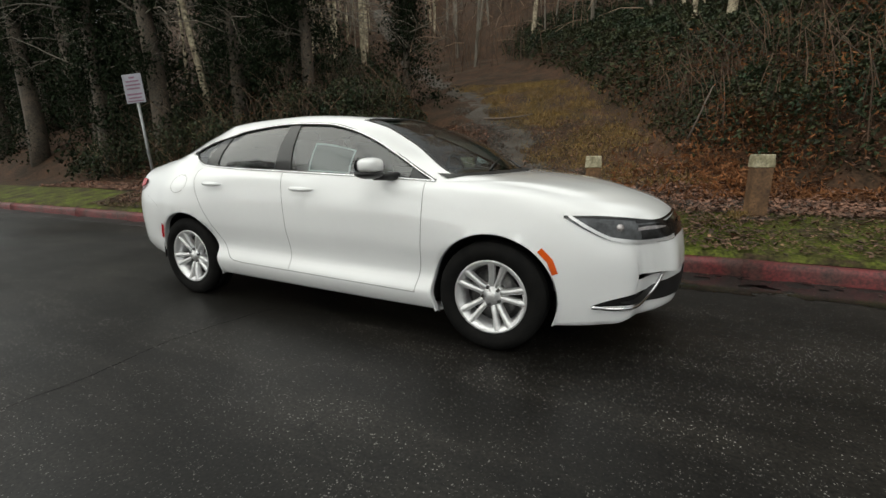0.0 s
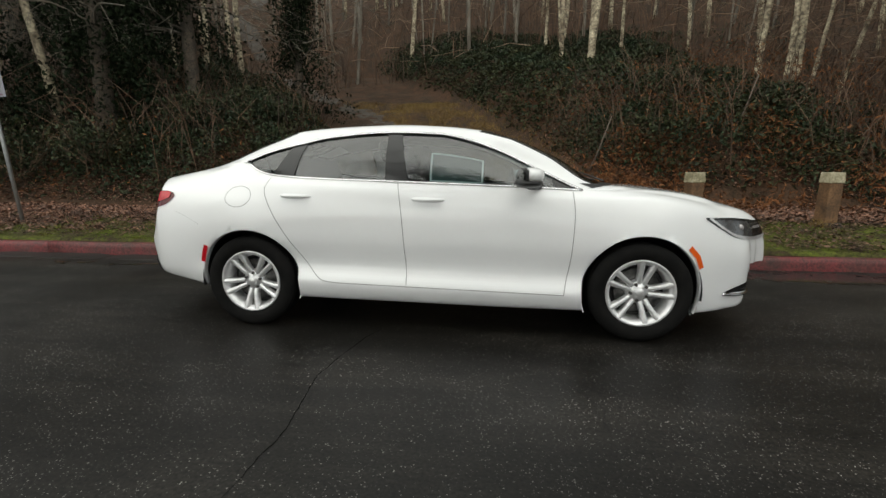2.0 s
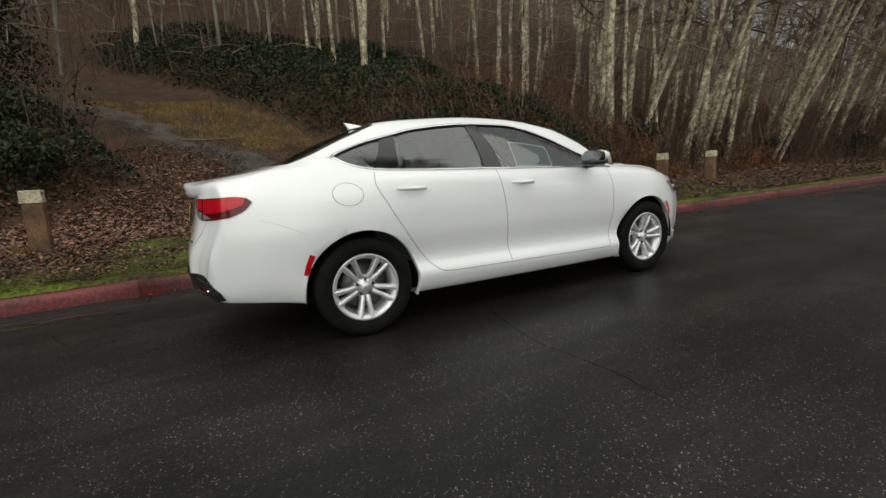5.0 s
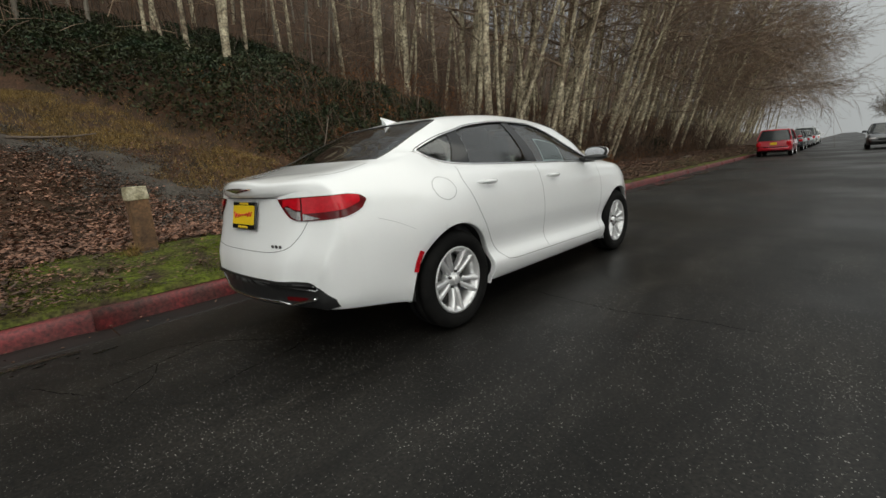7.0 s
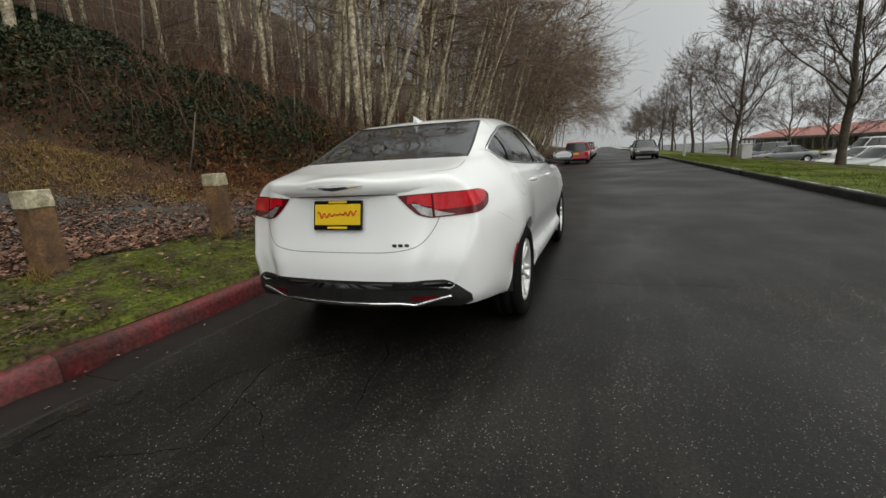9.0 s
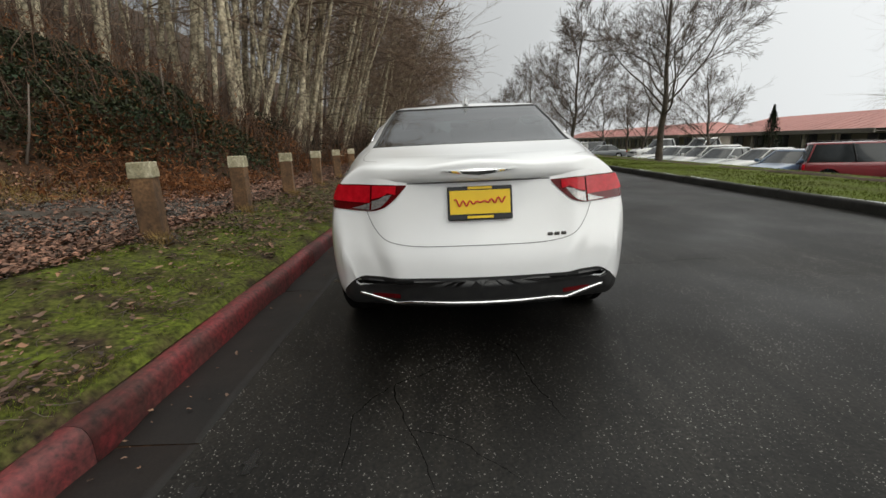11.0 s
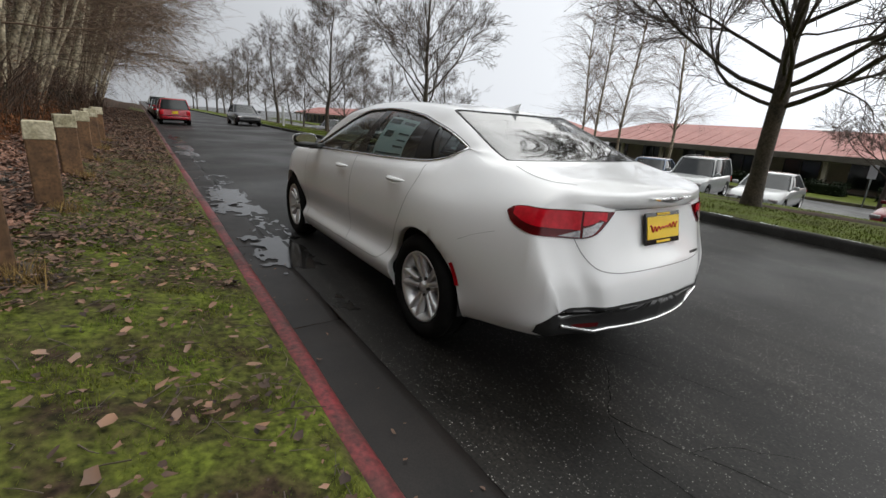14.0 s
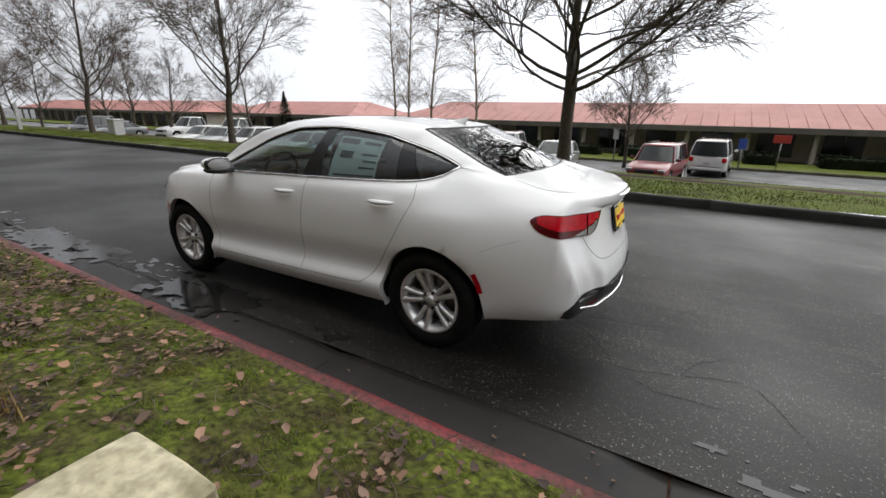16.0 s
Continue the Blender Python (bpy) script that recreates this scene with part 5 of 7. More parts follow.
# ---------------------------------------------------------------- trees
def branchy(rng, start, way, length, radius, depth, spread_deg, droop, out, sides=4, seg=6, kids=(5, 8), wiggle=0.12, ratio=(0.35, 0.6)):
    """Grow one limb and its smaller branches; collects tubes by thickness."""
    n = seg
    pts, d, p = [np.array(start, float)], np.array(way, float), np.array(start, float)
    for i in range(n):
        d = d + rng.normal(0, wiggle, 3) + np.array([0, 0, droop])
        d /= np.linalg.norm(d)
        p = p + d * length / n
        pts.append(p)
    pts = np.array(pts)
    rad = radius * np.linspace(1, 0.35, n + 1)
    out.append((pts, rad, sides))
    if depth <= 0:
        return
    for _ in range(rng.integers(*kids)):
        t = rng.uniform(0.25, 1.0) * n
        i = min(int(t), n - 1)
        q = pts[i] + (pts[i + 1] - pts[i]) * (t - i)
        tg = pts[i + 1] - pts[i]
        tg /= np.linalg.norm(tg)
        side = np.cross(tg, rng.normal(0, 1, 3))
        side /= np.linalg.norm(side) + 1e-9
        a = radians(rng.uniform(0.6, 1.2) * spread_deg)
        branchy(rng, q, tg * math.cos(a) + side * math.sin(a), length * rng.uniform(*ratio), rad[i] * 0.5, depth - 1, spread_deg, droop, out,
                3, 2 if depth == 1 else max(3, seg - 2), kids, wiggle * 1.2, ratio)


def tubes(items):
    """Many open tubes of three to five sides as quads, in one go."""
    vs, fs, k = [], [], 0
    for pts, rad, sides in items:
        v, f = tube(pts, rad, sides, False)
        vs.append(v)
        fs.append(np.array(f) + k)
        k += len(v)
    return np.concatenate(vs), np.concatenate(fs)


def birch(seed, height, radius, label, twig=M_TWIG, crown_from=0.25, n_limbs=26, depth=2):
    rng = np.random.default_rng(seed)
    t = new("birch_tree")
    tagged(t, label=label, category="tree", group="birches on the wooded bank")
    n = 14
    zz = np.linspace(-0.4, height, n)
    bend = np.cumsum(np.cumsum(rng.normal(0, 0.022, (n, 2)), 0), 0) + np.cumsum(rng.normal(0, 0.03, (n, 2)), 0)
    pts = np.stack([bend[:, 0], bend[:, 1], zz], 1)
    rad = radius * np.linspace(1.15, 0.25, n)
    v, f = tube(pts, rad, 8)
    mesh("trunk", v, f, M_BIRCH, t, "pale speckled birch trunk")
    out = []
    for _ in range(n_limbs):
        h = rng.uniform(crown_from, 0.98)
        i = min(int(h * (n - 1)), n - 2)
        a = rng.uniform(0, 2 * math.pi)
        el = rng.uniform(0.2, 1.0)
        branchy(rng, pts[i], (math.cos(a), math.sin(a), el), height * rng.uniform(0.16, 0.33) * (1.15 - 0.6 * h), radius * 0.30, depth, 38, -0.03, out, 4 if depth > 1 else 3, 5, (4, 6) if depth > 1 else (5, 8), 0.13)
    v, f = tubes(out)
    big_mesh("crown", v, f, twig, t, "fine reddish-brown bare branches", smooth=True, kind="stuff")
    return t


protos = [birch(100 + i, h, r, lab, crown_from=cf, n_limbs=nl) for i, (h, r, lab, cf, nl) in enumerate((
    (13.0, 0.085, "slender pale birch with a mottled trunk", 0.40, 19), (15.0, 0.11, "tall pale birch with dark bark patches", 0.45, 20),
    (11.0, 0.06, "thin young birch with bare reddish twigs", 0.30, 17), (14.0, 0.095, "leaning pale birch with bare twigs", 0.38, 21), (12.0, 0.13, "stout birch with rough brown bark below", 0.42, 20)))]
far_protos = [birch(120 + i, h, r, lab, crown_from=0.3, n_limbs=16, depth=1) for i, (h, r, lab) in enumerate((
    (13.0, 0.10, "slim pale birch up the wooded slope"), (11.0, 0.075, "thin bare birch up the wooded slope"), (15.0, 0.12, "tall bare birch up the wooded slope")))]
TREES = []
rng = np.random.default_rng(21)
# front rank above the brambles
for x, y, lean, tl in ((7.8, 9.1, 1, -5), (8.3, 9.5, 1, -3), (8.7, 9.8, 2, 2), (8.0, 10.8, 0, 0), (9.1, 6.5, 1, 1), (9.5, 7.4, 3, 0), (10.0, 6.7, 3, 2), (10.9, 6.0, 1, 1), (10.4, 8.4, 4, 3), (11.6, 6.9, 3, 2), (12.2, 5.6, 5, 3),
                       (13.3, 5.3, 6, 4), (13.0, 7.2, 4, 2), (11.2, 9.3, 3, 3), (10.3, 13.0, 0, 0), (11.3, 22.5, 0, 1), (10.0, 21.3, 0, 0), (14.1, 7.6, 7, 5), (15.2, 9.0, 8, 5)):
    TREES.append((x, y, lean, tl))
N_FRONT = len(TREES)
# close edge of the wood, leaning towards the street
for i in range(80):
    x = 9.4 + 0.54 * i + rng.uniform(-0.3, 0.3)
    y = 5.0 + abs(rng.normal(0, 1.7)) + 0.5 * max(0, (13 - x) / 4)
    TREES.append((x, y, rng.uniform(3, 13) + 9 * min(1, max(0, (x - 10) / 6)) * rng.uniform(0.3, 1.4), rng.normal(4, 5)))
# deeper wood along the street
for i in range(100):
    x = 11.0 + 0.82 * i + rng.uniform(-0.6, 0.6)
    y = 6.4 + rng.uniform(0.5, 9.5)
    TREES.append((x, y, rng.uniform(0, 14) + 7 * min(1, max(0, (x - 16) / 8)), rng.normal(3, 5)))
N_EDGE = len(TREES)
# wood up the hill
for i in range(84):
    x, y = (rng.uniform(-24, 36), rng.uniform(15, 38)) if i < 76 else (rng.uniform(-6, 12), rng.uniform(14, 19))
    if abs(x - float(trail_x(min(y, 30)))) > 1.6:
        TREES.append((x, y, rng.uniform(-3, 5), rng.uniform(-4, 4)))
for x, y, lean, tl in ((-13.4, 14.0, 0, -5), (-12.6, 13.2, 2, -3), (-11.4, 13.6, 0, 1), (-10.4, 14.4, 0, 0), (-10.9, 6.6, 1, -4), (-13.6, 7.2, 2, -9), (-15.5, 9.0, 0, -6)):
    TREES.append((x, y, lean, tl))
used = set()
for i, (x, y, lean, tl) in enumerate(TREES):
    far = N_EDGE <= i < len(TREES) - 7 or (N_FRONT <= i < N_EDGE and x > 38)
    kind_of = far_protos if far else protos
    k = (i * 7 + 3) % len(kind_of)
    sc = rng.uniform(0.72, 1.12)
    m = pose(x, y, float(ground_z(x, y)) - 0.05, lean, tl, 0) @ pose(0, 0, 0, 0, 0, rng.uniform(0, 360)) @ Matrix.Scale(sc, 4)
    if (far, k) not in used:
        used.add((far, k))
        kind_of[k].matrix_basis = m
        kind_of[k].scale = (sc,) * 3
    else:
        c = copy_thing(kind_of[k], pose(x, y, float(ground_z(x, y)) - 0.05, lean, tl, 0) @ pose(0, 0, 0, 0, 0, rng.uniform(0, 360)))
        c.scale = (sc,) * 3


def street_tree(seed, label, height=9.0, radius=0.20, fork=1.9, limbs=13, low=24, high=62, reach=0.62, kids=(5, 8), lean=0.0):
    """A leader that runs on through the crown, with limbs leaving it all the way up, flatter low down."""
    rng = np.random.default_rng(seed)
    t = new("street_tree")
    tagged(t, label=label, category="tree", group="bare trees on the lawn strip")
    zz = np.concatenate([np.linspace(-0.4, fork, 6), np.linspace(fork, height, 9)[1:]])
    sway = np.cumsum(rng.normal(0, 0.07, (len(zz), 2)), 0) * np.clip((zz - fork * 0.5) / 2, 0, 1)[:, None]
    pts = np.stack([sway[:, 0] + lean * np.maximum(0, zz - fork), sway[:, 1], zz], 1)
    rad = radius * np.interp(zz, [-0.4, 0.1, 0.6, fork, fork + 0.6, height], [1.7, 1.25, 1.0, 0.95, 0.72, 0.08])
    k = 7
    v, f = tube(pts[:k], rad[:k], 12)
    mesh("trunk", v, f, M_BARK, t, "grey-brown trunk")
    out = [(pts[k - 1:], rad[k - 1:], 7)]
    for i in range(limbs):
        u = (i + rng.uniform(0, 0.6)) / limbs
        h = fork * 0.9 + (height * 0.82 - fork * 0.9) * u ** 1.5
        st = np.array([np.interp(h, zz, pts[:, j]) for j in range(3)])
        r0 = float(np.interp(h, zz, rad))
        a = 2.4 * i + rng.uniform(-0.35, 0.35)
        el = radians(low + (high - low) * u + rng.uniform(-8, 8))
        length = (height - h * 0.72) * reach * rng.uniform(0.8, 1.15)
        branchy(rng, st, (math.cos(a) * math.cos(el), math.sin(a) * math.cos(el), math.sin(el)), length, r0 * rng.uniform(0.28, 0.44), 3, 36, 0.03, out, 6, 9, kids, 0.11, (0.34, 0.60))
    thick = [o for o in out if o[1][0] > 0.020]
    thin = [o for o in out if o[1][0] <= 0.020]
    v, f = tubes([(p, r, max(s, 5)) for p, r, s in thick])
    big_mesh("limb_frame", v, f, M_BARK, t, "dark spreading bare limbs", smooth=True, kind="stuff")
    v, f = tubes([(p, np.maximum(r, 0.006), 3) for p, r, s in thin])
    big_mesh("crown", v, f, M_TWIGGREY, t, "fine bare twigs", smooth=True, kind="stuff")
    return t


sa = street_tree(5, "bare spreading maple on the lawn strip", 8.8, 0.165, 2.3, 30, 16, 64, 0.66, (7, 10), 0.0)
sb_ = street_tree(9, "bare upright tree on the lawn strip", 9.5, 0.14, 2.2, 20, 34, 68, 0.50, (6, 9))
sc_ = street_tree(13, "bare tree further along the lawn strip", 9.0, 0.14, 2.1, 18, 30, 66, 0.52, (5, 8))
sa.matrix_basis = pose(0.55, -8.9, float(ground_z(0.55, -8.9)), 0, 0, 200)
sb_.matrix_basis = pose(16.4, -9.8, float(ground_z(16.4, -9.8)), 0, 0, 40)
sc_.matrix_basis = pose(120, -9.5, float(ground_z(120, -9.5)))
for k, x, y, turn, sc in ((1, 29.2, -9.3, 80, 1.0), (2, 43.5, -9.3, 150, 1.0), (2, 57.5, -9.3, 10, 1.0), (2, 71.5, -9.3, 300, 1.05), (2, 85.5, -9.3, 200, 1.0), (2, 99.5, -9.3, 20, 1.0), (0, -12.5, -9.3, 120, 0.95),
                          (1, 0.9, -22.0, 320, 0.62), (2, 36.0, -17.5, 250, 0.8), (2, 24.5, -17.0, 60, 0.75), (2, 50, -19, 20, 0.9), (1, 64, -18, 77, 0.9), (2, 78, -20, 100, 1.0), (2, 92, -19, 170, 1.0), (2, 110, -14, 170, 1.1), (1, 134, -10, 30, 1.1), (1, 58, -25, 30, 1.0), (2, 135, -20, 80, 1.2)):
    c = copy_thing((sa, sb_, sc_)[k], pose(x, y, float(ground_z(x, y)) - 0.03, 0, 0, turn))
    c.scale = (sc,) * 3


def weeping_birch(seed):
    rng = np.random.default_rng(seed)
    t = new("weeping_birch")
    tagged(t, label="thin weeping birch with hanging bare twigs", category="tree", group="weeping birches in the car park")
    pts = np.array([(0.16 * math.sin(0.6 * z), 0.10 * math.sin(0.4 * z + 1), z) for z in np.linspace(-0.2, 10.5, 12)])
    v, f = tube(pts, 0.075 * np.linspace(1.2, 0.2, 12), 7)
    mesh("trunk", v, f, M_BIRCH, t, "slender trunk")
    out = []
    for _ in range(80):
        i = int(rng.integers(3, 11))
        a = rng.uniform(0, 2 * math.pi)
        branchy(rng, pts[i], (math.cos(a), math.sin(a), 1.9), rng.uniform(1.6, 3.4) * (1.15 - 0.06 * i), 0.013, 1, 34, -0.17, out, 3, 9, (12, 20), 0.12, (0.35, 0.75))
    v, f = tubes(out)
    big_mesh("crown", v, f, M_TWIG, t, "hanging reddish twigs", smooth=True, kind="stuff")
    return t


wb = weeping_birch(3)
wb.matrix_basis = pose(11.3, -19.5, float(ground_z(11.3, -19.5)))
for x, y, turn in ((13.4, -20.0, 70), (9.4, -20.8, 160), (15.4, -21.0, 240)):
    copy_thing(wb, pose(x, y, float(ground_z(x, y)), 0, 0, turn))


def leaves(name, centres, sizes, material, label, parent=None, flat=0.0, rng=None, kind="stuff", aspect=0.6):
    """Many small folded leaves: a diamond creased along its midrib."""
    rng = rng or np.random.default_rng(1)
    n = len(centres)
    a = rng.uniform(0, 2 * np.pi, n)
    tilt = rng.normal(0, 1 - flat, n)
    roll = rng.normal(0, 1 - flat, n)
    u = np.stack([np.cos(a) * np.cos(tilt), np.sin(a) * np.cos(tilt), np.sin(tilt)], 1)
    w = np.stack([-np.sin(a) * np.cos(roll), np.cos(a) * np.cos(roll), np.sin(roll)], 1)
    nrm = np.cross(u, w)
    s = np.asarray(sizes)[:, None]
    fold = rng.uniform(-0.25, 0.25, n)[:, None]
    v = np.stack([centres - u * s * 0.5, centres + w * s * aspect * 0.5 + nrm * s * fold, centres + u * s * 0.5, centres - w * s * aspect * 0.5 + nrm * s * fold], 1).reshape(-1, 3)
    k = np.arange(n)[:, None] * 4
    f = np.concatenate([k + [0, 1, 2], k + [0, 2, 3]], 0)
    ob = big_mesh(name, v, f, material, parent)
    tagged(ob, label=label, kind=kind)
    return ob


def scatter(n, x0, x1, y0, y1, keep, rng):
    x, y = rng.uniform(x0, x1, n), rng.uniform(y0, y1, n)
    k = rng.uniform(0, 1, n) < keep(x, y)
    return x[k], y[k]


rng = np.random.default_rng(33)
# brambles on both banks
x, y = scatter(560000, -16, 15, 4.4, 23, lambda x, y: np.clip(bank(x, y) * 2.0, 0, 1) * np.clip(0.80 + 1.7 * fbm(x, y, 2.2, 3, 11), 0.15, 1) * np.where(y < 9, 1, 0.5) * np.clip((10.5 - x) / 4, 0.12, 1), rng)
d = np.clip(bank(x, y), 0, 1.0)
z = ground_z(x, y) + d * (0.10 + 0.85 * np.clip(0.5 + 1.3 * fbm(x, y, 1.4, 3, 12), 0, 1)) * rng.uniform(0.3, 1, len(x)) ** 0.5
leaves("bramble_leaves", np.stack([x, y, z], 1), rng.uniform(0.055, 0.12, len(x)) * np.where(y > 10, 1.35, 1.0), M_LEAF, "dense dark green bramble and ivy leaves on the bank", rng=rng, flat=0.35)
# dead bracken and bare canes among them
x, y = scatter(80000, -15, 30, 4.3, 12, lambda x, y: np.clip((np.maximum(bank(x, y), (x > 5) * (y > 4.3) * 0.4)) * 2.0, 0, 1) * np.clip(0.38 + 2.2 * fbm(x, y, 2.6, 3, 14), 0.0, 1), rng)
z = ground_z(x, y) + (0.6 + 1.3 * np.clip((x - 5) / 4, 0, 1)) * rng.uniform(0.0, 1, len(x)) ** 1.6 * np.clip(bank(x, y), 0.3, 1)
leaves("dead_bracken", np.stack([x, y, z], 1), rng.uniform(0.06, 0.15, len(x)), M_FERN, "rust-brown dead bracken and leaves on the bank", rng=rng, flat=0.3, aspect=0.28)
x, y = scatter(44000, 1.0, 15, 4.2, 7.2, lambda x, y: np.clip((x - 1.0) / 2.5, 0, 1) * np.clip(0.45 + 2.4 * fbm(x, y, 1.3, 3, 71), 0, 1), rng)
z = ground_z(x, y) + 1.0 * rng.uniform(0.0, 1, len(x)) ** 1.5 * np.clip(0.5 + 1.6 * fbm(x, y, 0.9, 2, 72), 0.1, 1)
leaves("bracken_edge", np.stack([x, y, z], 1), rng.uniform(0.05, 0.16, len(x)), M_FERN, "tangle of rusty dead bracken at the foot of the wood", rng=rng, flat=0.2, aspect=0.22)
items = []
cx, cy = scatter(9000, -15, 40, 4.3, 10, lambda x, y: np.where(x > 7, 1.0, np.clip(bank(x, y), 0, 1) * 0.4), rng)
for px, py in zip(cx, cy):
    h = rng.uniform(0.5, 1.9) 
    a = rng.uniform(0, 6.28)
    p0 = np.array([px, py, float(ground_z(px, py)) - 0.05])
    b = np.array([math.cos(a), math.sin(a), 0]) * rng.uniform(0.2, 1.0) * h
    items.append((np.array([p0, p0 + b * 0.25 + [0, 0, h * 0.6], p0 + b * 0.7 + [0, 0, h * 0.95], p0 + b * 1.15 + [0, 0, h * rng.uniform(0.5, 1.05)]]), np.array([0.008, 0.007, 0.005, 0.003]) * rng.uniform(0.7, 1.6), 3))
for _ in range(2600):
    px, py = rng.uniform(-22, 34), rng.uniform(12.5, 28)
    if (px < 8 and py < 18) or abs(px - float(trail_x(py))) < 1.5 or (px < float(bank_edge(min(py, 20))) and px > float(trail_x(py)) and py < 14):
        continue
    h, a = rng.uniform(1.2, 3.4), rng.uniform(0, 6.28)
    p0 = np.array([px, py, float(ground_z(px, py)) - 0.05])
    b = np.array([math.cos(a), math.sin(a), 0]) * rng.uniform(0.1, 0.7) * h
    items.append((np.array([p0, p0 + b * 0.3 + [0, 0, h * 0.6], p0 + b + [0, 0, h * rng.uniform(0.7, 1.05)]]), np.array([0.016, 0.013, 0.005]) * rng.uniform(0.7, 1.6), 3))
v, f = tubes(items)
tagged(big_mesh("brush_canes", v, f, M_CANE, smooth=True), label="tangle of bare brown canes and saplings under the birches", kind="stuff")
# fallen leaves
x, y = scatter(130000, -14, 16, 3.0, 9.5, lambda x, y: np.where(y > 3.0, 1.0, 0.28 + 0.6 * np.clip(fbm(x, y, 0.7, 2, 15) * 3, 0, 1)) * (1 - np.clip(bank(x, y), 0, 1) * 0.7)
               * np.where(np.abs(x - trail_x(y)) < 0.6, 0.45, 1) * np.where(y > 6, 0.7, 1) * np.where((x > trail_x(y)) & (y > 6.5), 0.35, 1), rng)
leaves("fallen_leaves", np.stack([x, y, ground_z(x, y) + rng.uniform(0.012, 0.05, len(x)) + 0.02 * (y < 3.2)], 1), rng.uniform(0.030, 0.080, len(x)), M_DRY, "brown and pinkish fallen leaves on the ground", rng=rng, flat=0.72, aspect=0.75)


x, y = scatter(30000, -9, -1.6, 2.1, 3.3, lambda x, y: np.clip((-2.9 - x) / 1.0, 0, 1) * np.clip(0.55 + (y - 2.6) + 2.0 * fbm(x, y, 0.7, 3, 81), 0.0, 1), rng)
leaves("verge_litter", np.stack([x, y, ground_z(x, y) + rng.uniform(0.03, 0.06, len(x))], 1), rng.uniform(0.022, 0.055, len(x)), M_DRY, "brown leaf litter drifted over the verge", rng=rng, flat=0.7, aspect=0.75)


def stones(name, x, y, z, size, material, label, rng):
    """Loose chips: small uneven octahedra half sunk in the ground."""
    n = len(x)
    ax = np.array([[1, 0, 0], [0, 1, 0], [-1, 0, 0], [0, -1, 0], [0, 0, 1], [0, 0, -1]], float)
    v = np.stack([x, y, z], -1)[:, None] + ax[None] * (np.asarray(size)[:, None] * rng.uniform(0.55, 1.2, (n, 6)))[:, :, None] * [1, 1, 0.6] + rng.normal(0, 0.15, (n, 6, 3)) * np.asarray(size)[:, None, None]
    f = np.array([[0, 1, 4], [1, 2, 4], [2, 3, 4], [3, 0, 4], [1, 0, 5], [2, 1, 5], [3, 2, 5], [0, 3, 5]])
    return tagged(big_mesh(name, v.reshape(-1, 3), (np.arange(n)[:, None, None] * 6 + f[None]).reshape(-1, 3), material), label=label, kind="stuff")


x, y = scatter(110000, -5, 4.5, 3.4, 11, lambda x, y: np.clip(1.5 - np.abs(x - trail_x(y) + 0.5 * np.clip((7.2 - y) / 2.5, 0, 1)) / (0.8 + 1.0 * np.clip((7.2 - y) / 2.5, 0, 1)), 0, 1) * np.clip(0.6 + 2.5 * fbm(x, y, 0.6, 2, 51), 0.05, 1), rng)
stones("trail_stones", x, y, ground_z(x, y) + rng.uniform(0.0, 0.045, len(x)), rng.uniform(0.008, 0.024, len(x)), M_CHIPS, "loose grey gravel on the footpath", rng)


def lobed_leaves(name, x, y, z, sizes, material, label, rng):
    """Curled leaves with a ragged seven-pointed outline round a low midrib."""
    n, m = len(x), 7
    a = rng.uniform(0, 2 * np.pi, n)[:, None] + np.linspace(0, 2 * np.pi, m, endpoint=False)[None] + rng.normal(0, 0.2, (n, m))
    r = np.asarray(sizes)[:, None] * 0.5 * rng.uniform(0.45, 1.15, (n, m))
    stretch = rng.uniform(0.45, 0.9, n)[:, None]
    t = rng.uniform(0, np.pi, n)[:, None]
    u, w = r * np.cos(a), r * np.sin(a) * stretch
    px, py = u * np.cos(t) - w * np.sin(t), u * np.sin(t) + w * np.cos(t)
    curl = rng.uniform(-0.2, 0.75, n)[:, None]
    pz = np.abs(w) * curl + u * rng.normal(0, 0.25, n)[:, None] + rng.uniform(0, 0.004, (n, m))
    ring = np.stack([x[:, None] + px, y[:, None] + py, z[:, None] + pz], -1)
    v = np.concatenate([np.stack([x, y, z], -1)[:, None], ring], 1).reshape(-1, 3)
    k = np.arange(n)[:, None, None] * (m + 1)
    i = np.arange(m)
    tri = np.stack([0 * i, 1 + i, 1 + (i + 1) % m], -1)
    return tagged(big_mesh(name, v, (k + tri[None]).reshape(-1, 3), material, smooth=True), label=label, kind="stuff")


x, y = scatter(60000, -9, 15, 1.80, 3.3, lambda x, y: np.clip(0.28 + 2.2 * fbm(x, y, 0.8, 3, 15) + 0.25 * (y - 2.2) + 0.55 * np.clip((x - 2.0) / 3, 0, 1) + 0.4 * np.clip((-3.2 - x) / 2, 0, 1), 0.05, 1), rng)
lobed_leaves("verge_leaves", x, y, ground_z(x, y) + rng.uniform(0.034, 0.060, len(x)), rng.uniform(0.018, 0.055, len(x)) * np.where(rng.uniform(0, 1, len(x)) < 0.04, 2.0, 1.0), M_VERGELEAF, "small curled brown leaves strewn on the verge", rng)


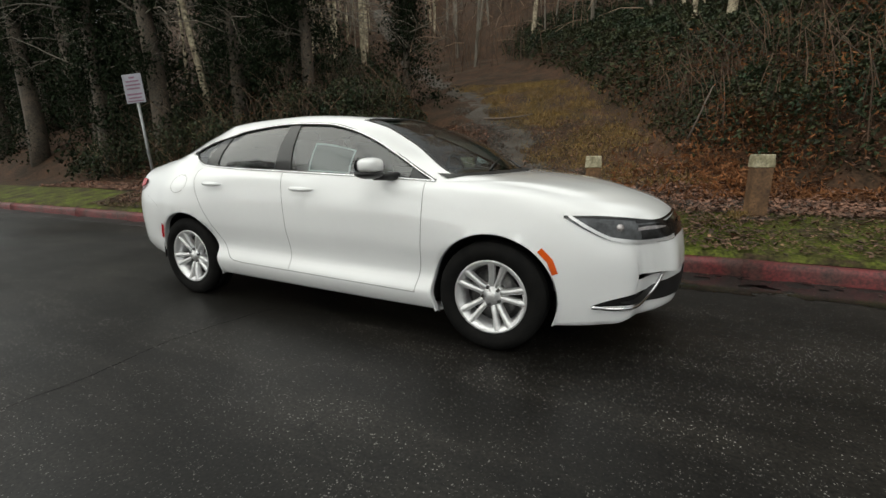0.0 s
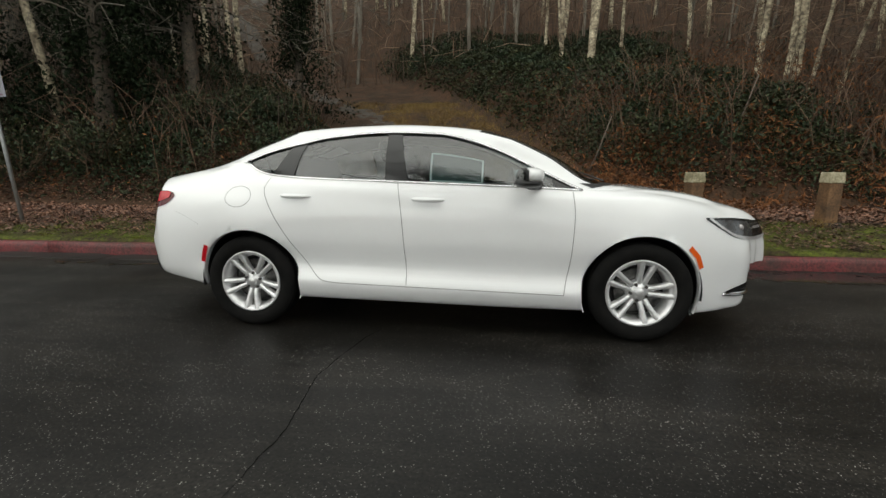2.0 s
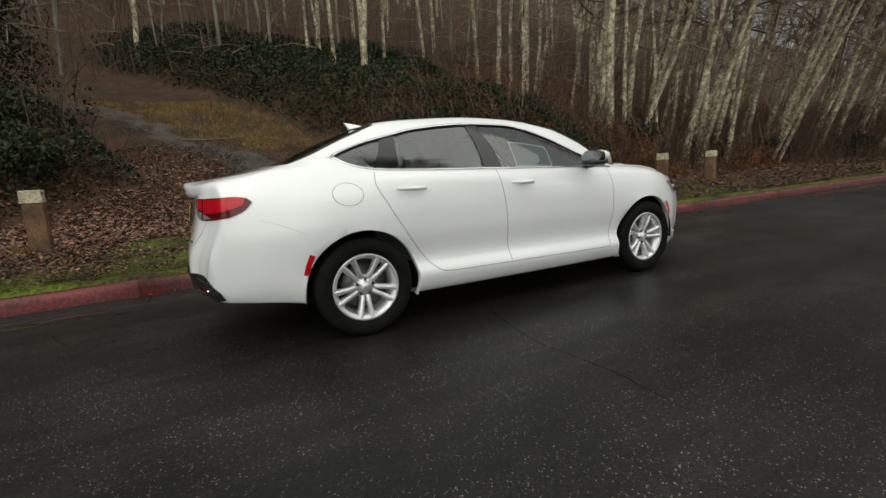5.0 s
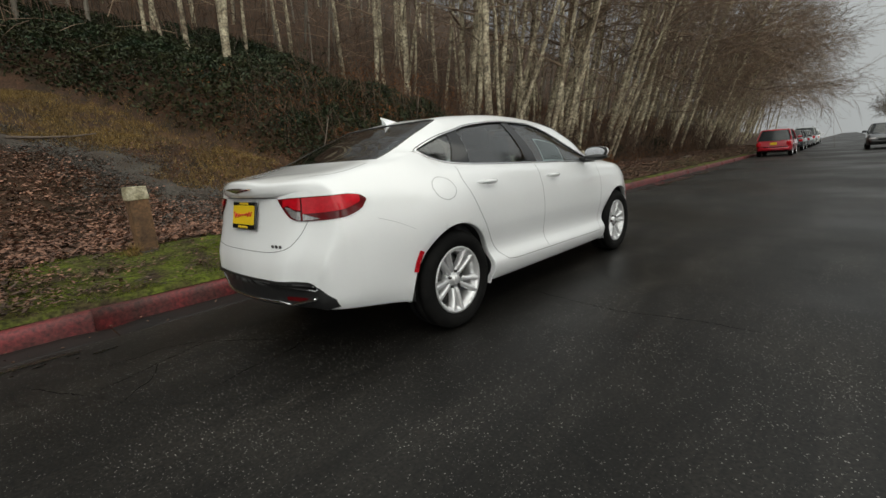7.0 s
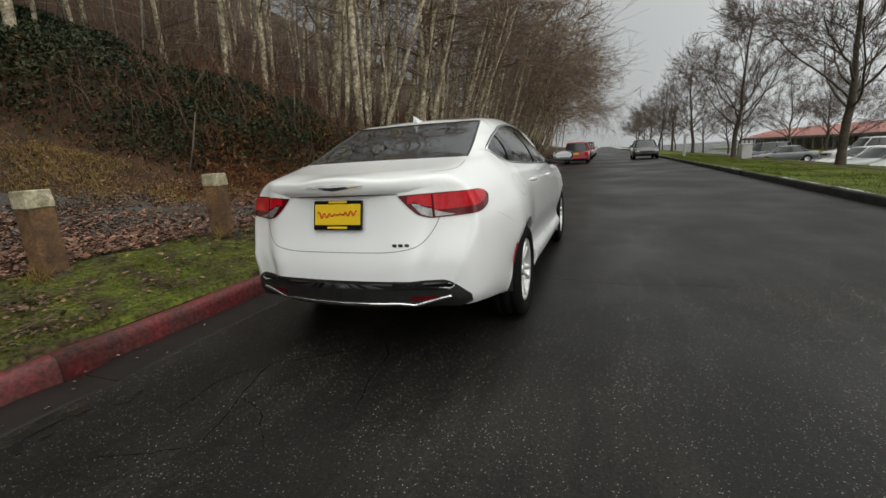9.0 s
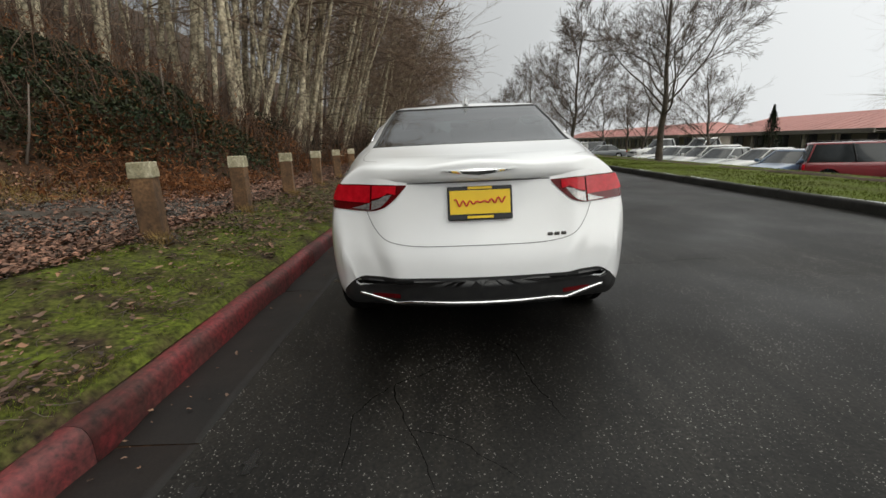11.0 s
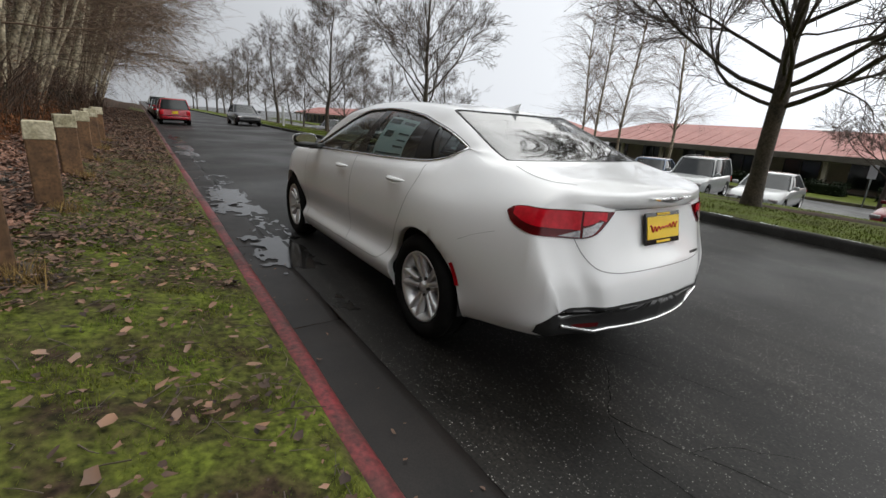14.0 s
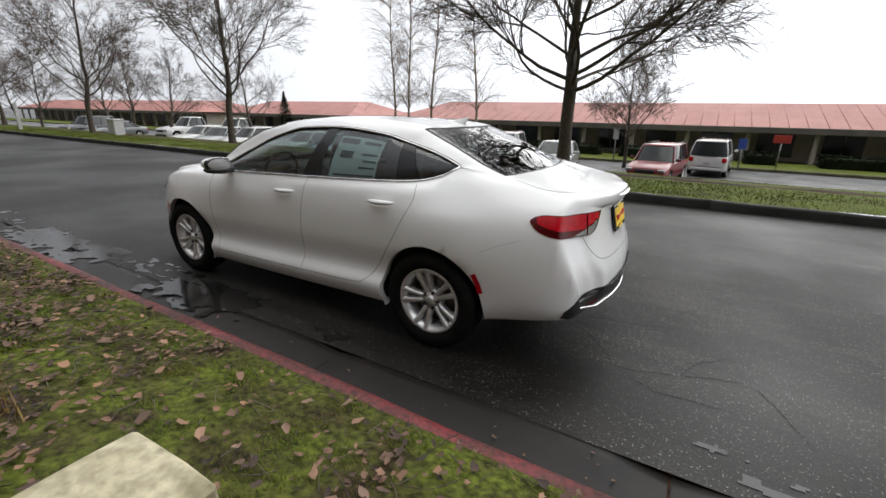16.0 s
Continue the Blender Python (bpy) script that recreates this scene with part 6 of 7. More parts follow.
x, y = scatter(60000, 6, 45, 1.80, 4.6, lambda x, y: np.clip((x - 6) / 5, 0, 1) * np.clip(0.7 + 1.5 * fbm(x, y, 1.1, 3, 61), 0.15, 1), rng)
lobed_leaves("far_verge_leaves", x, y, ground_z(x, y) + rng.uniform(0.03, 0.06, len(x)), rng.uniform(0.05, 0.12, len(x)), M_VERGELEAF, "brown leaf litter along the verge further on", rng)
n = 420
x, y = rng.uniform(-6.5, 9, n), 1.8 + 1.4 * rng.uniform(0, 1, n) ** 0.8
lobed_leaves("large_leaves", x, y, ground_z(x, y) + rng.uniform(0.038, 0.06, n), rng.uniform(0.035, 0.085, n), M_BIGLEAF, "large pale fallen leaves on the verge", rng)


def blades(name, x, y, z, h, material, label, rng, width=0.004, lean=0.5):
    n = len(x)
    a = rng.uniform(0, 2 * np.pi, n)
    c = np.stack([x, y, z], 1)
    w = np.stack([np.cos(a), np.sin(a), 0 * a], 1) * width
    tip = c + np.stack([-np.sin(a) * lean * h * rng.uniform(-1, 1.5, n), np.cos(a) * lean * h * rng.uniform(-1, 1.5, n), h], 1)
    v = np.stack([c - w, c + w, tip], 1).reshape(-1, 3)
    f = np.arange(3 * n).reshape(-1, 3)
    return tagged(big_mesh(name, v, f, material), label=label, kind="stuff")


x, y = scatter(330000, -6.5, 9, 1.77, 3.2, lambda x, y: np.clip(0.40 + 2.6 * fbm(x, y, 0.8, 3, 16) + 2.4 * fbm(x, y, 0.14, 2, 19), 0.02, 1) * np.clip((3.25 - y) / 0.5, 0.1, 1) * (1 - 0.65 * np.clip((x - 2.0) / 3, 0, 1)), rng)
blades("verge_grass", x, y, ground_z(x, y) + 0.005, rng.uniform(0.006, 0.024, len(x)) * (1 + 1.5 * np.clip(fbm(x, y, 0.2, 2, 23) * 2, 0, 1)), M_GRASS, "short mossy grass on the verge", rng, 0.0024, 1.2)
x, y = scatter(150000, -9, 4, 5.5, 15, lambda x, y: np.clip((x - trail_x(y)) / 0.5, 0, 1) * np.clip((bank_edge(y) + 0.5 - x) / 0.6, 0, 1) * np.clip(0.6 + 2 * fbm(x, y, 0.8, 2, 17), 0.1, 1), rng)
blades("dry_grass", x, y, ground_z(x, y), rng.uniform(0.03, 0.12, len(x)), M_STRAW, "straw-yellow dry grass beside the footpath", rng, 0.006, 1.3)
x, y = scatter(90000, -12, 40, -10.4, MEDIAN_Y - 0.17, lambda x, y: np.where(np.abs(y + 9.4 + 0.5 * fbm(x, y, 1.5, 2, 41)) < 0.6, 0.05, 0.9), rng)
blades("lawn_grass", x, y, ground_z(x, y) + 0.01, rng.uniform(0.02, 0.06, len(x)), M_LAWN, "green lawn grass on the strip", rng, 0.007, 1.0)


def dry_tuft(x, y, seed):
    rng = np.random.default_rng(seed)
    n = 160
    xx, yy = rng.normal(x, 0.06, n), rng.normal(y, 0.06, n)
    t = blades("dry_grass_tuft", xx - x, yy - y, np.zeros(n), rng.uniform(0.06, 0.16, n), M_STRAW, "bleached tuft of dry grass at a bollard foot", rng, 0.004, 1.0)
    t.location = (x, y, float(ground_z(x, y)))
    tagged(t, category="grass", kind="stuff")


for i, (x, y, _) in enumerate(row):
    dry_tuft(x - 0.16, y - 0.12, i)


# dark ivy-clad trees and shrubs beside the sign
def ivy_tree(seed, height, radius, lean, label):
    rng = np.random.default_rng(seed)
    t = new("ivy_tree")
    tagged(t, label=label, category="tree", group="ivy-clad trees")
    pts = np.array([(lean * z * z * 0.02, 0.04 * math.sin(z), z) for z in np.linspace(-0.4, height, 10)])
    v, f = tube(pts, radius * np.linspace(1.2, 0.5, 10), 9)
    mesh("trunk", v, f, M_BARK, t, "dark trunk")
    n = 7000
    m = 70  # clumps of ivy, hanging lower and wider towards the foot
    k = rng.uniform(0, 1, m) ** 0.9
    c = np.stack([np.interp(k, np.linspace(0, 1, 10), pts[:, j]) for j in range(3)], 1)
    r = radius + (0.30 + 1.9 * np.clip(0.6 - k, 0, 0.6)) * rng.uniform(0.1, 1.3, m)
    a = rng.uniform(0, 2 * np.pi, m)
    c += np.stack([r * np.cos(a), r * np.sin(a), 0 * a], 1)
    pick = rng.integers(0, m, n)
    c = c[pick] + rng.normal(0, 1, (n, 3)) * (rng.uniform(0.12, 0.34, m)[pick])[:, None] * [1, 1, 1.5]
    ob = leaves("crown", c, rng.uniform(0.08, 0.16, n), M_FOIL, "hanging dark ivy leaves", t, rng=rng, flat=0.1)
    out = []
    for _ in range(9):
        i = int(rng.integers(3, 9))
        a = rng.uniform(0, 2 * math.pi)
        branchy(rng, pts[i], (math.cos(a), math.sin(a), 0.35), rng.uniform(1.6, 3.2), 0.028, 2, 36, -0.05, out, 4, 7, (3, 6), 0.12)
    v, f = tubes(out)
    big_mesh("limb_frame", v, f, M_PALETWIG, t, "pale arching bare branches", smooth=True, kind="stuff")
    return t


for i, (x, y, h, r, lean) in enumerate(((-9.6, 6.6, 6.5, 0.20, 0.2), (-11.6, 5.4, 7.5, 0.26, -0.3), (-13.8, 4.9, 7.0, 0.22, 0.3), (-8.4, 8.4, 6.5, 0.18, -0.2), (-16.5, 6.2, 8.0, 0.28, 0.1), (-12.5, 8.6, 7.0, 0.22, 0.2), (-19, 5.2, 8.0, 0.28, 0.0),
                                         (-6.9, 12.2, 4.5, 0.15, 0.2), (-15.0, 11.0, 8, 0.25, 0.1), (-23, 5.6, 8, 0.3, 0.0), (-10.5, 9.6, 7, 0.2, 0), (-17.5, 8.4, 8, 0.25, 0.2), (-20, 10, 9, 0.25, 0), (-14, 14, 8, 0.25, 0), (-27, 8, 9, 0.3, 0), (-12.2, 11.2, 7, 0.2, 0.1), (-17, 15, 9, 0.25, 0), (-23, 13, 9, 0.25, 0), (-29, 14, 9, 0.25, 0), (-20, 19, 9, 0.25, 0), (-33, 9, 9, 0.3, 0), (-38, 12, 9, 0.3, 0), (-25, 18, 12, 0.3, 0), (-21.8, 8.0, 12, 0.3, 0), (-30, 11.6, 13, 0.3, 0), (-25.5, 10.4, 12, 0.3, 0), (-29, 21, 12, 0.3, 0), (-21, 25, 12, 0.3, 0), (-33, 26, 12, 0.3, 0), (-36, 18, 12, 0.3, 0), (-26.5, 9.4, 14, 0.3, 0), (-31.5, 11.2, 15, 0.3, 0), (-38, 14.2, 16, 0.3, 0), (-23.4, 7.6, 13, 0.3, 0), (-29.0, 9.6, 14, 0.3, 0))):
    ivy_tree(40 + i, h, r, lean, "dark ivy-clad tree with arching bare branches").matrix_basis = pose(x, y, float(ground_z(x, y)))


def shrub(seed, size, material, label, n=1500):
    rng = np.random.default_rng(seed)
    t = new("shrub")
    tagged(t, label=label, category="shrub")
    out = []
    for _ in range(12):
        a = rng.uniform(0, 6.28)
        branchy(rng, (0, 0, 0), (math.cos(a) * 0.6, math.sin(a) * 0.6, 1), size * rng.uniform(0.6, 1.0), 0.02, 1, 40, 0, out, 3, 5, (3, 5))
    v, f = tubes(out)
    big_mesh("limb_frame", v, f, M_TWIG, t, "thin brown stems", smooth=True, kind="stuff")
    p = rng.normal(0, 1, (n, 3))
    p /= np.linalg.norm(p, axis=1, keepdims=True)
    p *= (rng.uniform(0.35, 1, n)[:, None]) * size * np.array([0.75, 0.75, 0.5]) * (1 + 0.35 * np.array([noise.noise(Vector(q) * 2.2) for q in p])[:, None])
    p[:, 2] += size * 0.5
    leaves("foliage", p, rng.uniform(0.06, 0.12, n), material, "small dark leaves", t, rng=rng, flat=0.2)
    return t


for i, (x, y, sz) in enumerate(((-8.6, 5.2, 1.3), (-10.3, 4.9, 1.5), (-7.0, 6.6, 1.2), (-5.6, 7.2, 1.0), (-4.9, 6.3, 0.9), (-12.8, 4.6, 1.4), (16.5, 5.4, 1.0), (22, 5.2, 1.2), (9.6, 6.0, 1.2), (12.6, 5.6, 1.0))):
    shrub(70 + i, sz, M_LEAF if i < 6 else M_FOIL, "dark evergreen bramble shrub on the bank").matrix_basis = pose(x, y, float(ground_z(x, y)) - 0.05)


def fallen_branch(name, pts, r, label):
    v, f = tube(np.array(pts, float), r * np.linspace(1.0, 0.45, len(pts)), 7)
    ob = mesh(name, v, f, M_TWIGGREY)
    tagged(ob, label=label, category="branch")


def lying(pts, lift):
    return [(x, y, float(ground_z(x, y)) + l) for (x, y), l in zip(pts, lift)]


fallen_branch("fallen_branch", lying([(-2.75, 9.75), (-2.2, 9.85), (-1.7, 9.7), (-1.25, 9.85)], (0.06, 0.07, 0.09, 0.14)), 0.035, "grey fallen branch lying across the footpath")
fallen_branch("fallen_branch", lying([(2.55, 6.9), (2.75, 6.9), (3.0, 6.95)], (0.1, 0.45, 0.95)), 0.025, "pale dead stick leaning in the brambles")
fallen_branch("fallen_branch", lying([(5.2, 6.2), (5.5, 6.3), (5.75, 6.4)], (0.1, 0.6, 1.25)), 0.02, "pale dead stick leaning in the brambles")
fallen_branch("fallen_branch", lying([(19.8, 3.0), (20.6, 3.1), (21.4, 3.05)], (0.06, 0.07, 0.05)), 0.05, "pale cut branch lying on the verge")
fallen_branch("fallen_branch", lying([(14.5, 5.0), (16.2, 5.6), (17.6, 6.6)], (0.1, 0.7, 1.4)), 0.05, "fallen grey limb propped in the brush")


# the depth of the wood: thin far stems, and the twig canopy that hangs over the street
rng = np.random.default_rng(55)
items = []
for _ in range(420):
    x, y = rng.uniform(-34, 95), rng.uniform(19, 46)
    if x > 26:
        y = rng.uniform(8, 30)
    if abs(x - float(trail_x(min(y, 30)))) < 1.8 and x < 8:
        continue
    z0, h = float(ground_z(x, y)) - 0.1, rng.uniform(6, 11)
    lean = np.array([rng.normal(0.02, 0.06), rng.normal(-0.06 - 0.10 * (x > 12), 0.06)])
    zz = np.linspace(0, h, 4)
    items.append((np.stack([x + lean[0] * zz, y + lean[1] * zz, z0 + zz], 1), rng.uniform(0.025, 0.085) * np.array([1.1, 1, 0.8, 0.5]), 4))
v, f = tubes(items)
tagged(big_mesh("far_stems", v, f, M_PALETWIG, smooth=True), label="countless thin pale stems deep in the wood", kind="stuff")
items = []
for _ in range(13000):
    x = rng.uniform(9, 100) if rng.uniform() < 0.8 else rng.uniform(-28, 12)
    y = rng.uniform(1.0, 17) if x > 24 else (rng.uniform(7.5, 19) if x > 9 else rng.uniform(11, 26))
    y -= 3.0 * (x > 24) * rng.uniform()
    z = float(ground_z(x, max(y, 5.0))) + rng.uniform(0.15, 1) * 11.0 + max(0, 6 - y) * 0.9
    p0 = np.array([x, y, z])
    d = np.array([rng.normal(0, 0.6), rng.normal(-0.35 if x > 12 else 0, 0.6), rng.uniform(-0.2, 0.9)])
    d /= np.linalg.norm(d)
    ln = rng.uniform(0.5, 1.7)
    p1 = p0 + d * ln * 0.5 + rng.normal(0, 0.05, 3)
    items.append((np.array([p0, p1, p1 + (d + [0, 0, -0.25]) * ln * 0.5]), np.array([0.014, 0.010, 0.004]) * rng.uniform(0.7, 1.5), 3))
v, f = tubes(items)
tagged(big_mesh("twig_canopy", v, f, M_TWIG, smooth=True), label="haze of fine reddish-brown twigs in the birch wood", kind="stuff")
# low boughs of the edge trees reaching out over the street
items = []
for _ in range(44):
    x = rng.uniform(8.5, 36) if rng.uniform() < 0.3 else rng.uniform(20, 40)
    y, h = rng.uniform(4.6, 7.0), rng.uniform(2.2, 7.5)
    branchy(rng, (x, y, float(ground_z(x, y)) + h), (rng.normal(0, 0.35), -1, rng.uniform(-0.05, 0.45)), rng.uniform(2.2, 4.6), 0.028, 2, 34, -0.015, items, 4, 7, (7, 10), 0.13, (0.35, 0.65))
for _ in range(80):
    x = rng.uniform(24, 62)
    y, h = rng.uniform(2.5, 6.0), rng.uniform(4.0, 9.5)
    branchy(rng, (x, y, 0.5 + h), (rng.normal(0, 0.4), -1, rng.uniform(-0.1, 0.5)), rng.uniform(3.0, 5.5), 0.035, 2, 36, -0.01, items, 4, 6, (6, 9), 0.14, (0.4, 0.7))
v, f = tubes([(p, np.maximum(r, 0.006), s) for p, r, s in items])
tagged(big_mesh("overhanging_boughs", v, f, M_TWIG, smooth=True), label="bare brown boughs hanging out over the street edge", kind="stuff")


# ---------------------------------------------------------------- other vehicles
def vehicle(name, kind, paint, label, category="car", trim=None):
    """A plain parked vehicle facing +x, with its parts: body, glass, roof, pillars, lamps, wheels."""
    L, W, belt, H, hood, wheel_r = {"hatch": (4.1, 1.72, 0.92, 1.50, 0.86, 0.31), "suv": (4.5, 1.80, 1.02, 1.72, 0.98, 0.35), "sedan": (4.65, 1.78, 0.92, 1.43, 0.84, 0.31),
                                    "pickup": (5.4, 1.95, 1.12, 1.85, 1.08, 0.38), "van": (4.9, 1.92, 1.12, 1.88, 1.05, 0.34)}[kind]
    c = new(name)
    tagged(c, label=label, category=category)
    f, r = L / 2, -L / 2
    ws, hd, bl, tail = {"hatch": (1.05, 0.35, -1.75, -1.98), "suv": (0.95, 0.45, -1.95, -2.15), "sedan": (1.0, 0.30, -0.95, -1.62), "pickup": (0.95, 0.40, -0.75, -0.95), "van": (1.25, 0.55, -2.2, -2.38)}[kind]
    deck = {"sedan": belt + 0.02, "pickup": belt + 0.05}.get(kind, belt)
    top = curve([(r, 0.55), (r + 0.03, deck - 0.18), (r + 0.10, deck - 0.02), (tail, deck), (ws, belt), (ws + 0.2, hood + 0.06), (f - 0.35, hood - 0.06), (f - 0.10, hood - 0.16), (f - 0.02, 0.60), (f, 0.48)])
    bot = curve([(r, 0.48), (r + 0.05, 0.34), (r + 0.4, 0.27), (f - 0.4, 0.24), (f - 0.06, 0.28), (f, 0.44)])
    wid = curve([(r, 0.80), (r + 0.12, 0.92), (r + 0.5, 0.985), (0, 1.0), (f - 0.6, 0.98), (f - 0.15, 0.88), (f, 0.72)])
    s = np.unique(np.concatenate([r + 0.15 * np.linspace(0, 1, 8) ** 1.5, np.linspace(r + 0.15, f - 0.2, 44), f - 0.2 * np.linspace(0, 1, 9) ** 1.5]))
    sec = []
    for x in s:
        zt, zb, w = float(top(x)), float(bot(x)), W / 2 * float(wid(x))
        hh = zt - zb
        sec.append([(x, w * a, zb + hh * b) for a, b in ((0.86, 0.0), (0.97, 0.06), (1.0, 0.35), (1.0, 0.62), (0.975, 0.82), (0.93, 0.93), (0.85, 0.98), (0.5, 1.0), (0, 1.0))])
    P = np.array(sec)
    full = np.concatenate([P * [1, -1, 1], P[:, ::-1][:, 1:]], 1)
    V, F = full.reshape(-1, 3), grid(len(s), full.shape[1])
    wx = (f - 0.88, r + 0.85)
    keep = np.ones(len(F), bool)
    Vb = V.copy()
    for hx in wx:
        d = np.hypot(V[:, 0] - hx, V[:, 2] - wheel_r)
        inn = (d < wheel_r + 0.05) & (np.abs(V[:, 1]) > 0.5)
        keep &= ~inn[F].all(1)
        k = np.where(inn, (wheel_r + 0.05) / np.maximum(d, 1e-3), 1)
        Vb[:, 0], Vb[:, 2] = np.where(inn, hx + (V[:, 0] - hx) * k, Vb[:, 0]), np.where(inn, wheel_r + (V[:, 2] - wheel_r) * k, Vb[:, 2])
    mesh("body", Vb, F[keep], paint, c, "painted body")
    # cabin: one glass house with a painted roof and pillars
    yb, yt = W / 2 * 0.90, W / 2 * 0.72

    def house(x0, x1, x2, x3, off):
        rows = []
        for u in np.linspace(0, 1, 9):
            z = belt - 0.03 + (H - belt) * u
            xa, xb = x0 + (x1 - x0) * u, x3 + (x2 - x3) * u
            y = yb + (yt - yb) * u**1.3 + off
            ring = []
            for px, py in ((xa, -y * 0.75), (xa + 0.06, -y), (xa * 0.5 + xb * 0.5, -y * 1.01), (xb - 0.08, -y), (xb + 0.03, -y * 0.7), (xb + 0.08, 0), (xb + 0.03, y * 0.7), (xb - 0.08, y), (xa * 0.5 + xb * 0.5, y * 1.01), (xa + 0.06, y), (xa, y * 0.75), (xa - 0.05, 0)):
                ring.append((px, py, z))
            rows.append(ring)
        return np.array(rows)
    R = house(tail, bl, hd, ws, 0)
    mesh("cabin_glass", R.reshape(-1, 3), [tuple(q) for q in grid(9, 12, True)], M_WINDOW, c, "dark window glass")
    n = 10
    rv, base = [], R[-1]
    cen = base.mean(0)
    for u, dz in ((1.03, -0.02), (1.02, 0.025), (0.9, 0.045), (0.5, 0.06), (0.02, 0.065)):
        rv.append(cen + (base - cen) * [u, u, 1] + [0, 0, dz])
    rv = np.array(rv)
    mesh("roof", rv.reshape(-1, 3), [tuple(q) for q in grid(5, 12, True)], paint, c, "painted roof")
    for sg in (1, -1):
        for k in ((1, 3) if sg < 0 else (9, 7)):
            v, f_ = tube([p[k] * [1, 1.01, 1] for p in R], 0.035, 5)
            mesh("pillar", v, f_, paint, c)
        v, f_ = tube([p[2 if sg < 0 else 8] * [1, 1.01, 1] for p in R], 0.03, 5)
        mesh("pillar", v, f_, M_BLACK, c)
    for sg in (1, -1):
        bm = box(r + 0.05, sg * W * 0.40, deck - 0.22, 0.09, 0.22, 0.24 if kind in ("suv", "van", "hatch") else 0.15, 0.03)
        part("tail_lamp", bm, M_RED, c, "red tail lamp", True)
        bm = box(f - 0.10, sg * W * 0.36, hood - 0.25, 0.16, 0.30, 0.13, 0.04)
        part("headlamp", bm, M_CLEAR, c, "clear headlamp", True)
        bm = box(ws - 0.15, sg * (W / 2 + 0.09), belt + 0.09, 0.10, 0.20, 0.13, 0.03)
        part("door_mirror", bm, trim or paint, c, "", True)
    bm = box(f - 0.03, 0, hood - 0.30, 0.08, W * 0.46, 0.17, 0.03)
    part("grille", bm, M_BLACK, c, "black grille", True)
    bm = box(f - 0.03, 0, 0.42, 0.14, W * 0.80, 0.16, 0.05)
    part("front_bumper", bm, trim or M_BLACK, c, "", True)
    bm = box(r + 0.05, 0, 0.42, 0.14, W * 0.82, 0.18, 0.05)
    part("rear_bumper", bm, trim or paint, c, "", True)
    bm = box(r - 0.012, 0, 0.72 if kind != "pickup" else 0.5, 0.02, 0.31, 0.15, 0.004)
    part("number_plate", bm, M_YELLOW if name == "red_hatchback" else M_SIGN, c, "plain plate")
    bm = box(0, 0, 0.36, L * 0.86, W * 0.72, 0.22, 0.05)
    part("underbody", bm, M_BLACK, c)
    if kind == "pickup":
        bm = box(-1.75, 0, belt + 0.03, 1.55, W * 0.74, 0.06, 0.02)
        part("load_bed", bm, M_BLACK, c, "open black load bed")
    if kind in ("suv", "van"):
        for sg in (1, -1):
            v, f_ = tube([(bl + 0.1, sg * yt * 0.88, H + 0.05), (hd - 0.2, sg * yt * 0.88, H + 0.06)], 0.018, 5)
            mesh("roof_rail", v, f_, M_BLACK, c, "black roof rail")
    k0 = None
    for hx in wx:
        for sg in (-1, 1):
            m = pose(hx, sg * (W / 2 - 0.12), wheel_r, 0, 20, 0 if sg < 0 else 180)
            if k0 is None:
                k0 = simple_wheel(c, wheel_r)
                k0.matrix_basis = m
            else:
                copy_thing(k0, m)
    return c


def simple_wheel(parent, r):
    v, f = lathe([(0.001, -0.06), (r * 0.12, -0.065), (r * 0.2, -0.05), (r * 0.58, -0.07), (r * 0.64, -0.09)], 20)
    wh = mesh("wheel", v, f, M_ALLOY, parent, "silver wheel")
    v, f = lathe([(r * 0.62, 0.09), (r * 0.95, 0.10), (r, 0.07), (r, -0.07), (r * 0.95, -0.10), (r * 0.64, -0.09)], 24)
    mesh("tyre", v, f, M_TYRE, wh)
    for k in range(5):
        a = 2 * math.pi * k / 5
        bm = box(r * 0.38 * math.cos(a), -0.055, r * 0.38 * math.sin(a), r * 0.36, 0.03, r * 0.10, 0.004, 1, None, pose(0, 0, 0, 0, -math.degrees(a), 0))
        part("spoke", bm, M_BLACK, wh)
    return wh


def paint(name, c):
    return mat(name, c, tuple(0.9 * v for v in c), 2.0, (0.28, 0.36), coat=1.0)


P_RED, P_DKRED, P_WHITE, P_SILVER, P_NAVY, P_BLUE, P_GREY = (paint(n, c) for n, c in (("bright_red_paint", (0.38, 0.004, 0.018)), ("maroon_paint", (0.22, 0.012, 0.018)), ("fleet_white_paint", (0.72, 0.72, 0.70)),
                                                                       ("silver_paint", (0.42, 0.44, 0.44)), ("dark_navy_paint", (0.008, 0.010, 0.016)), ("blue_paint", (0.10, 0.16, 0.26)), ("grey_paint", (0.16, 0.17, 0.18))))


def park(car, x, y, heading, z=None):
    car.matrix_basis = pose(x, y, float(ground_z(x, y)) if z is None else z, 0, 0, heading)
    return car


park(vehicle("red_hatchback", "hatch", P_RED, "small bright red hatchback parked at the kerb"), 30.0, 0.45, 0)
for i, (x, k, p, lab) in enumerate(((38.5, "sedan", P_NAVY, "dark sedan parked at the kerb beyond the hatchback"), (45.5, "sedan", P_GREY, "grey sedan parked at the kerb far along the street"),
                                    (52.5, "suv", P_SILVER, "silver wagon parked at the kerb far along the street"), (60, "sedan", P_WHITE, "white sedan parked at the kerb far along the street"))):
    park(vehicle("parked_car", k, p, lab), x, 0.5, 0)
park(vehicle("dark_car", "sedan", P_NAVY, "dark navy sedan standing in the far lane"), 33.5, -4.3, 180)
park(vehicle("red_jeep", "suv", P_DKRED, "maroon boxy off-roader facing the street in the car park", trim=M_DKRED), -1.1, -17.5, 82).scale = (0.9,) * 3
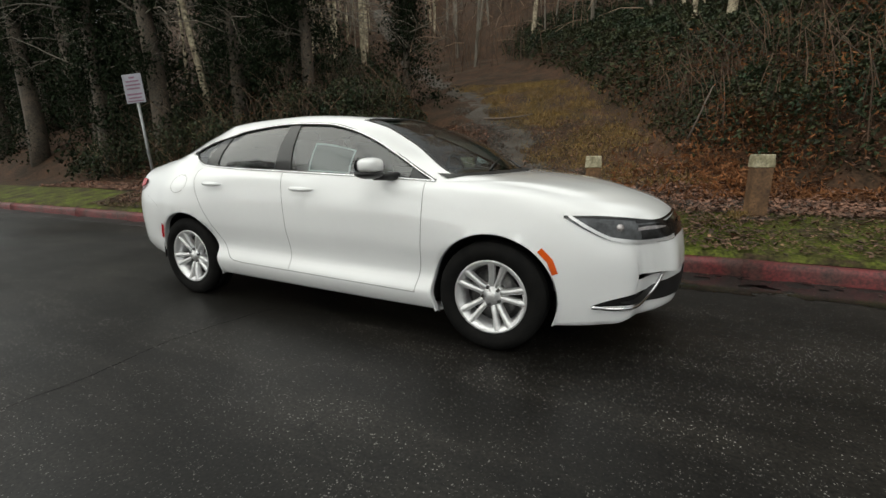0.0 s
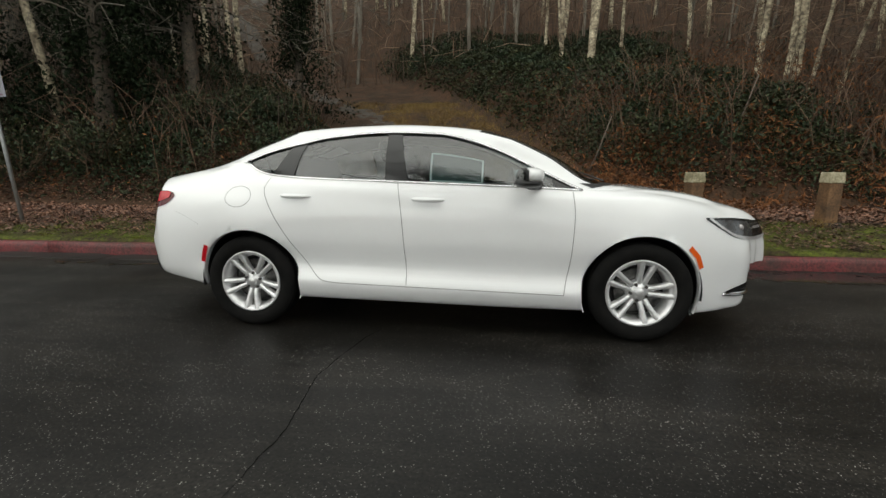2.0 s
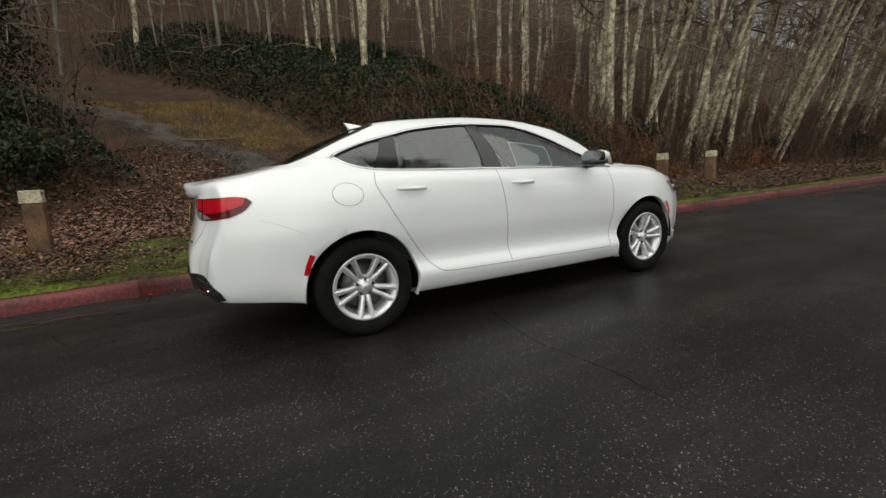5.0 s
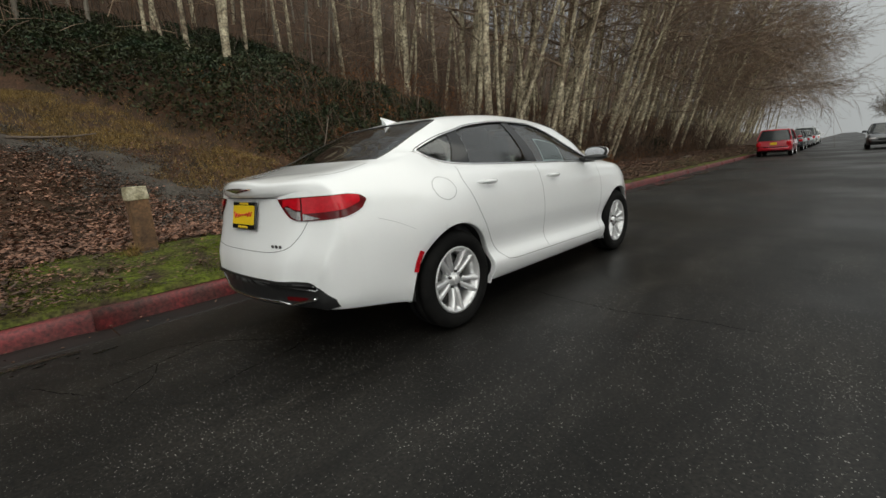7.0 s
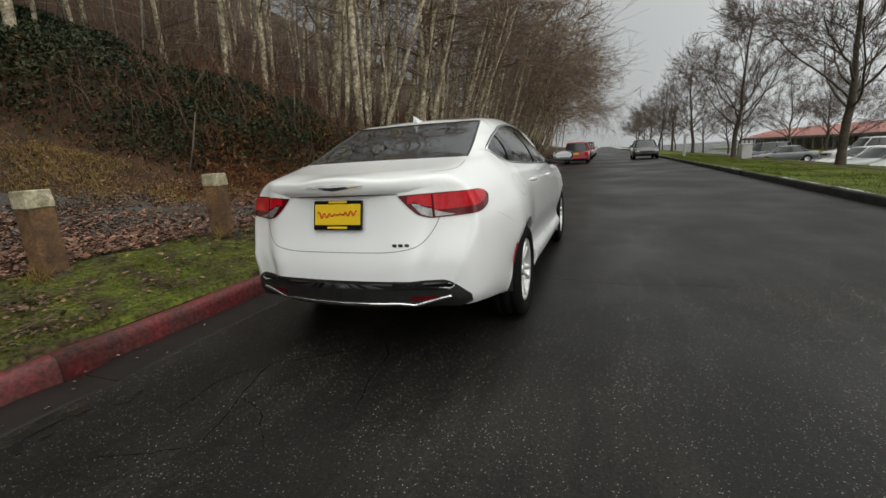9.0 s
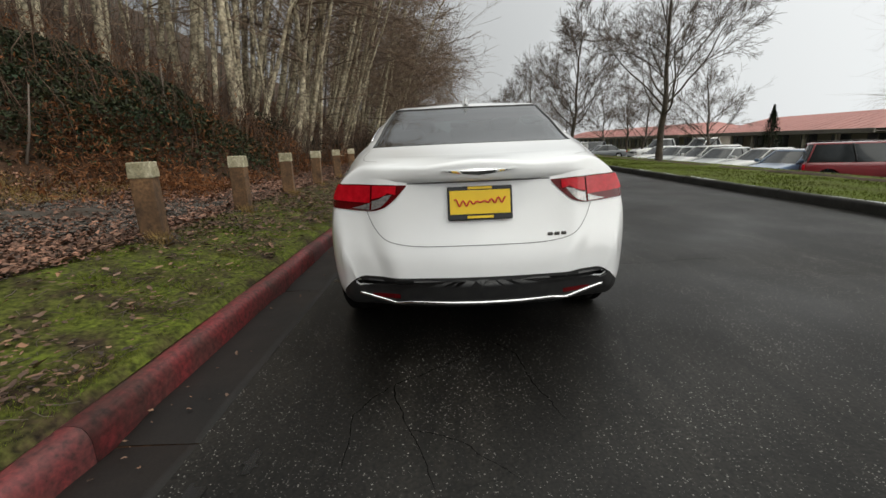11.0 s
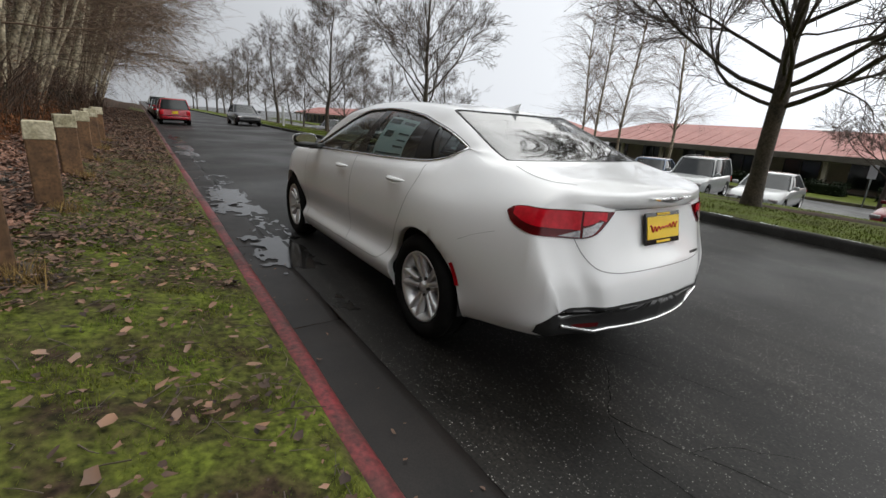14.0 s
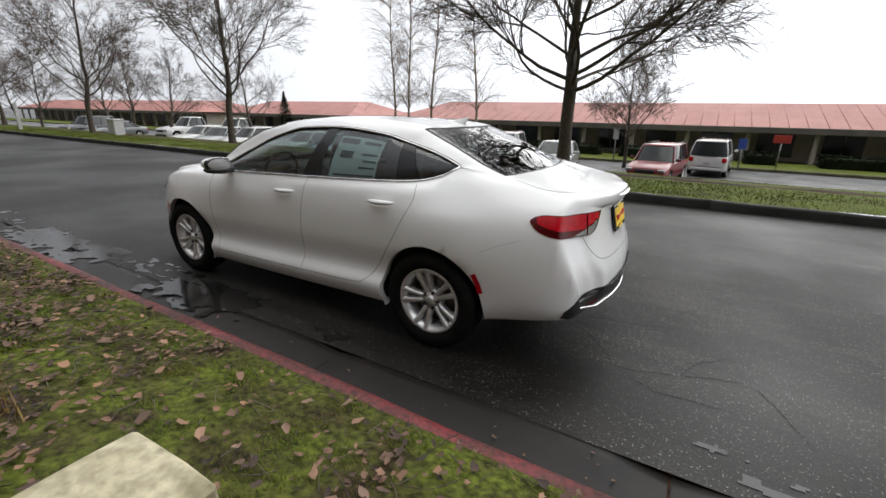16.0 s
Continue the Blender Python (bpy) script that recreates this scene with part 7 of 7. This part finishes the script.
park(vehicle("white_van", "van", P_WHITE, "white van standing in the car park"), -3.05, -22.5, -95).scale = (0.86,) * 3
park(vehicle("red_suv", "suv", P_DKRED, "maroon sport utility standing in the car park"), 13.0, -16.5, -120)
LOT = ((15.0, -15.0, "sedan", P_BLUE, "blue sedan parked in the car park"), (17.6, -15.6, "sedan", P_WHITE, "white sedan parked in the car park"), (20.4, -15.4, "sedan", P_SILVER, "silver sedan parked in the car park"),
       (23.0, -15.8, "hatch", P_WHITE, "white hatchback parked in the car park"), (25.8, -15.5, "sedan", P_SILVER, "silver sedan parked in the car park"), (28.6, -15.8, "sedan", P_WHITE, "white sedan parked in the car park"),
       (8.9, -18.8, "sedan", P_BLUE, "blue sedan parked in the car park"), (31.5, -20.5, "pickup", P_WHITE, "white pickup parked in the car park"), (36.5, -19.5, "pickup", P_WHITE, "white pickup parked in the car park"),
       (42.0, -16.0, "sedan", P_GREY, "dark grey sedan parked in the car park"), (47.0, -16.0, "suv", P_NAVY, "dark wagon parked in the car park"), (3.4, -18.0, "sedan", P_SILVER, "pale sedan parked in the car park"), (6.3, -18.2, "suv", P_SILVER, "silver wagon parked in the car park"))
for x, y, k, p, lab in LOT:
    park(vehicle("parked_car", k, p, lab), x, y, 100 + 10 * math.sin(x))


# ---------------------------------------------------------------- building across the car park
def low_building(x0, x1, y0, depth, label, base=-1.25, eave=0.85, ridge=2.3, hip=3.0):
    b = new("low_building")
    b.location = ((x0 + x1) / 2, y0 - depth / 2, base)
    tagged(b, label=label, category="building")
    w, h, e = x1 - x0, eave - base, ridge - base
    d = depth / 2
    bm = box(0, -0.9, h / 2, w - 2.4, depth - 3.0, h, 0.02, 1)
    part("wall", bm, M_WALL, b, "dull tan wall under deep eaves")
    V = [(-w / 2, d, h), (w / 2, d, h), (w / 2, -d, h), (-w / 2, -d, h), (-w / 2 + hip, 0.8, e), (w / 2 - hip, 0.8, e), (w / 2 - hip, -0.8, e), (-w / 2 + hip, -0.8, e)]
    rf = mesh("roof", V, [(0, 1, 5, 4), (1, 2, 6, 5), (2, 3, 7, 6), (3, 0, 4, 7), (4, 5, 6, 7)], M_ROOF, b, "salmon-red standing seam roof", smooth=False)
    n = int(w / 0.9)
    for i in range(n):
        x = -w / 2 + 0.6 + (w - 1.2) * i / (n - 1)
        k = min(1, (x + w / 2) / hip, (w / 2 - x) / hip)
        v, f = tube([(x, d - 0.02, h + 0.012), (x, d + (0.8 - d) * k, h + (e - h) * k + 0.012)], 0.018, 4)
        mesh("roof_seam", v, f, M_ROOF, rf)
    bm = box(0, d - 0.05, h - 0.16, w, 0.16, 0.36, 0.02, 1)
    part("fascia", bm, M_FASCIA, b, "dark brown fascia band")
    bm = box(0, d - 0.7, h - 0.20, w - 0.2, 1.3, 0.06, 0.01, 1)
    part("soffit", bm, M_FASCIA, b)
    k = int(w / 3.2)
    for i in range(k):
        x = -w / 2 + 2.0 + (w - 4.0) * i / max(1, k - 1)
        bm = box(x, d - 2.40, 1.0, 1.9, 0.10, 1.35, 0.01, 1)
        win = part("window", bm, M_WINDOW, b, "dark window")
        bm = box(x, d - 2.36, 0.30, 2.05, 0.16, 0.07, 0.01, 1)
        part("sill", bm, M_FASCIA, win)
        bm = box(x, d - 2.34, 1.0, 0.06, 0.08, 1.35, 0.01, 1)
        part("mullion", bm, M_FASCIA, win)
        bm = box(x + 1.6, d - 0.55, h / 2 - 0.1, 0.24, 0.24, h - 0.3, 0.02, 1)
        part("column", bm, M_WALL, b)
    return b


low_building(-48, 22, -29.5, 12, "long low building with a salmon-red roof and dark windows")
low_building(29, 50, -31.5, 12, "low office building with a salmon-red hipped roof")
low_building(54, 112, -30.0, 12, "further low building with a salmon-red roof")


def hedge(x, y, w, h, seed):
    rng = np.random.default_rng(seed)
    t = new("hedge")
    tagged(t, label="clipped dark hedge in front of the building", category="hedge", group="hedges by the building")
    n = int(900 * w / 2)
    p = rng.uniform(-1, 1, (n, 3))
    p = np.sign(p) * np.abs(p) ** 0.6 * [w / 2, 0.5, h / 2] + [0, 0, h / 2]
    leaves("foliage", p, rng.uniform(0.10, 0.18, n), M_FOIL, "small dark leaves", t, rng=rng, flat=0.2)
    bm = box(0, 0, h * 0.42, w * 0.9, 0.7, h * 0.75, 0.12, 2)
    part("core", bm, M_FOIL, t, "dark inner twigs")
    t.location = (x, y, float(ground_z(x, y)))


for i, (x, w) in enumerate(((-9.5, 3.0), (-5.4, 1.6), (1.0, 2.2), (4.2, 1.8), (9.0, 3.0), (14.0, 2.2), (25, 3), (33, 3), (42, 4))):
    hedge(x, -27.6, w, 0.8, 200 + i)


def conifer(x, y, h, seed):
    rng = np.random.default_rng(seed)
    t = new("conifer")
    tagged(t, label="small dark conifer beside the building", category="tree")
    v, f = tube([(0, 0, 0), (0, 0, h)], [0.12, 0.02], 6)
    mesh("trunk", v, f, M_BARK, t)
    n = 2200
    k = rng.uniform(0, 1, n) ** 0.7
    a = rng.uniform(0, 6.28, n)
    r = (1 - k) * h * 0.30 * rng.uniform(0.4, 1.0, n) * (0.8 + 0.3 * np.sin(5 * a + 9 * k))
    leaves("crown", np.stack([r * np.cos(a), r * np.sin(a), 0.4 + k * (h - 0.4)], 1), rng.uniform(0.12, 0.25, n), M_FOIL, "dark needles", t, rng=rng, flat=0.2, aspect=0.3)
    t.location = (x, y, float(ground_z(x, y)))


conifer(32.5, -26.5, 4.2, 1)


# low kerb between lawn strip and car park, puddles in the gutter, litter
kerb("lot_kerb", -10.56, -10.42, 0.13, -45, 90, 3.0, M_KERBTAN, "low yellowish concrete kerb edging the car park").location.z = -0.235


def puddle(x0, x1, y0, y1, wet, seed, z, cell=0.018):
    """A shallow film of standing water, ragged and broken where the ground stands proud."""
    xs, ys = np.arange(x0, x1, cell), np.arange(y0, y1, cell)
    X, Y = np.meshgrid(xs, ys, indexing="ij")
    mid = y0 + (y1 - y0) * (0.42 + 0.25 * fbm(X, 0 * X, 2.2, 2, seed))
    d = fbm(X * 0.5, Y, 0.30, 5, seed) * 1.6 + fbm(X * 0.6, Y, 0.06, 3, seed + 7) * 0.9 + wet - np.abs(Y - mid) / (y1 - y0) * 0.7
    d -= 0.9 * np.clip(1 - np.minimum(X - x0, x1 - X) / (0.22 * (x1 - x0)), 0, 1) + 0.6 * np.clip(1 - np.minimum(Y - y0, y1 - 0.01 - Y) / 0.07, 0, 1) * (Y < 1.5)
    F = grid(len(xs), len(ys))
    F = F[(d.ravel()[F] > 0).all(1)]
    use, inv = np.unique(F, return_inverse=True)
    V = np.stack([X, Y, 0 * X], -1).reshape(-1, 3)[use]
    ob = big_mesh("puddle", V, inv.reshape(-1, 4), M_WATER, smooth=True)
    ob.location.z = z
    tagged(ob, label="thin broken film of water standing along the red kerb", category="puddle", kind="structure")


puddle(-1.6, 8.0, 0.88, 1.615, 0.12, 1, 0.0032)
puddle(6.5, 20.0, 0.92, 1.615, 0.14, 2, 0.0036, 0.04)
puddle(-6.0, -2.3, 0.80, 1.22, 0.06, 3, 0.0030)


def crack(pts, width, seed):
    """A dark, wandering crack in the asphalt, pinched and forked like a broken edge."""
    rng = np.random.default_rng(seed)
    pts = np.array(pts, float)
    u = np.linspace(0, len(pts) - 1, 12 * len(pts))
    c = np.stack([np.interp(u, np.arange(len(pts)), pts[:, j]) for j in (0, 1)], 1) + np.cumsum(rng.normal(0, 0.004, (len(u), 2)), 0)
    d = np.gradient(c, axis=0)
    d /= np.linalg.norm(d, axis=1, keepdims=True)
    w = width * rng.uniform(0.3, 1.2, len(u)) * np.clip(np.minimum(np.arange(len(u)), np.arange(len(u))[::-1]) / 6, 0.15, 1)
    side = np.stack([-d[:, 1], d[:, 0]], 1) * w[:, None]
    v = np.concatenate([np.column_stack([c + side, 0 * u]), np.column_stack([c - side, 0 * u])])
    k = np.arange(len(u) - 1)[:, None]
    n = len(u)
    ob = big_mesh("crack", v, np.concatenate([k, k + n, k + 1 + n, k + 1], 1), M_CRACK, road)
    ob.location.z = 0.0025


crack([(-0.40, -0.85), (-0.47, -1.07), (-0.57, -1.6), (-0.49, -2.1), (-0.52, -2.6)], 0.0030, 1)
crack([(-2.05, -0.05), (-2.27, -0.17), (-2.67, -0.25), (-2.9, -0.30)], 0.0022, 2)
crack([(-2.2, 0.05), (-2.37, 0.23), (-2.53, 0.47), (-2.88, 0.39), (-3.26, 0.22)], 0.0026, 3)
crack([(-2.53, 0.47), (-2.75, 0.62), (-3.15, 0.58)], 0.0022, 4)
crack([(-2.88, 0.39), (-2.95, 0.15), (-3.2, -0.05)], 0.0018, 5)
crack([(-3.26, 0.22), (-3.38, 0.42), (-3.5, 0.70)], 0.0018, 6)

# bare mulch along the back of the lawn strip
sheet("mulch_strip", np.arange(-40, 90, 0.5), np.linspace(-9.9, -8.9, 7), lambda x, y: ground_z(x, y) + 0.050 + 0.10 * fbm(x, y, 0.9, 3, 41) - 0.07 * (np.abs(y + 9.4) / 0.5) ** 2, M_SOIL, kind="structure",
      label="bare brown mulch strip along the lawn's far edge")
kerb("lot_back_kerb", -24.8, -24.65, 0.13, -45, 90, 3.0, M_KERBTAN, "low concrete kerb at the far side of the car park").location.z = -1.225
sheet("building_lawn", np.array([-60., 0, 60, 120]), np.linspace(-29.0, -24.8, 8), lambda x, y: 0 * x - 1.12, M_LAWN, kind="structure", label="dull lawn in front of the low building")


def notice(name, x, y, z0, height, plate, material, label):
    s = new(name)
    s.location = (x, y, z0)
    tagged(s, label=label, category="sign")
    v, f = tube([(0, 0, 0), (0, 0, height)], 0.03, 8)
    mesh("post", v, f, M_STEEL, s, "grey steel post")
    part("sign_plate", box(0, 0.04, height - plate[1] / 2, plate[0], 0.02, plate[1], 0.006, 1), material, s, "coloured sign plate")


notice("blue_sign", -4.3, -24.4, -1.22, 1.6, (0.36, 0.50), P_BLUESIGN, "blue parking sign on a post by the building")
notice("red_sign", -6.0, -25.4, -1.12, 1.7, (0.75, 0.40), P_REDSIGN, "red sign board on a post by the building")
notice("white_sign", 1.9, -24.4, -1.22, 1.9, (0.30, 0.60), M_SIGN, "small white parking sign on a post")


def marker_post(x, y):
    s = new("marker_post")
    s.location = (x, y, float(ground_z(x, y)) - 0.03)
    tagged(s, label="white painted timber post on the lawn strip", category="post")
    part("post", box(0, 0, 0.75, 0.16, 0.16, 1.5, 0.01, 1), M_SIGN, s, "white painted post")
    part("cap", box(0, 0, 1.51, 0.20, 0.20, 0.05, 0.01, 1), M_SIGN, s)


def utility_box(x, y):
    s = new("utility_box")
    s.location = (x, y, float(ground_z(x, y)) - 0.03)
    tagged(s, label="small white utility cabinet on the lawn strip", category="cabinet")
    part("body", box(0, 0, 0.42, 0.75, 0.5, 0.80, 0.03, 2), M_SIGN, s, "white painted body")
    part("lid", box(0, 0, 0.85, 0.82, 0.57, 0.08, 0.03, 2), M_SIGN, s)
    part("door", box(0, 0.255, 0.42, 0.6, 0.02, 0.6, 0.006, 1), M_SIGN, s)


marker_post(32.2, -6.9)
utility_box(25.5, -9.0)

# twigs, acorn cups and scraps strewn over the verge and the gutter
rng = np.random.default_rng(91)
items = []
for _ in range(1500):
    x, y = rng.uniform(-7, 9), rng.uniform(1.78, 3.4)
    a, ln = rng.uniform(0, 6.28), rng.uniform(0.03, 0.16)
    z = float(ground_z(x, y)) + 0.03
    d = np.array([math.cos(a), math.sin(a), rng.normal(0, 0.08)]) * ln * 0.5
    p = np.array([x, y, z])
    items.append((np.array([p - d, p + rng.normal(0, 0.006, 3), p + d]), np.array([0.002, 0.0017, 0.001]) * rng.uniform(0.8, 1.8), 3))
v, f = tubes(items)
tagged(big_mesh("verge_twigs", v, f, M_TWIGGREY, smooth=True), label="scattered broken twigs on the mossy verge", kind="stuff")
n = 220
x, y = rng.uniform(-8, 12, n), 1.24 + 0.38 * rng.uniform(0, 1, n) ** 0.6
lobed_leaves("gutter_leaves", x, y, np.full(n, 0.004), rng.uniform(0.012, 0.035, n), M_VERGELEAF, "wet brown leaf scraps in the gutter", rng)
